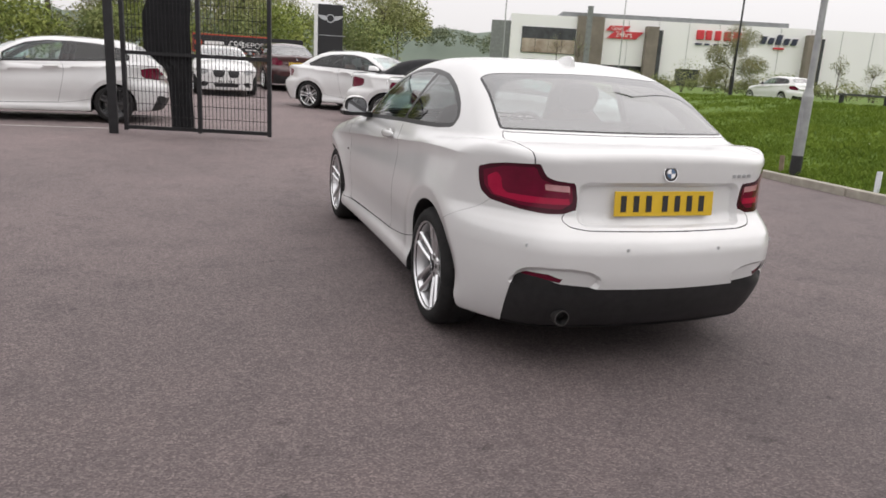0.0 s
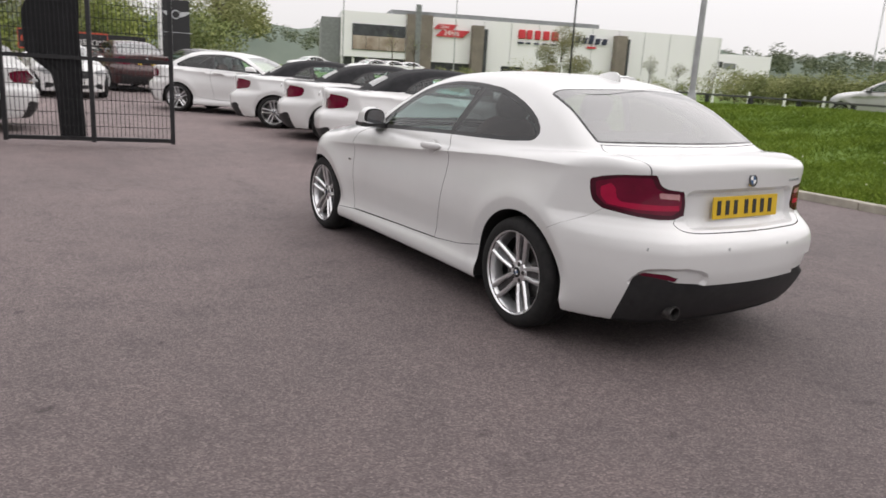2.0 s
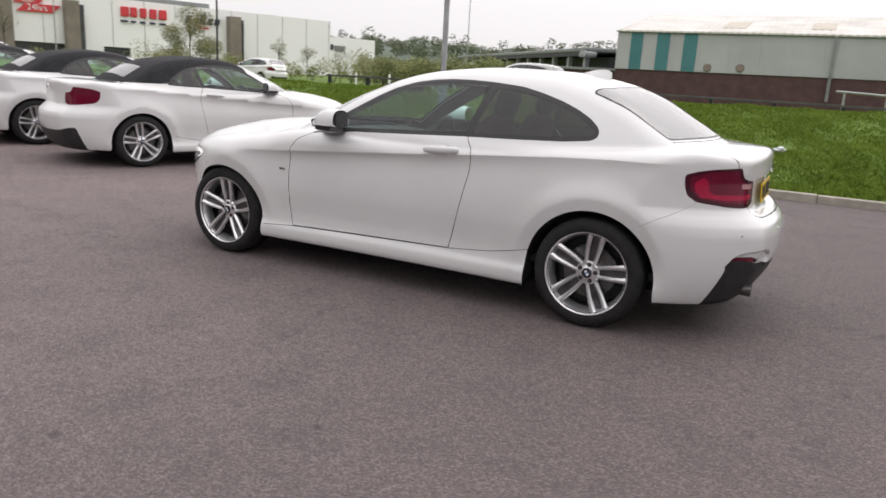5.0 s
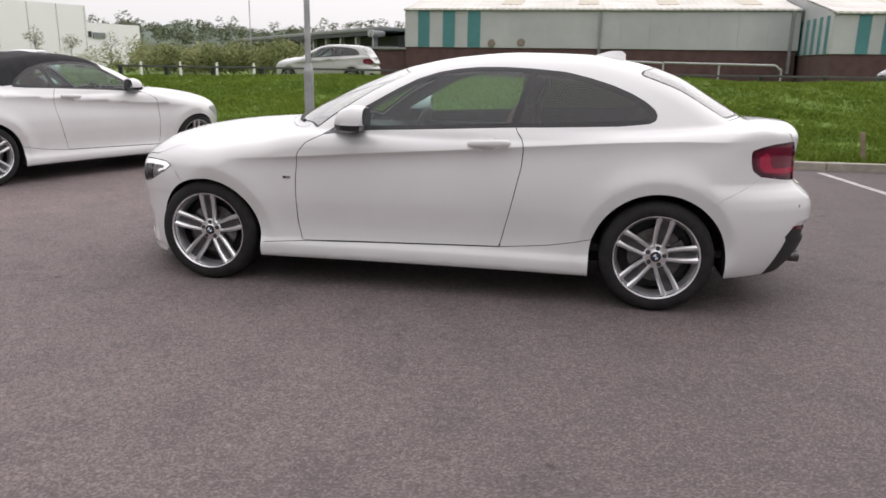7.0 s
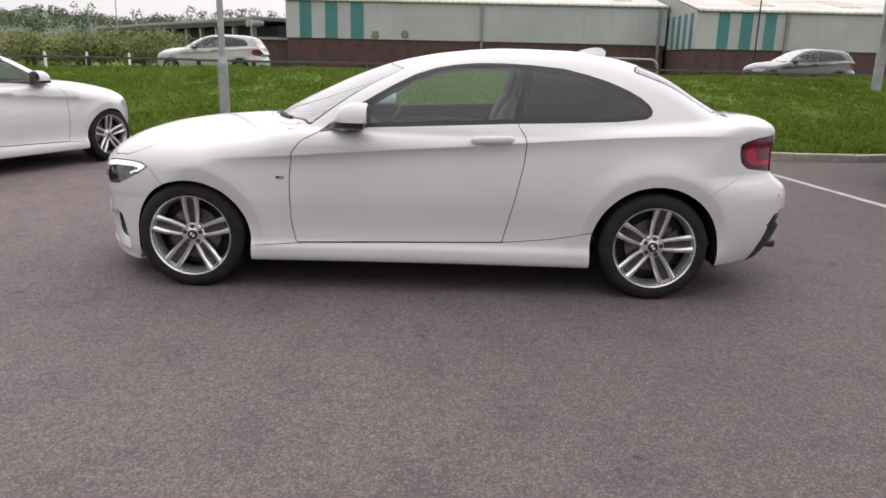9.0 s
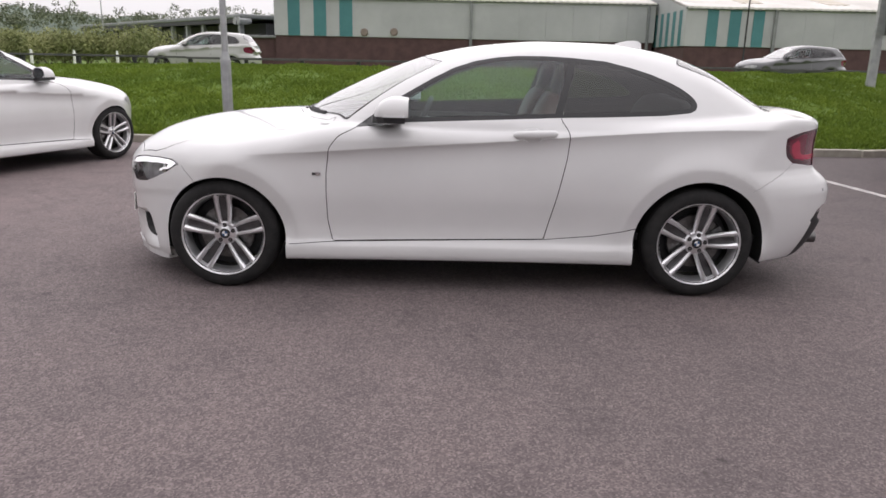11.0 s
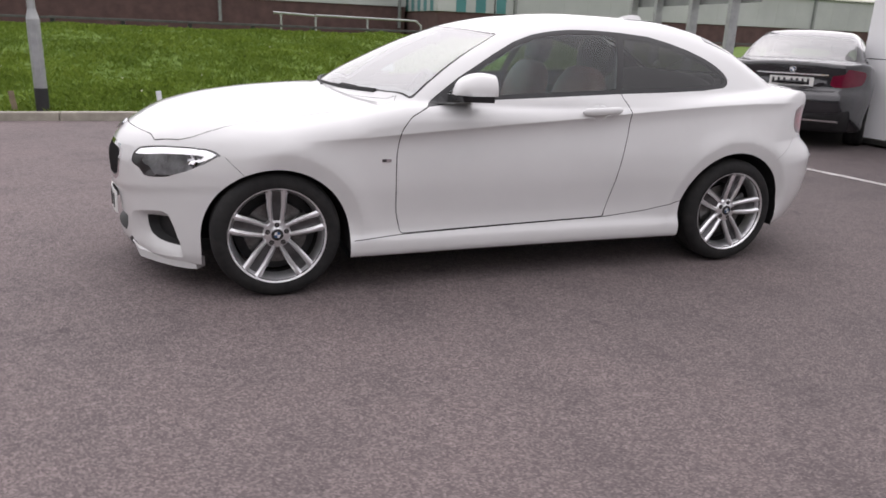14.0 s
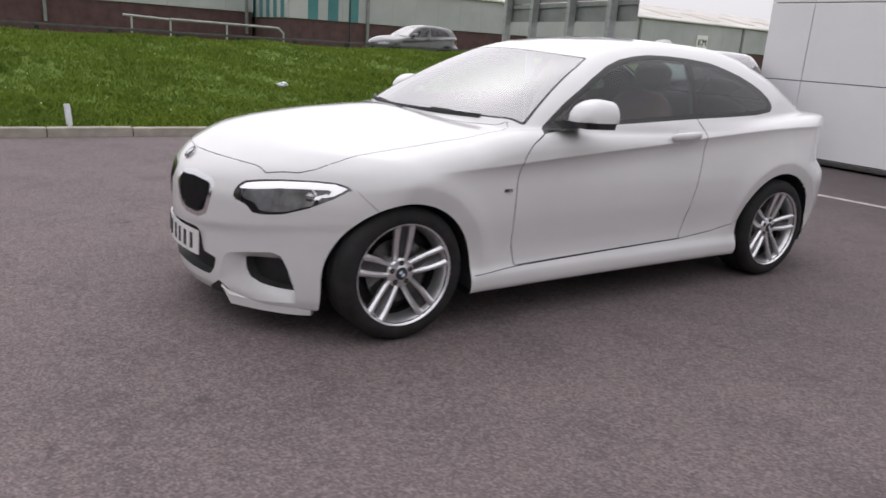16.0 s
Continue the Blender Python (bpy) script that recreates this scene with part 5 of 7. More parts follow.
def faces_mesh(name, points, corners, mat):
    """A mesh of loose faces, all with the same number of corners."""
    count = len(points) // corners
    me = bpy.data.meshes.new(name)
    me.vertices.add(len(points))
    me.vertices.foreach_set("co", np.ascontiguousarray(points, dtype=np.float32).ravel())
    me.loops.add(len(points))
    me.loops.foreach_set("vertex_index", np.arange(len(points), dtype=np.int32))
    me.polygons.add(count)
    me.polygons.foreach_set("loop_start", np.arange(0, len(points), corners, dtype=np.int32))
    me.update(calc_edges=True)
    me.materials.append(mat)
    return me


def grass_tufts(name, count, x0, x1, size, mat):
    """Blades in small tufts over a stretch of the bank."""
    x = rng.uniform(x0, x1, count)
    y = np.array([kerb_y(a) for a in x]) - 0.13 - 10.3 * rng.uniform(0, 1, count) ** 1.3
    clump = np.array([noise.noise((a * 0.9, b * 0.9, 3.0)) for a, b in zip(x, y)])
    z = np.array([bank_z(a, b) for a, b in zip(x, y)]) - 0.01
    tall = size * (0.8 + 0.5 * clump) * rng.uniform(0.6, 1.3, count)
    n = count * 5
    at = np.stack((x, y, z), 1).repeat(5, 0)
    at[:, :2] += rng.normal(0, 0.045, (n, 2))
    h = tall.repeat(5)[:, None] * rng.uniform(0.7, 1.1, (n, 1))
    d = rng.uniform(0, 2 * math.pi, n)
    wide = 0.008 * np.stack((np.cos(d), np.sin(d), np.zeros(n)), 1)
    lean = np.concatenate((rng.normal(0, 0.45, (n, 2)) * h, np.zeros((n, 1))), 1)
    up = h * np.array((0, 0, 1.0))
    v = np.stack((at - wide, at + wide, at + lean * 0.45 + wide * 0.6 + up * 0.65, at + lean + up), 1).reshape(-1, 3)
    return tagged(new(name, faces_mesh(name, v, 4, mat)), "short green spring grass on the bank", "grass", kind="stuff")


grass_tufts("grass", 70000, -15, 11, 0.095, GRASS)
grass_tufts("grass", 16000, 11, 30, 0.11, GRASS)
WEED = material("pale weed flowers", (0.62, 0.62, 0.45), 0.8)
bm = bmesh.new()
for i in range(45):
    x, y = rng.uniform(-13, 10), -6.3 - 8 * rng.uniform(0, 1) ** 1.5
    bmesh.ops.create_icosphere(bm, subdivisions=1, radius=rng.uniform(0.006, 0.013), matrix=Matrix.Translation((x, y, bank_z(x, y) + rng.uniform(0.08, 0.16))))
tagged(part("dandelion", bm, WEED), "pale dandelion heads scattered over the grass", "flowers", kind="stuff")

kerb = tagged(part("kerb", box((23.4, -6.02, -0.02), (90, -5.89, 0.3), bevel=0.012), KERB), "weathered concrete kerb along the grass", "kerb", kind="structure")
stone = bpy.data.meshes.new("kerb_stone")
sb = box((-0.455, -0.065, -0.05), (0.455, 0.065, 0.105), bevel=0.014)
sb.to_mesh(stone)
sb.free()
stone.materials.append(KERB)
x = -14.0
i = 0
while x < 23.2:
    slope = math.atan2(kerb_y(x + 0.45) - kerb_y(x - 0.45), 0.9)
    ob = new("kerb_stone", stone)
    ob.parent = kerb
    ob.location = (x, kerb_y(x) + 0.006 * math.sin(i * 2.3), 0.004 * math.sin(i * 1.7) + (lift(x) if x > 0 else 0))
    ob.rotation_euler = (0, 0, slope + 0.006 * math.sin(i * 3.7))
    x += 0.918 * math.cos(slope)
    i += 1


def ground_line(a, b, w=0.1):
    a, b = Vector((*a, 0)), Vector((*b, 0))
    d = (b - a).normalized()
    s = Vector((-d.y, d.x, 0)) * w / 2
    bm = bmesh.new()
    n = max(2, int((b - a).length / 0.3))
    row = []
    for i in range(n + 1):
        c = a + (b - a) * i / n
        z = Vector((0, 0, lift(c.x) + 0.004))
        row.append((bm.verts.new(c - s * (1 + 0.08 * math.sin(i * 2.1)) + z), bm.verts.new(c + s * (1 + 0.08 * math.sin(i * 3.3)) + z)))
    for p, q in zip(row, row[1:]):
        bm.faces.new((p[0], p[1], q[1], q[0]))
    return tagged(part("road_marking", bm, LINE_PAINT), "worn white painted parking line", "road marking", "painted lines", "structure")


ground_line((-4.05, -5.6), (-4.75, -0.6))
ground_line((-4.75, -0.6), (-5.1, 2.4))
ground_line((8.14, 3.3), (8.35, 6.5), 0.09)

# ---- the white coupe ----
coupe = empty("car", Matrix(), "white two-door coupe with silver double-spoke alloy wheels, parked on asphalt", "car")
build_car(CarShape(), coupe, WHITE_PAINT, 0.018)


# ---- other cars ----
class Convertible(CarShape):
    roof = ((-2.4, -1.75, -1.62, -1.50, -1.30, -1.10, -0.87, -0.5, -0.14, 0.18, 0.42, 0.70, 1.00, 1.5),
            (0.40, 0.85, 0.99, 1.085, 1.200, 1.285, 1.345, 1.385, 1.375, 1.326, 1.247, 1.125, 0.965, 0.40))


class Saloon(CarShape):
    roof = ((-2.4, -2.05, -1.90, -1.70, -1.50, -1.25, -0.95, -0.5, -0.14, 0.18, 0.42, 0.70, 1.00, 1.5),
            (0.40, 0.90, 1.005, 1.12, 1.235, 1.342, 1.395, 1.412, 1.385, 1.326, 1.247, 1.125, 0.965, 0.40))


class Hatchback(CarShape):
    roof = ((-2.4, -2.16, -2.08, -1.98, -1.80, -1.70, -1.40, -0.5, -0.14, 0.18, 0.42, 0.70, 1.00, 1.5),
            (0.60, 0.88, 1.02, 1.14, 1.32, 1.345, 1.385, 1.412, 1.385, 1.326, 1.247, 1.125, 0.965, 0.40))
    back_bow = 0.05


def park(x, y, turn, label, shape, paint, style, stretch=(1, 1, 1), tyre=0.318, alloy=None, group="", h=0.035, plates=True):
    ob = empty("car", Matrix.Translation((x, y, lift(x))) @ Matrix.Rotation(radians(turn), 4, "Z"), label, "car", group)
    return build_car(shape, ob, paint, h, style, alloy, False, stretch, tyre, plates)


soft = Convertible()
row = "convertibles parked in a row"
cab = park(5.41, -3.16, -111, "white convertible with a closed black fabric roof", soft, WHITE_PAINT, "cabrio", group=row, h=0.03, plates=False)
copy_thing(cab, Matrix.Translation((8.03, -3.50, lift(8.03))) @ Matrix.Rotation(radians(-110), 4, "Z"))
copy_thing(cab, Matrix.Translation((10.28, -3.28, lift(10.28))) @ Matrix.Rotation(radians(-111), 4, "Z"))
saloon, hatch = Saloon(), Hatchback()
park(13.45, -2.40, -133, "white four-door saloon with silver alloy wheels", saloon, WHITE_PAINT, "sedan", (1.10, 1.04, 1.03), 0.33)
park(9.78, 4.62, 90.5, "white five-door hatchback parked behind the gate", hatch, WHITE_PAINT, "hatch", (0.985, 0.99, 1.0), alloy=ALLOY_DARK_AND_SHADE)
far_white = park(19.2, 1.18, 182, "white saloon facing the gate", saloon, WHITE_PAINT, "sedan", (1.04, 1.02, 1.0))
park(23.0, -1.0, 8, "dark red tall coupe-backed car", saloon, DARK_RED_PAINT, "sedan", (1.1, 1.1, 1.12), 0.36)
park(21.9, -3.1, 12, "black estate car parked near the sign", hatch, BLACK_PAINT, "hatch", (1.0, 1.0, 1.05))
park(27.0, -4.6, 35, "teal small hatchback parked behind the saloon", hatch, TEAL_PAINT, "hatch", (0.80, 0.90, 0.95), 0.29)
park(16.6, 8.2, 92, "white car parked in the far row", saloon, WHITE_PAINT, "sedan", (1.04, 1.0, 1.0))
dark_saloon = park(-7.55, -4.72, -141, "black four-door saloon seen from its tail beside the wall", saloon, BLACK_PAINT, "sedan", (1.13, 1.05, 1.05), 0.345, plates="white", h=0.026)
part("boot_strip", box((-2.440, -0.42, 0.915), (-2.425, 0.42, 0.930)), CHROME, dark_saloon, "chrome strip between the tail lamps")
part("bumper_strip", box((-2.575, -0.62, 0.36), (-2.545, 0.62, 0.385)), CHROME, dark_saloon, "chrome strip along the rear bumper")



# ---- vehicles on the far road ----
ROAD_Z = 0.43
ROAD_SILVER = paint_material("silver car paint on the road", (0.36, 0.36, 0.345), 0.35)
ROAD_GREY = paint_material("dark grey car paint", (0.07, 0.072, 0.075), 0.35)
road = tagged(part("road", box((-80, -27.6, ROAD_Z - 0.3), (120, -21.8, ROAD_Z - 0.004)), ASPHALT), "grey asphalt road beyond the grass bank", "road", kind="structure")


suv = empty("car", Matrix.Translation((9.6, -24.4, ROAD_Z)) @ Matrix.Rotation(radians(1), 4, "Z"), "silver tall estate car on the far road", "car")
build_car(hatch, suv, ROAD_SILVER, 0.04, "hatch", None, False, (0.99, 1.0, 1.17), 0.34, False)
mpv = empty("car", Matrix.Translation((-13.3, -24.8, ROAD_Z)) @ Matrix.Rotation(radians(1), 4, "Z"), "dark grey tall hatchback on the far road", "car")
build_car(hatch, mpv, ROAD_GREY, 0.04, "hatch", None, False, (0.95, 1.0, 1.14), 0.33, False)
small = empty("car", Matrix.Translation((25.0, -25.6, ROAD_Z)), "small white hatchback on the far road", "car")
build_car(hatch, small, WHITE_PAINT, 0.04, "hatch", None, False, (0.80, 0.92, 0.94), 0.29, False)

# ---- lamp post, stakes, litter ----
POST_GREY = mottled("galvanised post", (0.28, 0.29, 0.29), (0.40, 0.41, 0.41), 5, 0.5, metal=0.35)
POST_BLACK = mottled("black post band", (0.012, 0.012, 0.013), (0.02, 0.02, 0.022), 20, 0.6)
DARK_STEEL = mottled("dark painted steel", (0.012, 0.013, 0.014), (0.024, 0.025, 0.027), 12, 0.5, metal=0.2)
GUTTER = mottled("grey gutter", (0.16, 0.17, 0.17), (0.24, 0.25, 0.25), 3, 0.6)
WOOD = mottled("weathered timber", (0.16, 0.12, 0.08), (0.30, 0.24, 0.17), 9, 0.9, 0.2, 60)
LITTER = mottled("crumpled white plastic", (0.6, 0.62, 0.66), (0.8, 0.82, 0.85), 20, 0.5)


def street_lamp(x, y, z, top, label, r=0.075, grey=True, band=True, arm=True):
    lamp = empty("street_lamp", Matrix.Translation((x, y, z)), label, "street lamp")
    m = POST_GREY if grey else DARK_STEEL
    part("base_column", rod((0, 0, 0.02), (0, 0, 1.12), r, r, 16), m, lamp, smooth=True)
    part("collar", rod((0, 0, 1.12), (0, 0, 1.24), r, r * 0.62, 16), m, lamp, smooth=True)
    part("upper_column", rod((0, 0, 1.2), (0, 0, top), r * 0.62, r * 0.48, 16), m, lamp, smooth=True)
    if band:
        part("black_band", rod((0, 0, 0), (0, 0, 0.30), r + 0.003, r + 0.003, 16), POST_BLACK, lamp, "black painted foot", smooth=True)
        part("access_door", box((-r * 0.45, r * 0.80, 0.45), (r * 0.45, r + 0.004, 0.95), bevel=0.004), m, lamp)
    if arm:
        part("bracket", box((-0.08, -0.03, top - 0.10), (0.08, 0.45, top)), DARK_STEEL, lamp)
        part("lamp_head", egg((0, 0.55, top), (0.11, 0.30, 0.06), 3), m, lamp, smooth=True)
    return lamp


street_lamp(3.33, -6.10, 0.08, 7.5, "grey galvanised lamp post with a black foot beside the kerb")
for x, y, top, grey in ((24.1, -22.0, 8.5, False), (46, -19.5, 9, True), (52, -33, 10, True), (-17.5, -40, 8.5, False), (29.6, -60, 12, True)):
    street_lamp(x, y, 0.4 if y < -12 else lift(x), top, "slender street lamp beside the far road", 0.075, grey, False)
for x, y, h, lean in ((3.65, -6.16, 0.24, 0.1), (1.95, -6.08, 0.26, 0.04), (-4.75, -6.15, 0.42, 0.12)):
    bm = box((-0.03, -0.02, -0.05), (0.03, 0.02, h), bevel=0.004)
    ob = part("marker_stake", bm, LITTER if x == 1.95 else WOOD)
    ob.location, ob.rotation_euler = (x, y, 0.10), (0.08, lean, 0.4)
    tagged(ob, "short white marker stake at the kerb" if x == 1.95 else "short weathered wooden stake in the grass", "stake", "stakes along the kerb")
for x, y, s in ((-1.68, -8.9, 0.8),):
    bm = bmesh.new()
    bmesh.ops.create_icosphere(bm, subdivisions=3, radius=0.10 * s)
    for v in bm.verts:
        k = noise.noise(v.co * 22 + Vector((x, y, 0)))
        v.co *= 1 + 0.9 * k
        v.co.z *= 0.55
    ob = part("litter", bm, LITTER, smooth=False)
    ob.location = (x, y, bank_z(x, y) + 0.07)
    tagged(ob, "crumpled white plastic litter on the grass", "litter")

# ---- mesh gate ----
GATE = mottled("black coated gate steel", (0.010, 0.010, 0.011), (0.020, 0.020, 0.022), 10, 0.45, metal=0.2)
SCREEN_CLOTH = mottled("black screening cloth", (0.008, 0.008, 0.009), (0.016, 0.016, 0.018), 3, 0.9)
H_GATE = 3.0


def gate_leaf(a, b, label, cloth=None):
    a, b = Vector((*a, lift(a[0]))), Vector((*b, lift(b[0])))
    gate = empty("metal_gate", Matrix.Translation(a) @ Matrix.Rotation(math.atan2(b.y - a.y, b.x - a.x), 4, "Z"), label, "gate")
    w = (b - a).to_2d().length
    for x in (0.0, w / 2, w - 0.06):
        part("upright", box((x, -0.03, 0.06), (x + 0.06, 0.03, H_GATE)), GATE, gate)
    for z in (0.08, 1.20, H_GATE - 0.06):
        part("rail", box((0.06, -0.025, z), (w - 0.06, 0.025, z + 0.055)), GATE, gate)
    n = int(w / 0.055)
    for i in range(1, n):
        x = w * i / n
        part("mesh_wire", box((x - 0.0035, -0.004, 0.1), (x + 0.0035, 0.004, H_GATE - 0.05)), GATE, gate)
    for i in range(1, 15):
        z = 0.1 + (H_GATE - 0.2) * i / 15
        part("cross_wire", box((0.05, -0.012, z - 0.004), (w - 0.05, -0.004, z + 0.004)), GATE, gate)
    if cloth:
        rings = []
        left = curve((0.12, 0.6, 1.0, 1.16, 1.32, 1.75, 2.0, 2.3, 2.9), (0.40, 0.38, 0.33, 0.14, 0.02, 0.01, 0.09, 0.27, 0.44))
        for k in range(29):
            z = 0.12 + 2.78 * k / 28
            x0, x1 = cloth[0] + float(left(np.array([z]))[0]), cloth[1] + 0.008 * math.sin(z * 7)
            rings.append([(x0 + (x1 - x0) * u, 0.034 + 0.014 * math.sin(u * 19 + z * 3), z) for u in (j / 8 for j in range(9))] + [(x0 + (x1 - x0) * u, 0.028 + 0.014 * math.sin(u * 19 + z * 3), z) for u in (j / 8 for j in range(8, -1, -1))])
        part("screen_cloth", loft(rings), SCREEN_CLOTH, gate, "black cloth screening tied to the mesh")
    return gate


post = empty("gate_post", Matrix.Translation((7.52, 3.18, lift(7.52))), "thick black square steel gate post", "gate post")
part("post_shaft", box((-0.065, -0.065, -0.02), (0.065, 0.065, 3.2), bevel=0.006), GATE, post)
part("hinge", rod((0.0, -0.10, 0.5), (0.0, -0.10, 0.65), 0.03), GATE, post)
part("hinge", rod((0.0, -0.10, 2.4), (0.0, -0.10, 2.55), 0.03), GATE, post)
gate_leaf((7.50, 3.02), (6.86, 0.86), "open black steel mesh gate leaf with dark cloth", cloth=(0.31, 1.04))

# ---- showroom wall behind the car's tail ----
CLAD = mottled("white cladding panel", (0.82, 0.82, 0.83), (0.88, 0.88, 0.89), 0.8, 0.35, coat=0.2)
PLINTH = mottled("dark plinth", (0.05, 0.05, 0.052), (0.09, 0.09, 0.09), 8, 0.8)
wall = tagged(part("wall_showroom", box((-16, -3.32, 0.02), (-7.04, 14, 3.25)), PLINTH), "white panelled showroom building wall", "wall", kind="structure")
cols = (-3.36, -2.70, 0.3, 3.2, 6.2, 9.2, 12.2, 14.0)
rows_z = (0.10, 1.13, 2.18, 3.25)
for y0, y1 in zip(cols, cols[1:]):
    for z0, z1 in zip(rows_z, rows_z[1:]):
        part("cladding_panel", box((-7.04, y0 + 0.006, z0 + 0.006), (-7.00, y1 - 0.006, z1 - 0.006), bevel=0.003), CLAD, wall)
for z0, z1 in zip(rows_z, rows_z[1:]):
    for i in range(4):
        part("cladding_panel", box((-16 + i * 2.23, -3.36, z0 + 0.006), (-13.785 + i * 2.23, -3.32, z1 - 0.006), bevel=0.003), CLAD, wall)
# unseen wall, added to darken the car's near side and its reflections
blocker_wall = tagged(part("wall_sky_blocker", box((-7.0, 13.4, 0.02), (10.0, 13.8, 4.1)), PLINTH), "dark plain wall out of view, added to shade the car's side", "wall", kind="structure")
part("coping", box((-7.0, 13.3, 4.1), (10.1, 13.9, 4.2)), CLAD, blocker_wall)
part("coping", box((-16.1, -3.41, 3.25), (-6.95, 14.1, 3.33)), CLAD, wall)
part("foot_rail", box((-7.02, -3.34, 0.035), (-6.985, 14, 0.095), bevel=0.006), STEEL, wall, "thin metal strip along the wall foot")

# ---- road-sign board seen from behind ----
SIGN_BACK = mottled("grey aluminium sign back", (0.20, 0.21, 0.21), (0.30, 0.31, 0.31), 2, 0.6, metal=0.3)
sa, sb = Vector((-11.8, -16.1, 0)), Vector((-10.6, -9.4, 0))
board = empty("road_sign", Matrix.Translation(sa) @ Matrix.Rotation(math.atan2(sb.y - sa.y, sb.x - sa.x), 4, "Z"), "large grey road sign on four posts, seen from its back", "road sign")
L = (sb - sa).length
for i in range(5):
    part("sign_plank", box((0, 0, 2.12 + i * 0.52), (L, 0.03, 2.12 + i * 0.52 + 0.505), bevel=0.004), SIGN_BACK, board)
    part("stiffener", box((0, -0.05, 2.5 + i * 0.52), (L, 0.0, 2.55 + i * 0.52)), SIGN_BACK, board)
for u in (0.05, 0.30, 0.60, 0.88):
    q = sa + (sb - sa) * u
    part("sign_post", box((L * u - 0.09, -0.26, bank_z(q.x, q.y) - 0.1), (L * u + 0.09, -0.05, 4.6), bevel=0.01), POST_GREY, board)

# ---- knee rail along the far road ----
RAIL_GREY = mottled("weathered rail paint", (0.045, 0.045, 0.045), (0.09, 0.09, 0.088), 4, 0.7)
rail = empty("rail_fence", Matrix.Translation((0, -20.6, 0.0)), "low dark knee rail fence along the road", "fence")
for i in range(40):
    x = 16.4 - i * 1.9
    part("rail_post", box((x - 0.06, -0.06, bank_z(x, -20.6) - 0.1), (x + 0.06, 0.06, 1.15 + 0.015 * math.sin(i * 3.1))), DARK_STEEL, rail)
for i in range(20):
    x = 16.5 - i * 3.8
    part("rail_bar", box((x - 3.79, 0.065, 1.095 + 0.008 * math.sin(i * 2.3)), (x, 0.115, 1.165 + 0.008 * math.sin(i * 2.3)), bevel=0.008), RAIL_GREY, rail)
bollards = "concrete posts along the road"
for x in (21.6, 19.4, 17.4, 15.4):
    bm = loft([[(dx * w, dy * w, z) for dx, dy in ((-1, -1), (1, -1), (1, 1), (-1, 1))] for z, w in ((0, 0.05), (0.75, 0.045), (0.86, 0.035), (0.9, 0.02))])
    ob = part("bollard", bm, PLATE_WHITE)
    ob.location = (x, -30, 0.40)
    tagged(ob, "short pale concrete post beside the road", "bollard", bollards)
hoop = empty("guard_rail", Matrix.Translation((0, -28, 0.45)), "grey tubular guard rail beside the road", "guard rail")
part("top_rail", rod((-2.3, 0, 1.17), (-4.0, 0, 1.10), 0.045), POST_GREY, hoop)
part("top_rail", rod((-4.05, 0, 1.12), (-8.5, 0, 1.07), 0.045), POST_GREY, hoop)
part("end_bend", rod((-8.5, 0, 1.07), (-8.75, 0, 0.86), 0.045), POST_GREY, hoop)
for x, z in ((-2.6, 1.14), (-4.05, 1.10), (-6.3, 1.08), (-8.75, 0.86)):
    part("rail_leg", rod((x, 0, -0.1), (x, 0, z), 0.04), POST_GREY, hoop)

# ---- sheds ----
SHED_WHITE = mottled("pale grey profiled cladding", (0.34, 0.35, 0.35), (0.44, 0.45, 0.45), 0.25, 0.6)
SHED_TEAL = mottled("teal cladding", (0.035, 0.15, 0.16), (0.06, 0.21, 0.22), 0.4, 0.55)
BRICK = mottled("dark red brickwork", (0.066, 0.036, 0.036), (0.105, 0.058, 0.056), 1.5, 0.9, 0.2, 30)
ROOFING = mottled("weathered fibre cement roof", (0.52, 0.50, 0.46), (0.72, 0.70, 0.66), 0.35, 0.9)
VENT_TIN = mottled("rusty vent tin", (0.17, 0.13, 0.11), (0.26, 0.21, 0.18), 6, 0.7)
SKYLIGHT = mottled("yellowed skylight sheet", (0.42, 0.38, 0.30), (0.55, 0.50, 0.42), 1.0, 0.6)


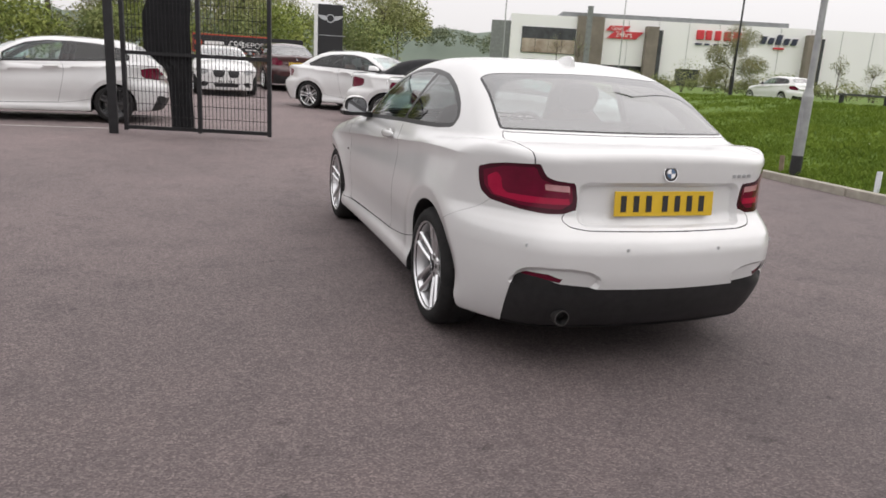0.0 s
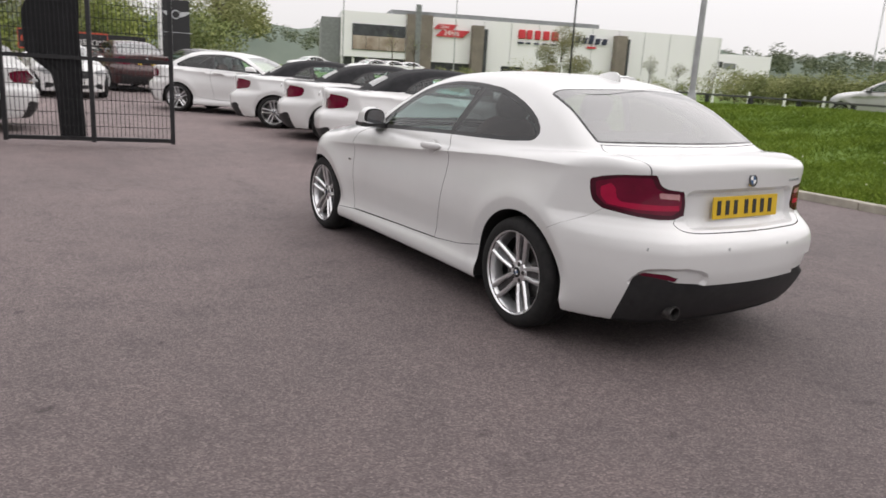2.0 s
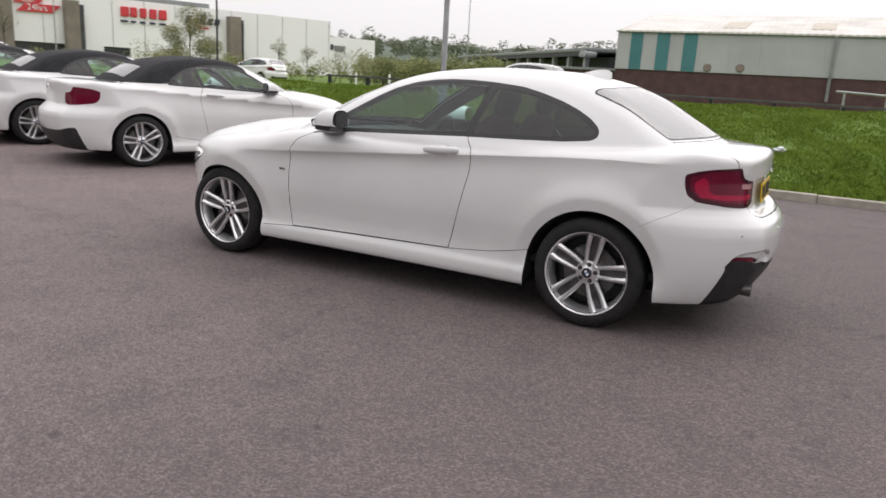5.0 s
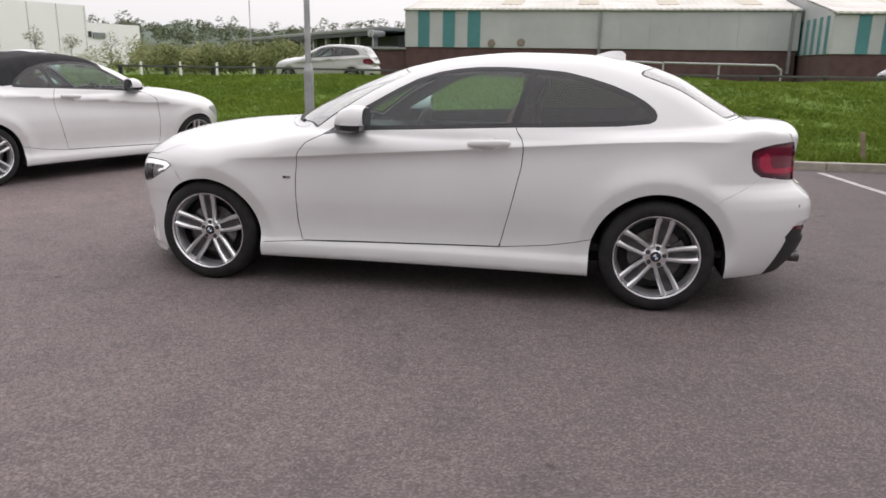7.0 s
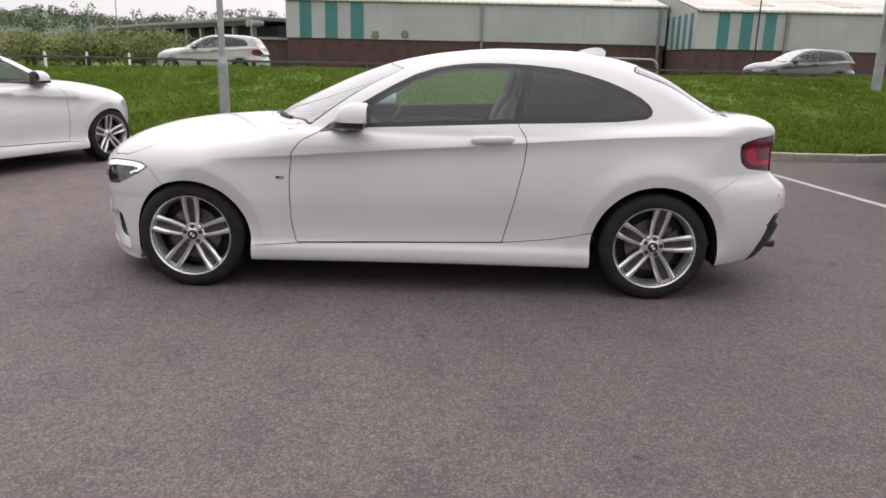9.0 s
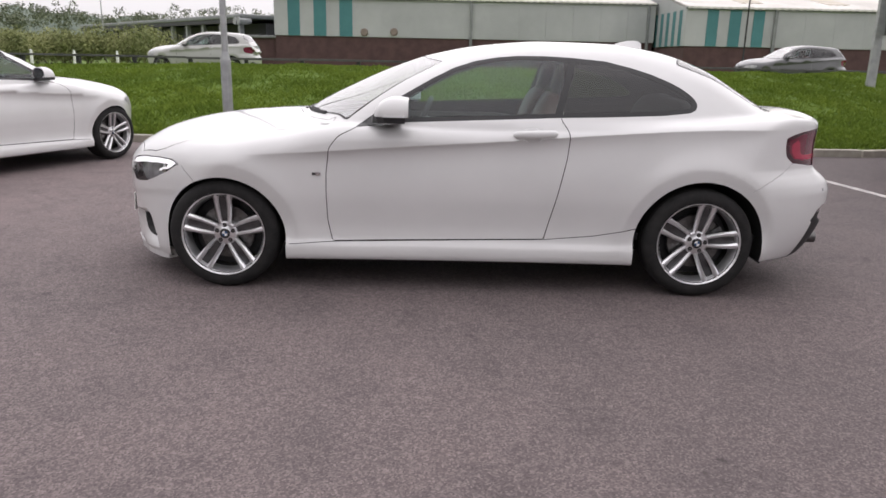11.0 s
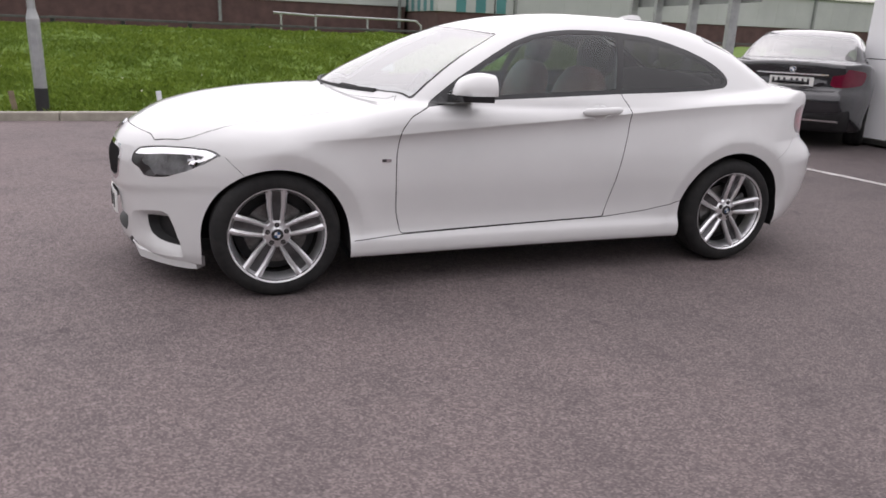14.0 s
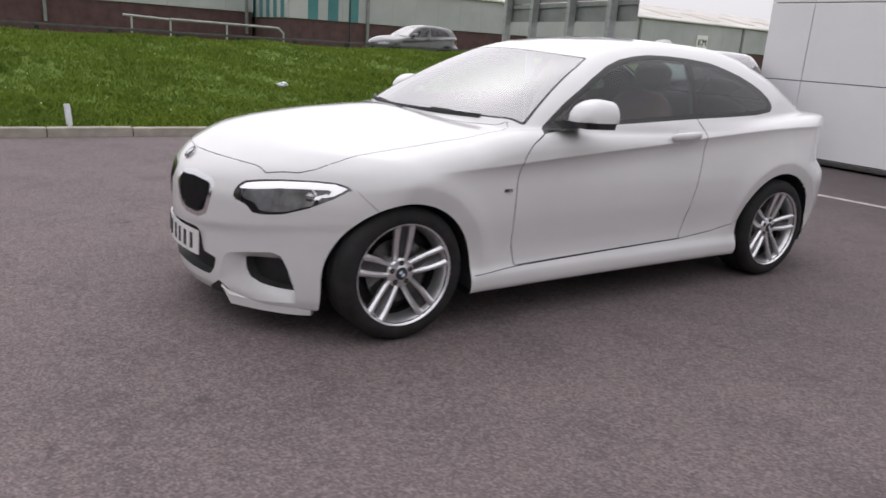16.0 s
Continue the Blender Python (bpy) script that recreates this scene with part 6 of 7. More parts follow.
def shed(x0, x1, y, eave, mid, stripes, label, depth=22.0, rise=3.2, vents=(), seams=()):
    """A long industrial shed whose front stands at y, with its ridge along x."""
    s = empty("industrial_shed", Matrix.Translation(((x0 + x1) / 2, y, 1.0)), label, "building")
    w = (x1 - x0) / 2
    e, m = eave - 1.0, mid - 1.0
    part("brick_plinth", box((-w + 0.05, -depth, -1.0), (w - 0.05, -0.05, m)), BRICK, s, "dark red brick lower wall")
    part("upper_wall", box((-w, -depth, m + 0.003), (w, 0, e)), SHED_WHITE, s)
    # profiled sheets stand proud of the wall
    n = int(2 * w / 2.0)
    for i in range(n):
        a = -w + 2 * w * i / n
        part("cladding_sheet", box((a + 0.004, 0.0, m + 0.02), (a + 2 * w / n - 0.004, 0.05, e - 0.03), bevel=0.005), SHED_WHITE, s)
    for lo, hi in stripes:
        part("stripe", box((lo - x0 - w, 0.05, m + 0.02), (hi - x0 - w, 0.075, e - 0.03)), SHED_TEAL, s, "teal cladding stripe")
    for k in range(int(depth / 0.75)):
        for sx in (-1, 1):
            part("end_sheet", box((sx * w - 0.03 if sx < 0 else w - 0.02, -k * 0.75 - 0.745, m + 0.02), (sx * w + 0.02 if sx < 0 else w + 0.03, -k * 0.75 - 0.005, e - 0.03)), SHED_TEAL if k % 2 else SHED_WHITE, s)
    part("gutter", box((-w - 0.1, 0.0, e - 0.02), (w + 0.1, 0.22, e + 0.12), bevel=0.03), GUTTER, s)
    run = depth / 2
    for side in (1, -1):
        y0, y1 = (0.25, -run) if side > 0 else (-depth - 0.25, -run)
        bm = bmesh.new()
        nx = int(2 * w / 0.5)
        ring = []
        for i in range(nx * 2 + 1):
            xx = -w + 2 * w * i / (nx * 2)
            off = 0.05 * (i % 2)
            ring.append([bm.verts.new((xx, y0, e + 0.12 + off)), bm.verts.new((xx, y1, e + rise + off)), bm.verts.new((xx, y1, e + rise + off - 0.12)), bm.verts.new((xx, y0, e + off))])
        for p, q in zip(ring, ring[1:]):
            for j in range(4):
                bm.faces.new((p[j], p[(j + 1) % 4], q[(j + 1) % 4], q[j]))
        part("roof_slope", bm, ROOFING, s, "corrugated pale weathered roof")
    for i in range(int(2 * w / 6)):
        xx = -w + 3 + i * 6
        t0, t1 = 0.20, 0.55
        bm = bmesh.new()
        q = []
        for u, dx in ((t0, -0.8), (t0, 0.8), (t1, 0.8), (t1, -0.8)):
            q.append((xx + dx, 0.25 - (run + 0.25) * u, e + 0.12 + (rise - 0.12) * u + 0.075))
        top = [bm.verts.new(v) for v in q]
        low = [bm.verts.new((v[0], v[1], v[2] - 0.08)) for v in q]
        bm.faces.new(top)
        bm.faces.new(low[::-1])
        for j in range(4):
            bm.faces.new((top[j], top[(j + 1) % 4], low[(j + 1) % 4], low[j]))
        part("skylight", bm, SKYLIGHT, s)
    for sx in (-1, 1):
        bm = bmesh.new()
        a = [bm.verts.new((sx * w, 0, e)), bm.verts.new((sx * w, -depth, e)), bm.verts.new((sx * w, -run, e + rise))]
        b = [bm.verts.new((sx * (w - 0.2), 0, e)), bm.verts.new((sx * (w - 0.2), -depth, e)), bm.verts.new((sx * (w - 0.2), -run, e + rise))]
        bm.faces.new(a)
        bm.faces.new(b[::-1])
        for j in range(3):
            bm.faces.new((a[j], a[(j + 1) % 3], b[(j + 1) % 3], b[j]))
        part("gable", bm, SHED_WHITE, s)
    for vx, vz in vents:
        part("round_vent", rod((vx - x0 - w, 0.05, vz - 1), (vx - x0 - w, 0.18, vz - 1), 0.30, 0.25, 20), VENT_TIN, s, "round louvred vent", smooth=True)
    for q in seams:
        part("downpipe", box((q - x0 - w - 0.10, 0.05, m - 1.6), (q - x0 - w + 0.10, 0.22, e)), GUTTER, s)
    return s


shed(-15.73, 13.4, -53.5, 5.46, 2.70, ((11.44, 12.36), (9.42, 10.38), (7.41, 8.41)), "long pale industrial shed with teal stripes and a brick base", rise=2.3, vents=((6.51, 3.05), (4.23, 3.12)), seams=(-1.68, -15.2))
shed(-84.0, -15.93, -46.5, 4.80, 2.38, ((-18.07, -17.32), (-19.6, -18.82), (-21.17, -20.42)), "long pale industrial shed with teal end stripes", rise=2.2, seams=(-21.9, -49.9, -65.0))
shed_sign = part("wall_sign", box((-59.5, -46.45, 2.45), (-57.9, -46.3, 3.75), bevel=0.03), PLATE_WHITE)
tagged(shed_sign, "small white name board with dark letters on the shed wall", "sign")

# low dark-roofed building between store and shed
low = empty("low_building", Matrix.Translation((31.0, -78.2, 0.5)) @ Matrix.Rotation(radians(-50), 4, "Z"), "long low grey building with a dark overhanging roof", "building")
part("wall", box((-24, -12, -0.5), (24, 0, 3.3)), PLINTH, low)
part("roof", box((-24.6, -13, 3.6), (24.6, 2.6, 3.95), bevel=0.1), GUTTER, low, "grey roof with a deep overhang")
part("fascia", box((-24.5, 2.3, 3.25), (24.5, 2.5, 3.6)), DARK_STEEL, low, "dark fascia below the roof")
for i in range(13):
    part("pillar", box((-23.6 + i * 3.9, 1.8, -0.5), (-23.2 + i * 3.9, 2.2, 3.3), bevel=0.03), POST_GREY, low)
    if i < 12:
        part("window", box((-22.9 + i * 3.9, 0.0, 0.9), (-20.1 + i * 3.9, 0.06, 2.5)), BLACK_TRIM, low)
for x, turn in ((-24.4, 0.5), (-23.7, 1.1)):
    part("roof_duct", loft([[(x + 0.30 * math.cos(a) * f, 1.6 + q, 3.4 + 0.30 * math.sin(a) * f) for a in (k * math.pi / 6 for k in range(12))] for q, f in ((0, 0.8), (0.4, 1.0), (1.1, 1.0))]), POST_GREY, low, "round grey duct at the roof's end", smooth=True)
brick = empty("brick_annex", Matrix.Translation((15.0, -54.3, 0.5)), "low dark brick annex beside the shed", "building")
part("wall", box((-1.55, -6, -1), (3.2, 0, 2.0)), BRICK, brick)
part("roof", box((-1.55, -6.2, 2.0), (3.4, 0.2, 2.2), bevel=0.03), GUTTER, brick)

# ---- supermarket ----
STORE_WHITE = mottled("white composite cladding", (0.86, 0.85, 0.86), (0.90, 0.89, 0.90), 0.12, 0.5)
STORE_BROWN = mottled("brown timber cladding", (0.17, 0.145, 0.12), (0.25, 0.215, 0.18), 0.6, 0.8)
STORE_RED = mottled("red sign plastic", (0.55, 0.03, 0.045), (0.65, 0.05, 0.06), 2, 0.5)
STORE_BLUE = mottled("dark sign plastic", (0.02, 0.025, 0.05), (0.04, 0.045, 0.08), 2, 0.5)
POSTER = mottled("brown food poster", (0.16, 0.10, 0.06), (0.55, 0.47, 0.40), 0.55, 0.6)
WINDOW_DARK = mottled("dark store glazing", (0.03, 0.032, 0.035), (0.07, 0.075, 0.08), 1.2, 0.25)
pa, pb = Vector((86.3, -38.6, 0.5)), Vector((66.2, -88.9, 0.5))
store = empty("supermarket", Matrix.Translation(pa) @ Matrix.Rotation(math.atan2(pb.y - pa.y, pb.x - pa.x), 4, "Z") @ Matrix.Diagonal((1, 1, 1.07, 1)), "large white clad supermarket with brown panels and red signs", "building")
# x runs along the front from its far corner, y into the building
LS = 53.5
part("front_block", box((-1.08, 0.0, 2.06), (7.5, 30, 7.41)), STORE_WHITE, store)
part("upper_wall", box((10.9, 0.6, 2.0), (LS, 34, 7.45)), STORE_WHITE, store)
part("lower_wall", box((18.6, 0.62, -1), (20.9, 33, 2.0)), STORE_WHITE, store)
part("lower_wall", box((24.1, 0.62, -1), (LS, 33, 2.0)), STORE_WHITE, store)
part("ground_floor", box((-0.6, 1.2, -1), (18.6, 33, 2.0)), WINDOW_DARK, store, "dark glazed ground floor")
part("entrance", box((20.9, 1.0, -1), (24.1, 33, 2.0)), WINDOW_DARK, store, "dark entrance opening")
part("roof_edge", box((5.6, 1.5, 7.45), (34.9, 33, 8.02)), GUTTER, store, "dark set-back roof edge")
part("corner_tower", box((-3.6, 1.0, -1), (-1.08, 20, 6.6)), GUTTER, store)
part("brown_panel", box((7.5, -0.35, -0.5), (10.95, 1.0, 7.52)), STORE_BROWN, store, "brown timber panel")
part("totem", box((8.3, -3.0, -0.5), (9.0, -2.6, 8.5), bevel=0.05), GUTTER, store)
for u in (-0.9, 0.6, 2.4):
    part("front_column", rod((u, 0.3, -1), (u, 0.3, 2.06), 0.16), PLATE_WHITE, store)
poster = part("poster_frame", box((0.4, -0.12, 2.9), (7.4, 0.0, 5.98)), WINDOW_DARK, store)
for i in range(4):
    part("poster_pane", box((0.48 + i * 1.74, -0.18, 2.98), (2.16 + i * 1.74, -0.12, 4.6)), POSTER, poster, "brown and cream picture panel")
    part("window_pane", box((0.48 + i * 1.74, -0.18, 4.68), (2.16 + i * 1.74, -0.12, 5.9)), WINDOW_DARK, poster)
for u in (16.4, 36.9):
    part("pier", box((u, -0.9, -0.5), (u + 1.5, 0.6, 6.7)), STORE_BROWN, store, "brown projecting pier")
    part("pier_glazing", box((u + 1.6, -0.3, -0.5), (u + 2.15, 0.6, 6.35)), WINDOW_DARK, store)
for i in range(11):
    part("panel_joint", box((14.2 + i * 3.9, 0.54, 2.0), (14.24 + i * 3.9, 0.6, 7.4)), POST_GREY, store)


def flag(u0, z0, w, h, slant, text, size):
    bm = bmesh.new()
    q = ((u0, z0), (u0 + w, z0), (u0 + w + slant, z0 + h), (u0 + slant, z0 + h))
    a = [bm.verts.new((x, 0.35, z)) for x, z in q]
    b = [bm.verts.new((x, 0.55, z)) for x, z in q]
    bm.faces.new(a)
    bm.faces.new(b[::-1])
    for j in range(4):
        bm.faces.new((a[j], a[(j + 1) % 4], b[(j + 1) % 4], b[j]))
    f = part("red_flag", bm, STORE_RED, store, "red slanted opening-hours sign")
    lettering(text, f, Matrix.Translation((u0 + slant * 0.5 + w * 0.16, 0.33, z0 + h * 0.22)) @ Matrix.Rotation(math.pi / 2, 4, "X"), size, PLATE_WHITE)


def lettering(text, parent, m, size, mat):
    c = bpy.data.curves.new("lettering", "FONT")
    c.body, c.size, c.extrude = text, size, 0.01
    c.materials.append(mat)
    ob = new("lettering", c)
    ob.parent = parent
    ob.matrix_local = m
    return ob


flag(11.25, 6.02, 2.6, 0.62, 0.6, "Open", 0.62)
flag(11.5, 5.15, 3.75, 0.85, 0.95, "24hrs", 0.95)
for i, w in enumerate((1.2, 1.0, 1.0, 1.1, 1.2)):
    u = 23.0 + i * 1.18
    part("red_sign_block", box((u, 0.3, 5.55), (u + w - 0.22, 0.6, 6.66), bevel=0.09), STORE_RED, store, "red raised sign shape")
    part("sign_dash", box((u, 0.3, 4.92), (u + w - 0.4, 0.55, 5.14)), STORE_BLUE, store)
for i in range(5):
    u = 31.2 + i * 0.98
    hi, lo = (6.35, 6.2, 6.6, 6.2, 6.2)[i], 5.45
    bm = bmesh.new()
    q = ((u, lo), (u + 0.62, lo), (u + 0.62 + 0.2, hi), (u + 0.2, hi))
    a, b = [bm.verts.new((x, 0.3, z)) for x, z in q], [bm.verts.new((x, 0.6, z)) for x, z in q]
    bm.faces.new(a)
    bm.faces.new(b[::-1])
    for k in range(4):
        bm.faces.new((a[k], a[(k + 1) % 4], b[(k + 1) % 4], b[k]))
    part("dark_sign_block", bm, STORE_BLUE, store, "dark slanted raised sign shape")
part("sign_dash", box((33.0, 0.3, 4.9), (34.3, 0.55, 5.12)), STORE_RED, store)
wing = empty("store_annex", Matrix.Translation((pa + (pb - pa).normalized() * 53.6)) @ Matrix.Rotation(math.atan2(pb.y - pa.y, pb.x - pa.x), 4, "Z"), "lower white building beside the store", "building")
part("wall", box((0, 3, -1), (9.8, 20, 5.9)), STORE_WHITE, wing)
part("window", box((0.1, 2.9, 3.9), (1.9, 3.05, 4.75)), WINDOW_DARK, wing)
part("loading_bay", box((2.1, 2.8, 3.8), (4.0, 3.05, 4.6)), GUTTER, wing)
lettering("KM", shed_sign, Matrix.Translation((-58.05, -46.28, 2.78)) @ Matrix.Rotation(math.pi, 4, "Z") @ Matrix.Rotation(math.pi / 2, 4, "X"), 0.92, INK)

# ---- dealer signs ----
pylon = empty("pylon_sign", Matrix.Translation((24.5, -3.1, lift(24.5))) @ Matrix.Rotation(radians(80), 4, "Z"), "tall black dealer pylon sign with a silver winged emblem", "sign")
part("panel", box((-0.48, -0.1, 0.1), (0.48, 0.1, 3.14), bevel=0.02), BLACK_TRIM, pylon)
part("side_strip", box((0.483, -0.1, 0.1), (0.62, 0.1, 3.14)), PLATE_WHITE, pylon)
for side in (1, -1):
    part("emblem_wing", loft([[(side * x, 0.11, z - h), (side * x, 0.11, z + h), (side * x, 0.13, z + h), (side * x, 0.13, z - h)] for x, z, h in ((0.16, 2.62, 0.09), (0.34, 2.66, 0.07), (0.48, 2.72, 0.02))]), SILVER_PAINT, pylon)
part("emblem_ring", rod((0, 0.10, 2.62), (0, 0.135, 2.62), 0.16, sides=24), SILVER_PAINT, pylon)
part("emblem_disc", rod((0, 0.13, 2.62), (0, 0.14, 2.62), 0.125, sides=24), BLACK_TRIM, pylon)
part("writing_bar", box((-0.42, 0.1, 1.10), (0.3, 0.108, 1.18)), PLATE_WHITE, pylon)
part("divider", box((-0.56, 0.1, 1.98), (0.56, 0.106, 2.00)), SILVER_PAINT, pylon)
BANNER = mottled("black banner", (0.012, 0.012, 0.013), (0.02, 0.02, 0.022), 2, 0.7)
BANNER_RED = mottled("orange-red banner edge", (0.42, 0.06, 0.03), (0.5, 0.08, 0.04), 3, 0.7)
banner = empty("banner", Matrix.Translation((24.4, 0.46, lift(24.4))) @ Matrix.Rotation(radians(-90), 4, "Z"), "black advertising banner with an orange-red border on posts", "banner")
part("panel", box((-1.50, -0.03, 1.16), (1.20, 0.03, 1.72)), BANNER, banner)
for lo, hi in (((-1.54, 1.11), (1.24, 1.16)), ((-1.54, 1.72), (1.24, 1.77)), ((-1.54, 1.16), (-1.50, 1.72)), ((1.20, 1.16), (1.24, 1.72))):
    part("border", box((lo[0], -0.035, lo[1]), (hi[0], 0.035, hi[1])), BANNER_RED, banner)
for x in (-1.3, 1.0):
    part("leg", box((x - 0.04, 0.03, -0.05), (x + 0.04, 0.1, 1.14)), DARK_STEEL, banner)
part("logo_disc", rod((-1.32, -0.04, 1.44), (-1.32, -0.03, 1.44), 0.14, sides=20), BANNER_RED, banner)
part("writing_bar", box((-1.10, -0.04, 1.38), (-0.42, -0.03, 1.51)), PLATE_WHITE, banner)
lettering("£99", banner, Matrix.Translation((-0.30, -0.045, 1.28)) @ Matrix.Rotation(math.pi / 2, 4, "X"), 0.40, PLATE_WHITE)
lettering("DEPOSIT", banner, Matrix.Translation((0.20, -0.045, 1.34)) @ Matrix.Rotation(math.pi / 2, 4, "X"), 0.27, PLATE_WHITE)
part("writing_bar", box((0.35, -0.04, 1.24), (1.05, -0.03, 1.28)), PLATE_WHITE, banner)
hoarding = empty("hoarding", Matrix.Translation((25.0, -1.5, lift(25))) @ Matrix.Rotation(radians(-90), 4, "Z"), "plain black hoarding panel behind the parked cars", "hoarding")
part("panel", box((-0.72, -0.03, 0.9), (0.62, 0.03, 1.74), bevel=0.01), BANNER, hoarding)
for x in (-0.6, 0.5):
    part("leg", box((x - 0.04, 0.03, -0.05), (x + 0.04, 0.1, 1.0)), DARK_STEEL, hoarding)

# ---- trees, hedges, distance ----
BARK = mottled("grey brown bark", (0.05, 0.04, 0.032), (0.11, 0.09, 0.07), 4, 0.95, 0.5, 20, 0.02)


HEDGE = grass_material("hedge leaves", (0.16, 0.18, 0.085), (0.24, 0.26, 0.125), (0.33, 0.345, 0.18))
SPRING = grass_material("spring leaves", (0.15, 0.19, 0.05), (0.24, 0.29, 0.08), (0.34, 0.38, 0.13))
OLIVE = grass_material("olive willow leaves", (0.22, 0.23, 0.11), (0.32, 0.33, 0.17), (0.42, 0.42, 0.25))
WILLOW = grass_material("brownish willow leaves", (0.17, 0.16, 0.095), (0.25, 0.24, 0.145), (0.33, 0.32, 0.20))
DEEP = grass_material("dark leaves", (0.12, 0.15, 0.06), (0.19, 0.225, 0.09), (0.27, 0.30, 0.14))


def leaves(centres, radii, count, size, seed, mat):
    r = np.random.default_rng(seed)
    which = r.choice(len(centres), count, p=np.array([q ** 2 for q in radii]) / sum(q ** 2 for q in radii))
    d = r.normal(size=(count, 3))
    d /= np.linalg.norm(d, axis=1)[:, None]
    p = np.array(centres)[which] + d * (np.array(radii)[which] * r.uniform(0.35, 1.0, count) ** 0.6)[:, None] * np.array((1, 1, 0.85))
    a = r.normal(size=(count, 3))
    a /= np.linalg.norm(a, axis=1)[:, None]
    b = np.cross(a, d)
    b /= np.maximum(np.linalg.norm(b, axis=1), 1e-6)[:, None]
    s = size * r.uniform(0.6, 1.4, count)[:, None]
    v = np.stack((p - a * s, p + b * s * 0.5, p + a * s, p - b * s * 0.5), 1).reshape(-1, 3)
    return faces_mesh("crown", v, 4, mat)


def tree(x, y, z, height, spread, mat, label, seed, count=2600, bare=0.28, size=0.16, lowest=0.3):
    r = random.Random(seed)
    t = empty("tree", Matrix.Translation((x, y, z)), label, "tree")
    bm = bmesh.new()
    th = height * bare
    add_rod(bm, (0, 0, -0.2), (0.1, 0, th), 0.016 * height, 0.011 * height, 9)
    add_rod(bm, (0.1, 0, th), (0.0, 0.1, height * 0.85), 0.011 * height, 0.003 * height, 7)
    centres, radii = [(0, 0, height * 0.82)], [spread * 0.45]
    limbs = []
    for i in range(14):
        a, u = r.uniform(0, 6.28), r.uniform(lowest, 0.95)
        h0 = th + (height * 0.75 - th) * u
        reach = spread * (1 - 0.55 * u) * r.uniform(0.55, 1.0)
        end = (reach * math.cos(a), reach * math.sin(a), min(height * 0.93, h0 + reach * 0.55))
        limbs.append(((0.05, 0.03, h0 * 0.85), end))
        centres.append(end)
        radii.append(spread * r.uniform(0.26, 0.44))
    part("trunk", bm, BARK, t, smooth=True)
    for a, b in limbs:
        part("limb", rod(a, b, 0.005 * height, 0.0015 * height, 6), BARK, t, smooth=True)
    crown = new("crown", leaves(centres, radii, count, size, seed, mat))
    crown.parent = t
    return t


def bush(x, y, z, w, h, mat, label, seed, count=900, size=0.12):
    r = random.Random(seed)
    centres = [(r.uniform(-w, w), r.uniform(-w, w) * 0.5, h * r.uniform(0.35, 0.8)) for _ in range(9)]
    me = leaves(centres, [h * r.uniform(0.3, 0.5) for _ in centres], count, size, seed, mat)
    b = empty("bush", Matrix.Translation((x, y, z)), label, "bush")
    crown = new("foliage", me)
    crown.parent = b
    for i in range(3):
        part("stem", rod((0, 0, -0.1), centres[i], 0.03, 0.012, 6), BARK, b)
    return b


r = random.Random(11)
for i in range(17):
    y = -0.8 + i * 3.1
    tall = 9.5 + 0.35 * i + r.uniform(-1, 2)
    tree(37 + r.uniform(-1.5, 4), y, lift(36), tall, r.uniform(3.6, 4.6), (OLIVE, SPRING, OLIVE, SPRING)[i % 4], "leafy spring tree in the belt behind the car rows", 40 + i, 30000 if i < 6 else 5000, 0.05, 0.066 if i < 6 else 0.15, -0.05)
for i in range(14):
    bush(34.5 + r.uniform(-1, 1), -6 + i * 3.0, lift(34), 2.2, r.uniform(2.4, 3.6), (DEEP, SPRING)[i % 2], "dense undergrowth below the tree belt", 160 + i, 6000 if i < 8 else 1500, 0.075 if i < 8 else 0.16)
tree(40.0, -9.0, lift(36), 6.4, 3.2, OLIVE, "pale green willow with thin drooping twigs", 5, 7000, 0.2, 0.075)
tree(43.0, -10.8, lift(36), 5.0, 2.4, OLIVE, "pale green willow beside the car park", 6, 2400, 0.2, 0.12)
tree(37.7, -33.2, 0.4, 4.9, 2.25, WILLOW, "broad bushy olive tree in front of the store", 7, 15000, 0.08, 0.045, -0.15)
for dx, dy in ((-0.8, -1.6), (1.9, 2.6), (0.6, 0.8)):
    bush(37.7 + dx, -33.2 + dy, 0.4, 0.8, 2.3, OLIVE, "thin olive shrub beside the bushy tree", int(400 + dx * 10), 700, 0.055)
tree(57.0, -29.5, 1.0, 4.2, 1.3, OLIVE, "thin young tree in front of the store", 8, 120, 0.3, 0.05)
tree(52.0, -29.0, 1.0, 4.2, 1.2, OLIVE, "thin young tree in front of the store", 9, 120, 0.3, 0.05)
for i in range(16):
    x = 18.6 + (i % 8) * 1.25 + r.uniform(-0.4, 0.4)
    y = -39.5 - 3.2 * (i // 8) + r.uniform(-0.8, 0.8)
    bush(x, y, 0.4, 0.95, r.uniform(1.7, 2.35), (HEDGE, OLIVE, HEDGE)[i % 3], "dense roadside bush of mixed green leaves", 70 + i, 2600, 0.07)
for i in range(10):
    bush(15.2 + i * 0.5, -41 + r.uniform(-1, 1), 0.4, 0.7, r.uniform(0.9, 1.7), (OLIVE, DEEP)[i % 2], "low thin roadside shrub", 140 + i, 500, 0.06)
for i in range(22):
    x = 58 - i * 1.45
    y = -36 - 0.45 * i + r.uniform(-0.8, 0.8)
    bush(x, y, 0.4, 1.0, r.uniform(0.8, 1.4) + (0.7 if i % 5 == 2 else 0), (HEDGE, OLIVE)[i % 2], "low roadside shrub with thin spring leaves", 120 + i, 650, 0.07)
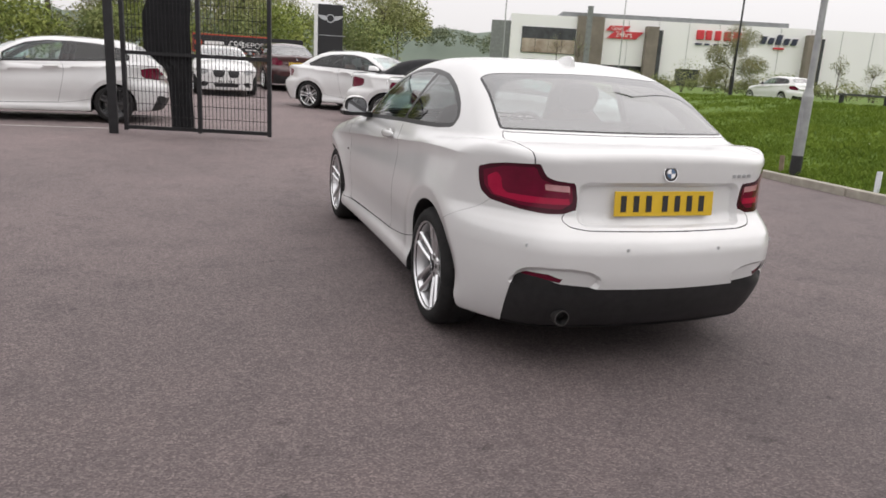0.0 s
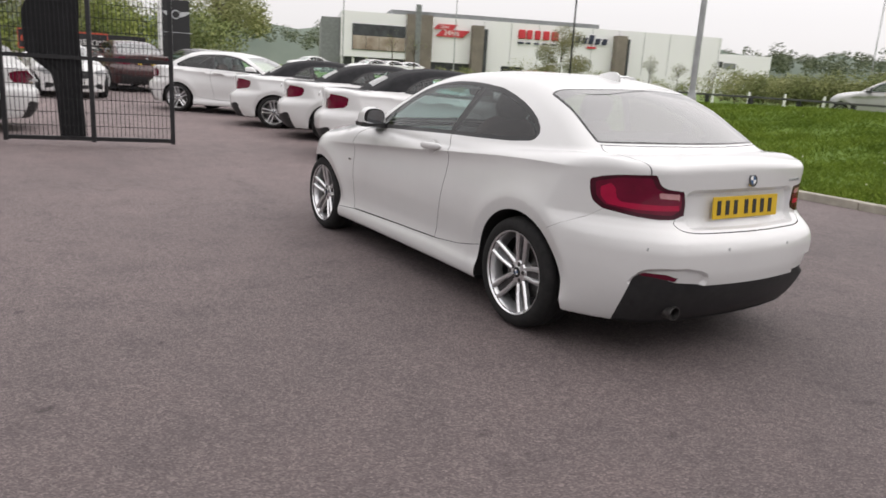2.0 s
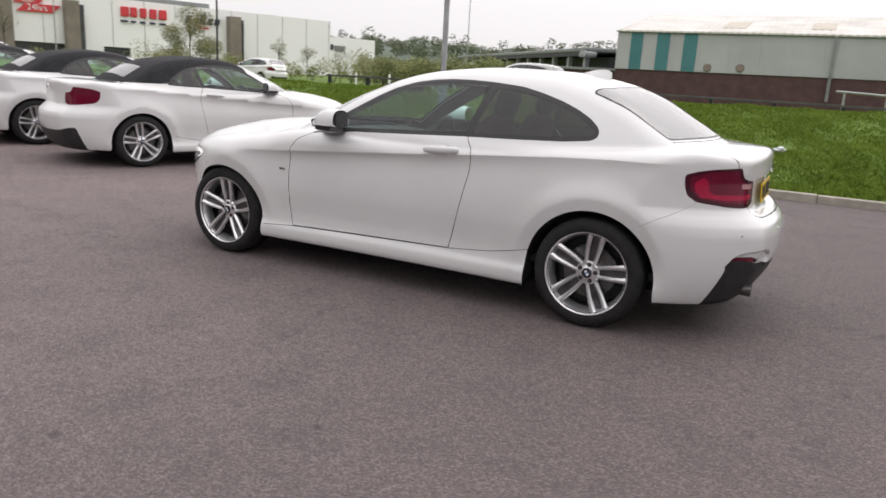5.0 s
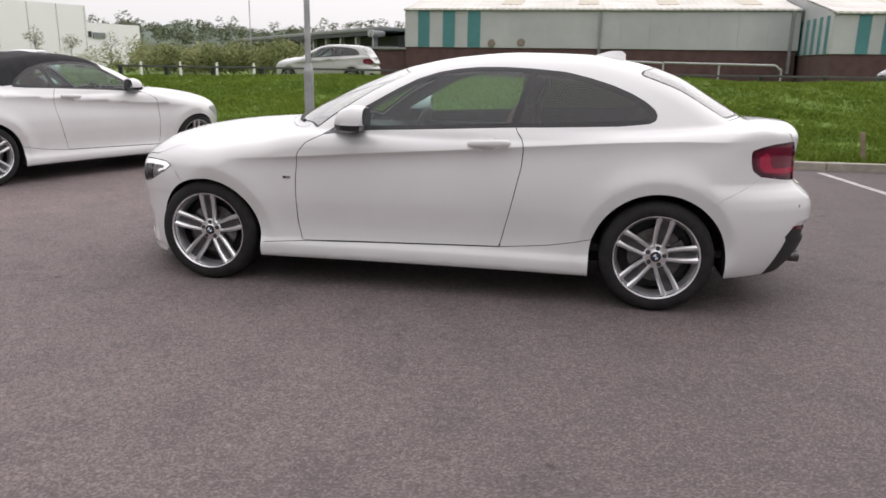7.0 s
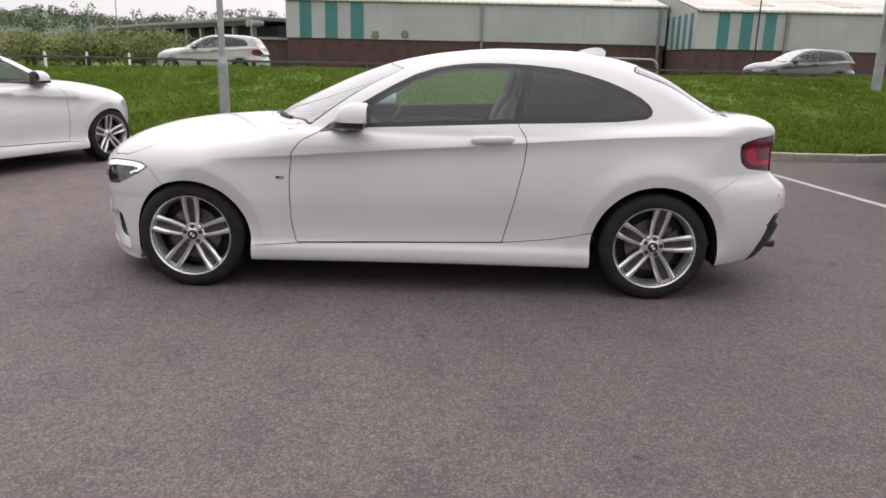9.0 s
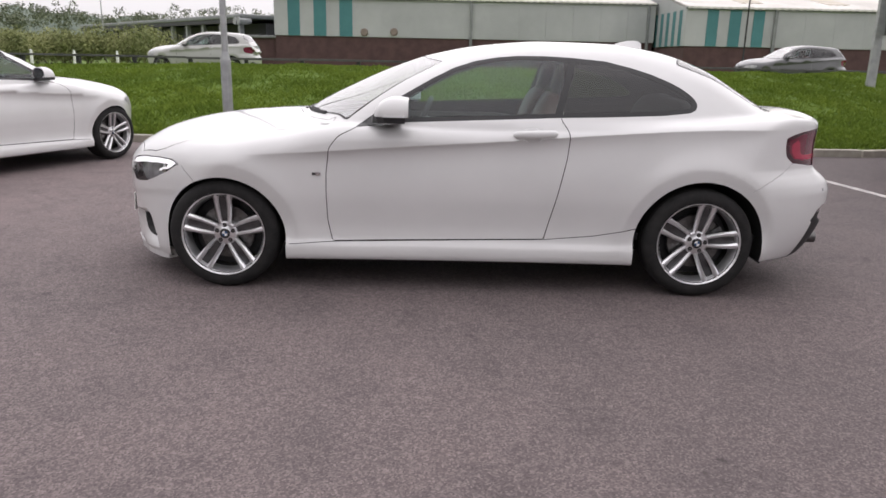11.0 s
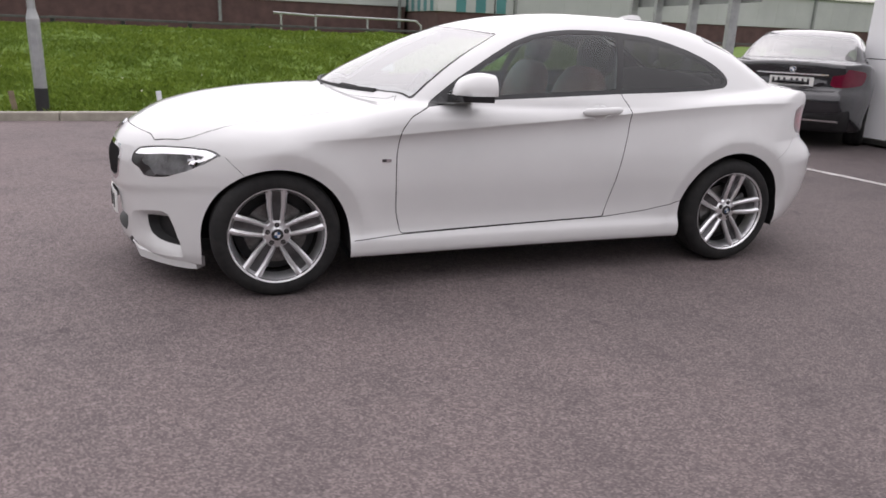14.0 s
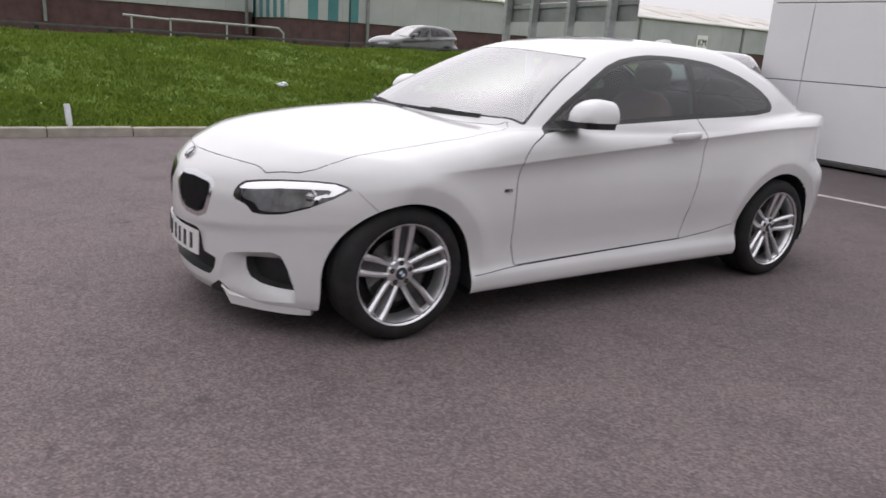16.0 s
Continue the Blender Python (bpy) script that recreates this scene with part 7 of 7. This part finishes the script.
for i, (x, y, h) in enumerate(((39.0, -44.0, 3.6), (36.5, -44.6, 3.0), (34.2, -46.0, 3.3), (31.5, -45.5, 2.6), (44.0, -38.0, 2.6))):
    tree(x, y, 0.4, h, 1.0, WILLOW, "thin young roadside tree with sparse leaves", 300 + i, 700, 0.12, 0.045, 0.0)

for x, y, turn in ((58, -27.5, 100), (60, -30.5, 95), (62, -33.5, 92), (64, -24.0, 100)):
    tagged(copy_thing(far_white, Matrix.Translation((x, y, 0.75)) @ Matrix.Rotation(radians(turn), 4, "Z")), "white car parked before the supermarket", group="cars in the store car park")

# distance haze is mixed into both hill colours
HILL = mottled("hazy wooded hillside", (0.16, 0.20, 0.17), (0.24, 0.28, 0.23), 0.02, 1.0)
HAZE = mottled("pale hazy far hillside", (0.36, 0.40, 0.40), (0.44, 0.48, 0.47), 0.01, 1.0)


def ridge(name, dist, a0, a1, base, high, seed, mat, label):
    rr = random.Random(seed)
    ph = [rr.uniform(0, 6.28) for _ in range(6)]
    bm = bmesh.new()
    ring = []
    n = 260
    for i in range(n + 1):
        a = radians(a0 + (a1 - a0) * i / n)
        u = i / n * 20
        h = high * (0.62 + 0.07 * math.sin(u * 0.5 + ph[0]) + 0.05 * math.sin(u * 1.3 + ph[1]) + 0.035 * math.sin(u * 7 + ph[2]) + 0.03 * math.sin(u * 17 + ph[3])) + rr.uniform(0, high * 0.05)
        ring.append([bm.verts.new((d * math.cos(a), d * math.sin(a), z)) for d, z in ((dist, base), (dist + 30, h), (dist + 200, h * 0.8), (dist + 230, base))])
    for p, q in zip(ring, ring[1:]):
        for j in range(3):
            bm.faces.new((p[j], p[j + 1], q[j + 1], q[j]))
    return tagged(part(name, bm, mat, smooth=True), label, "hillside", kind="structure")


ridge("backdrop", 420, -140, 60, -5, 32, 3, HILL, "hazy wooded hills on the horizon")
# leaf tones greyed, so the haze sits in the colour
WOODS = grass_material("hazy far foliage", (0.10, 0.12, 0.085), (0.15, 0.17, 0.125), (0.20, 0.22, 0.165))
spots, sizes = [], []
for i in range(520):
    a, d = radians(r.uniform(-78, -8)), r.uniform(395, 440)
    spots.append((d * math.cos(a), d * math.sin(a), 11 + 0.17 * (d - 395) + r.uniform(0, 3) + (r.uniform(2, 6) if i % 9 == 0 else 0)))
    sizes.append(r.uniform(1.8, 4.6))
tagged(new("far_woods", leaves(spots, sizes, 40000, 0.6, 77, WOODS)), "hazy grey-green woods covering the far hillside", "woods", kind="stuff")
ridge("backdrop", 900, -150, 80, -5, 36, 9, HAZE, "pale distant hills with haze in their colour")
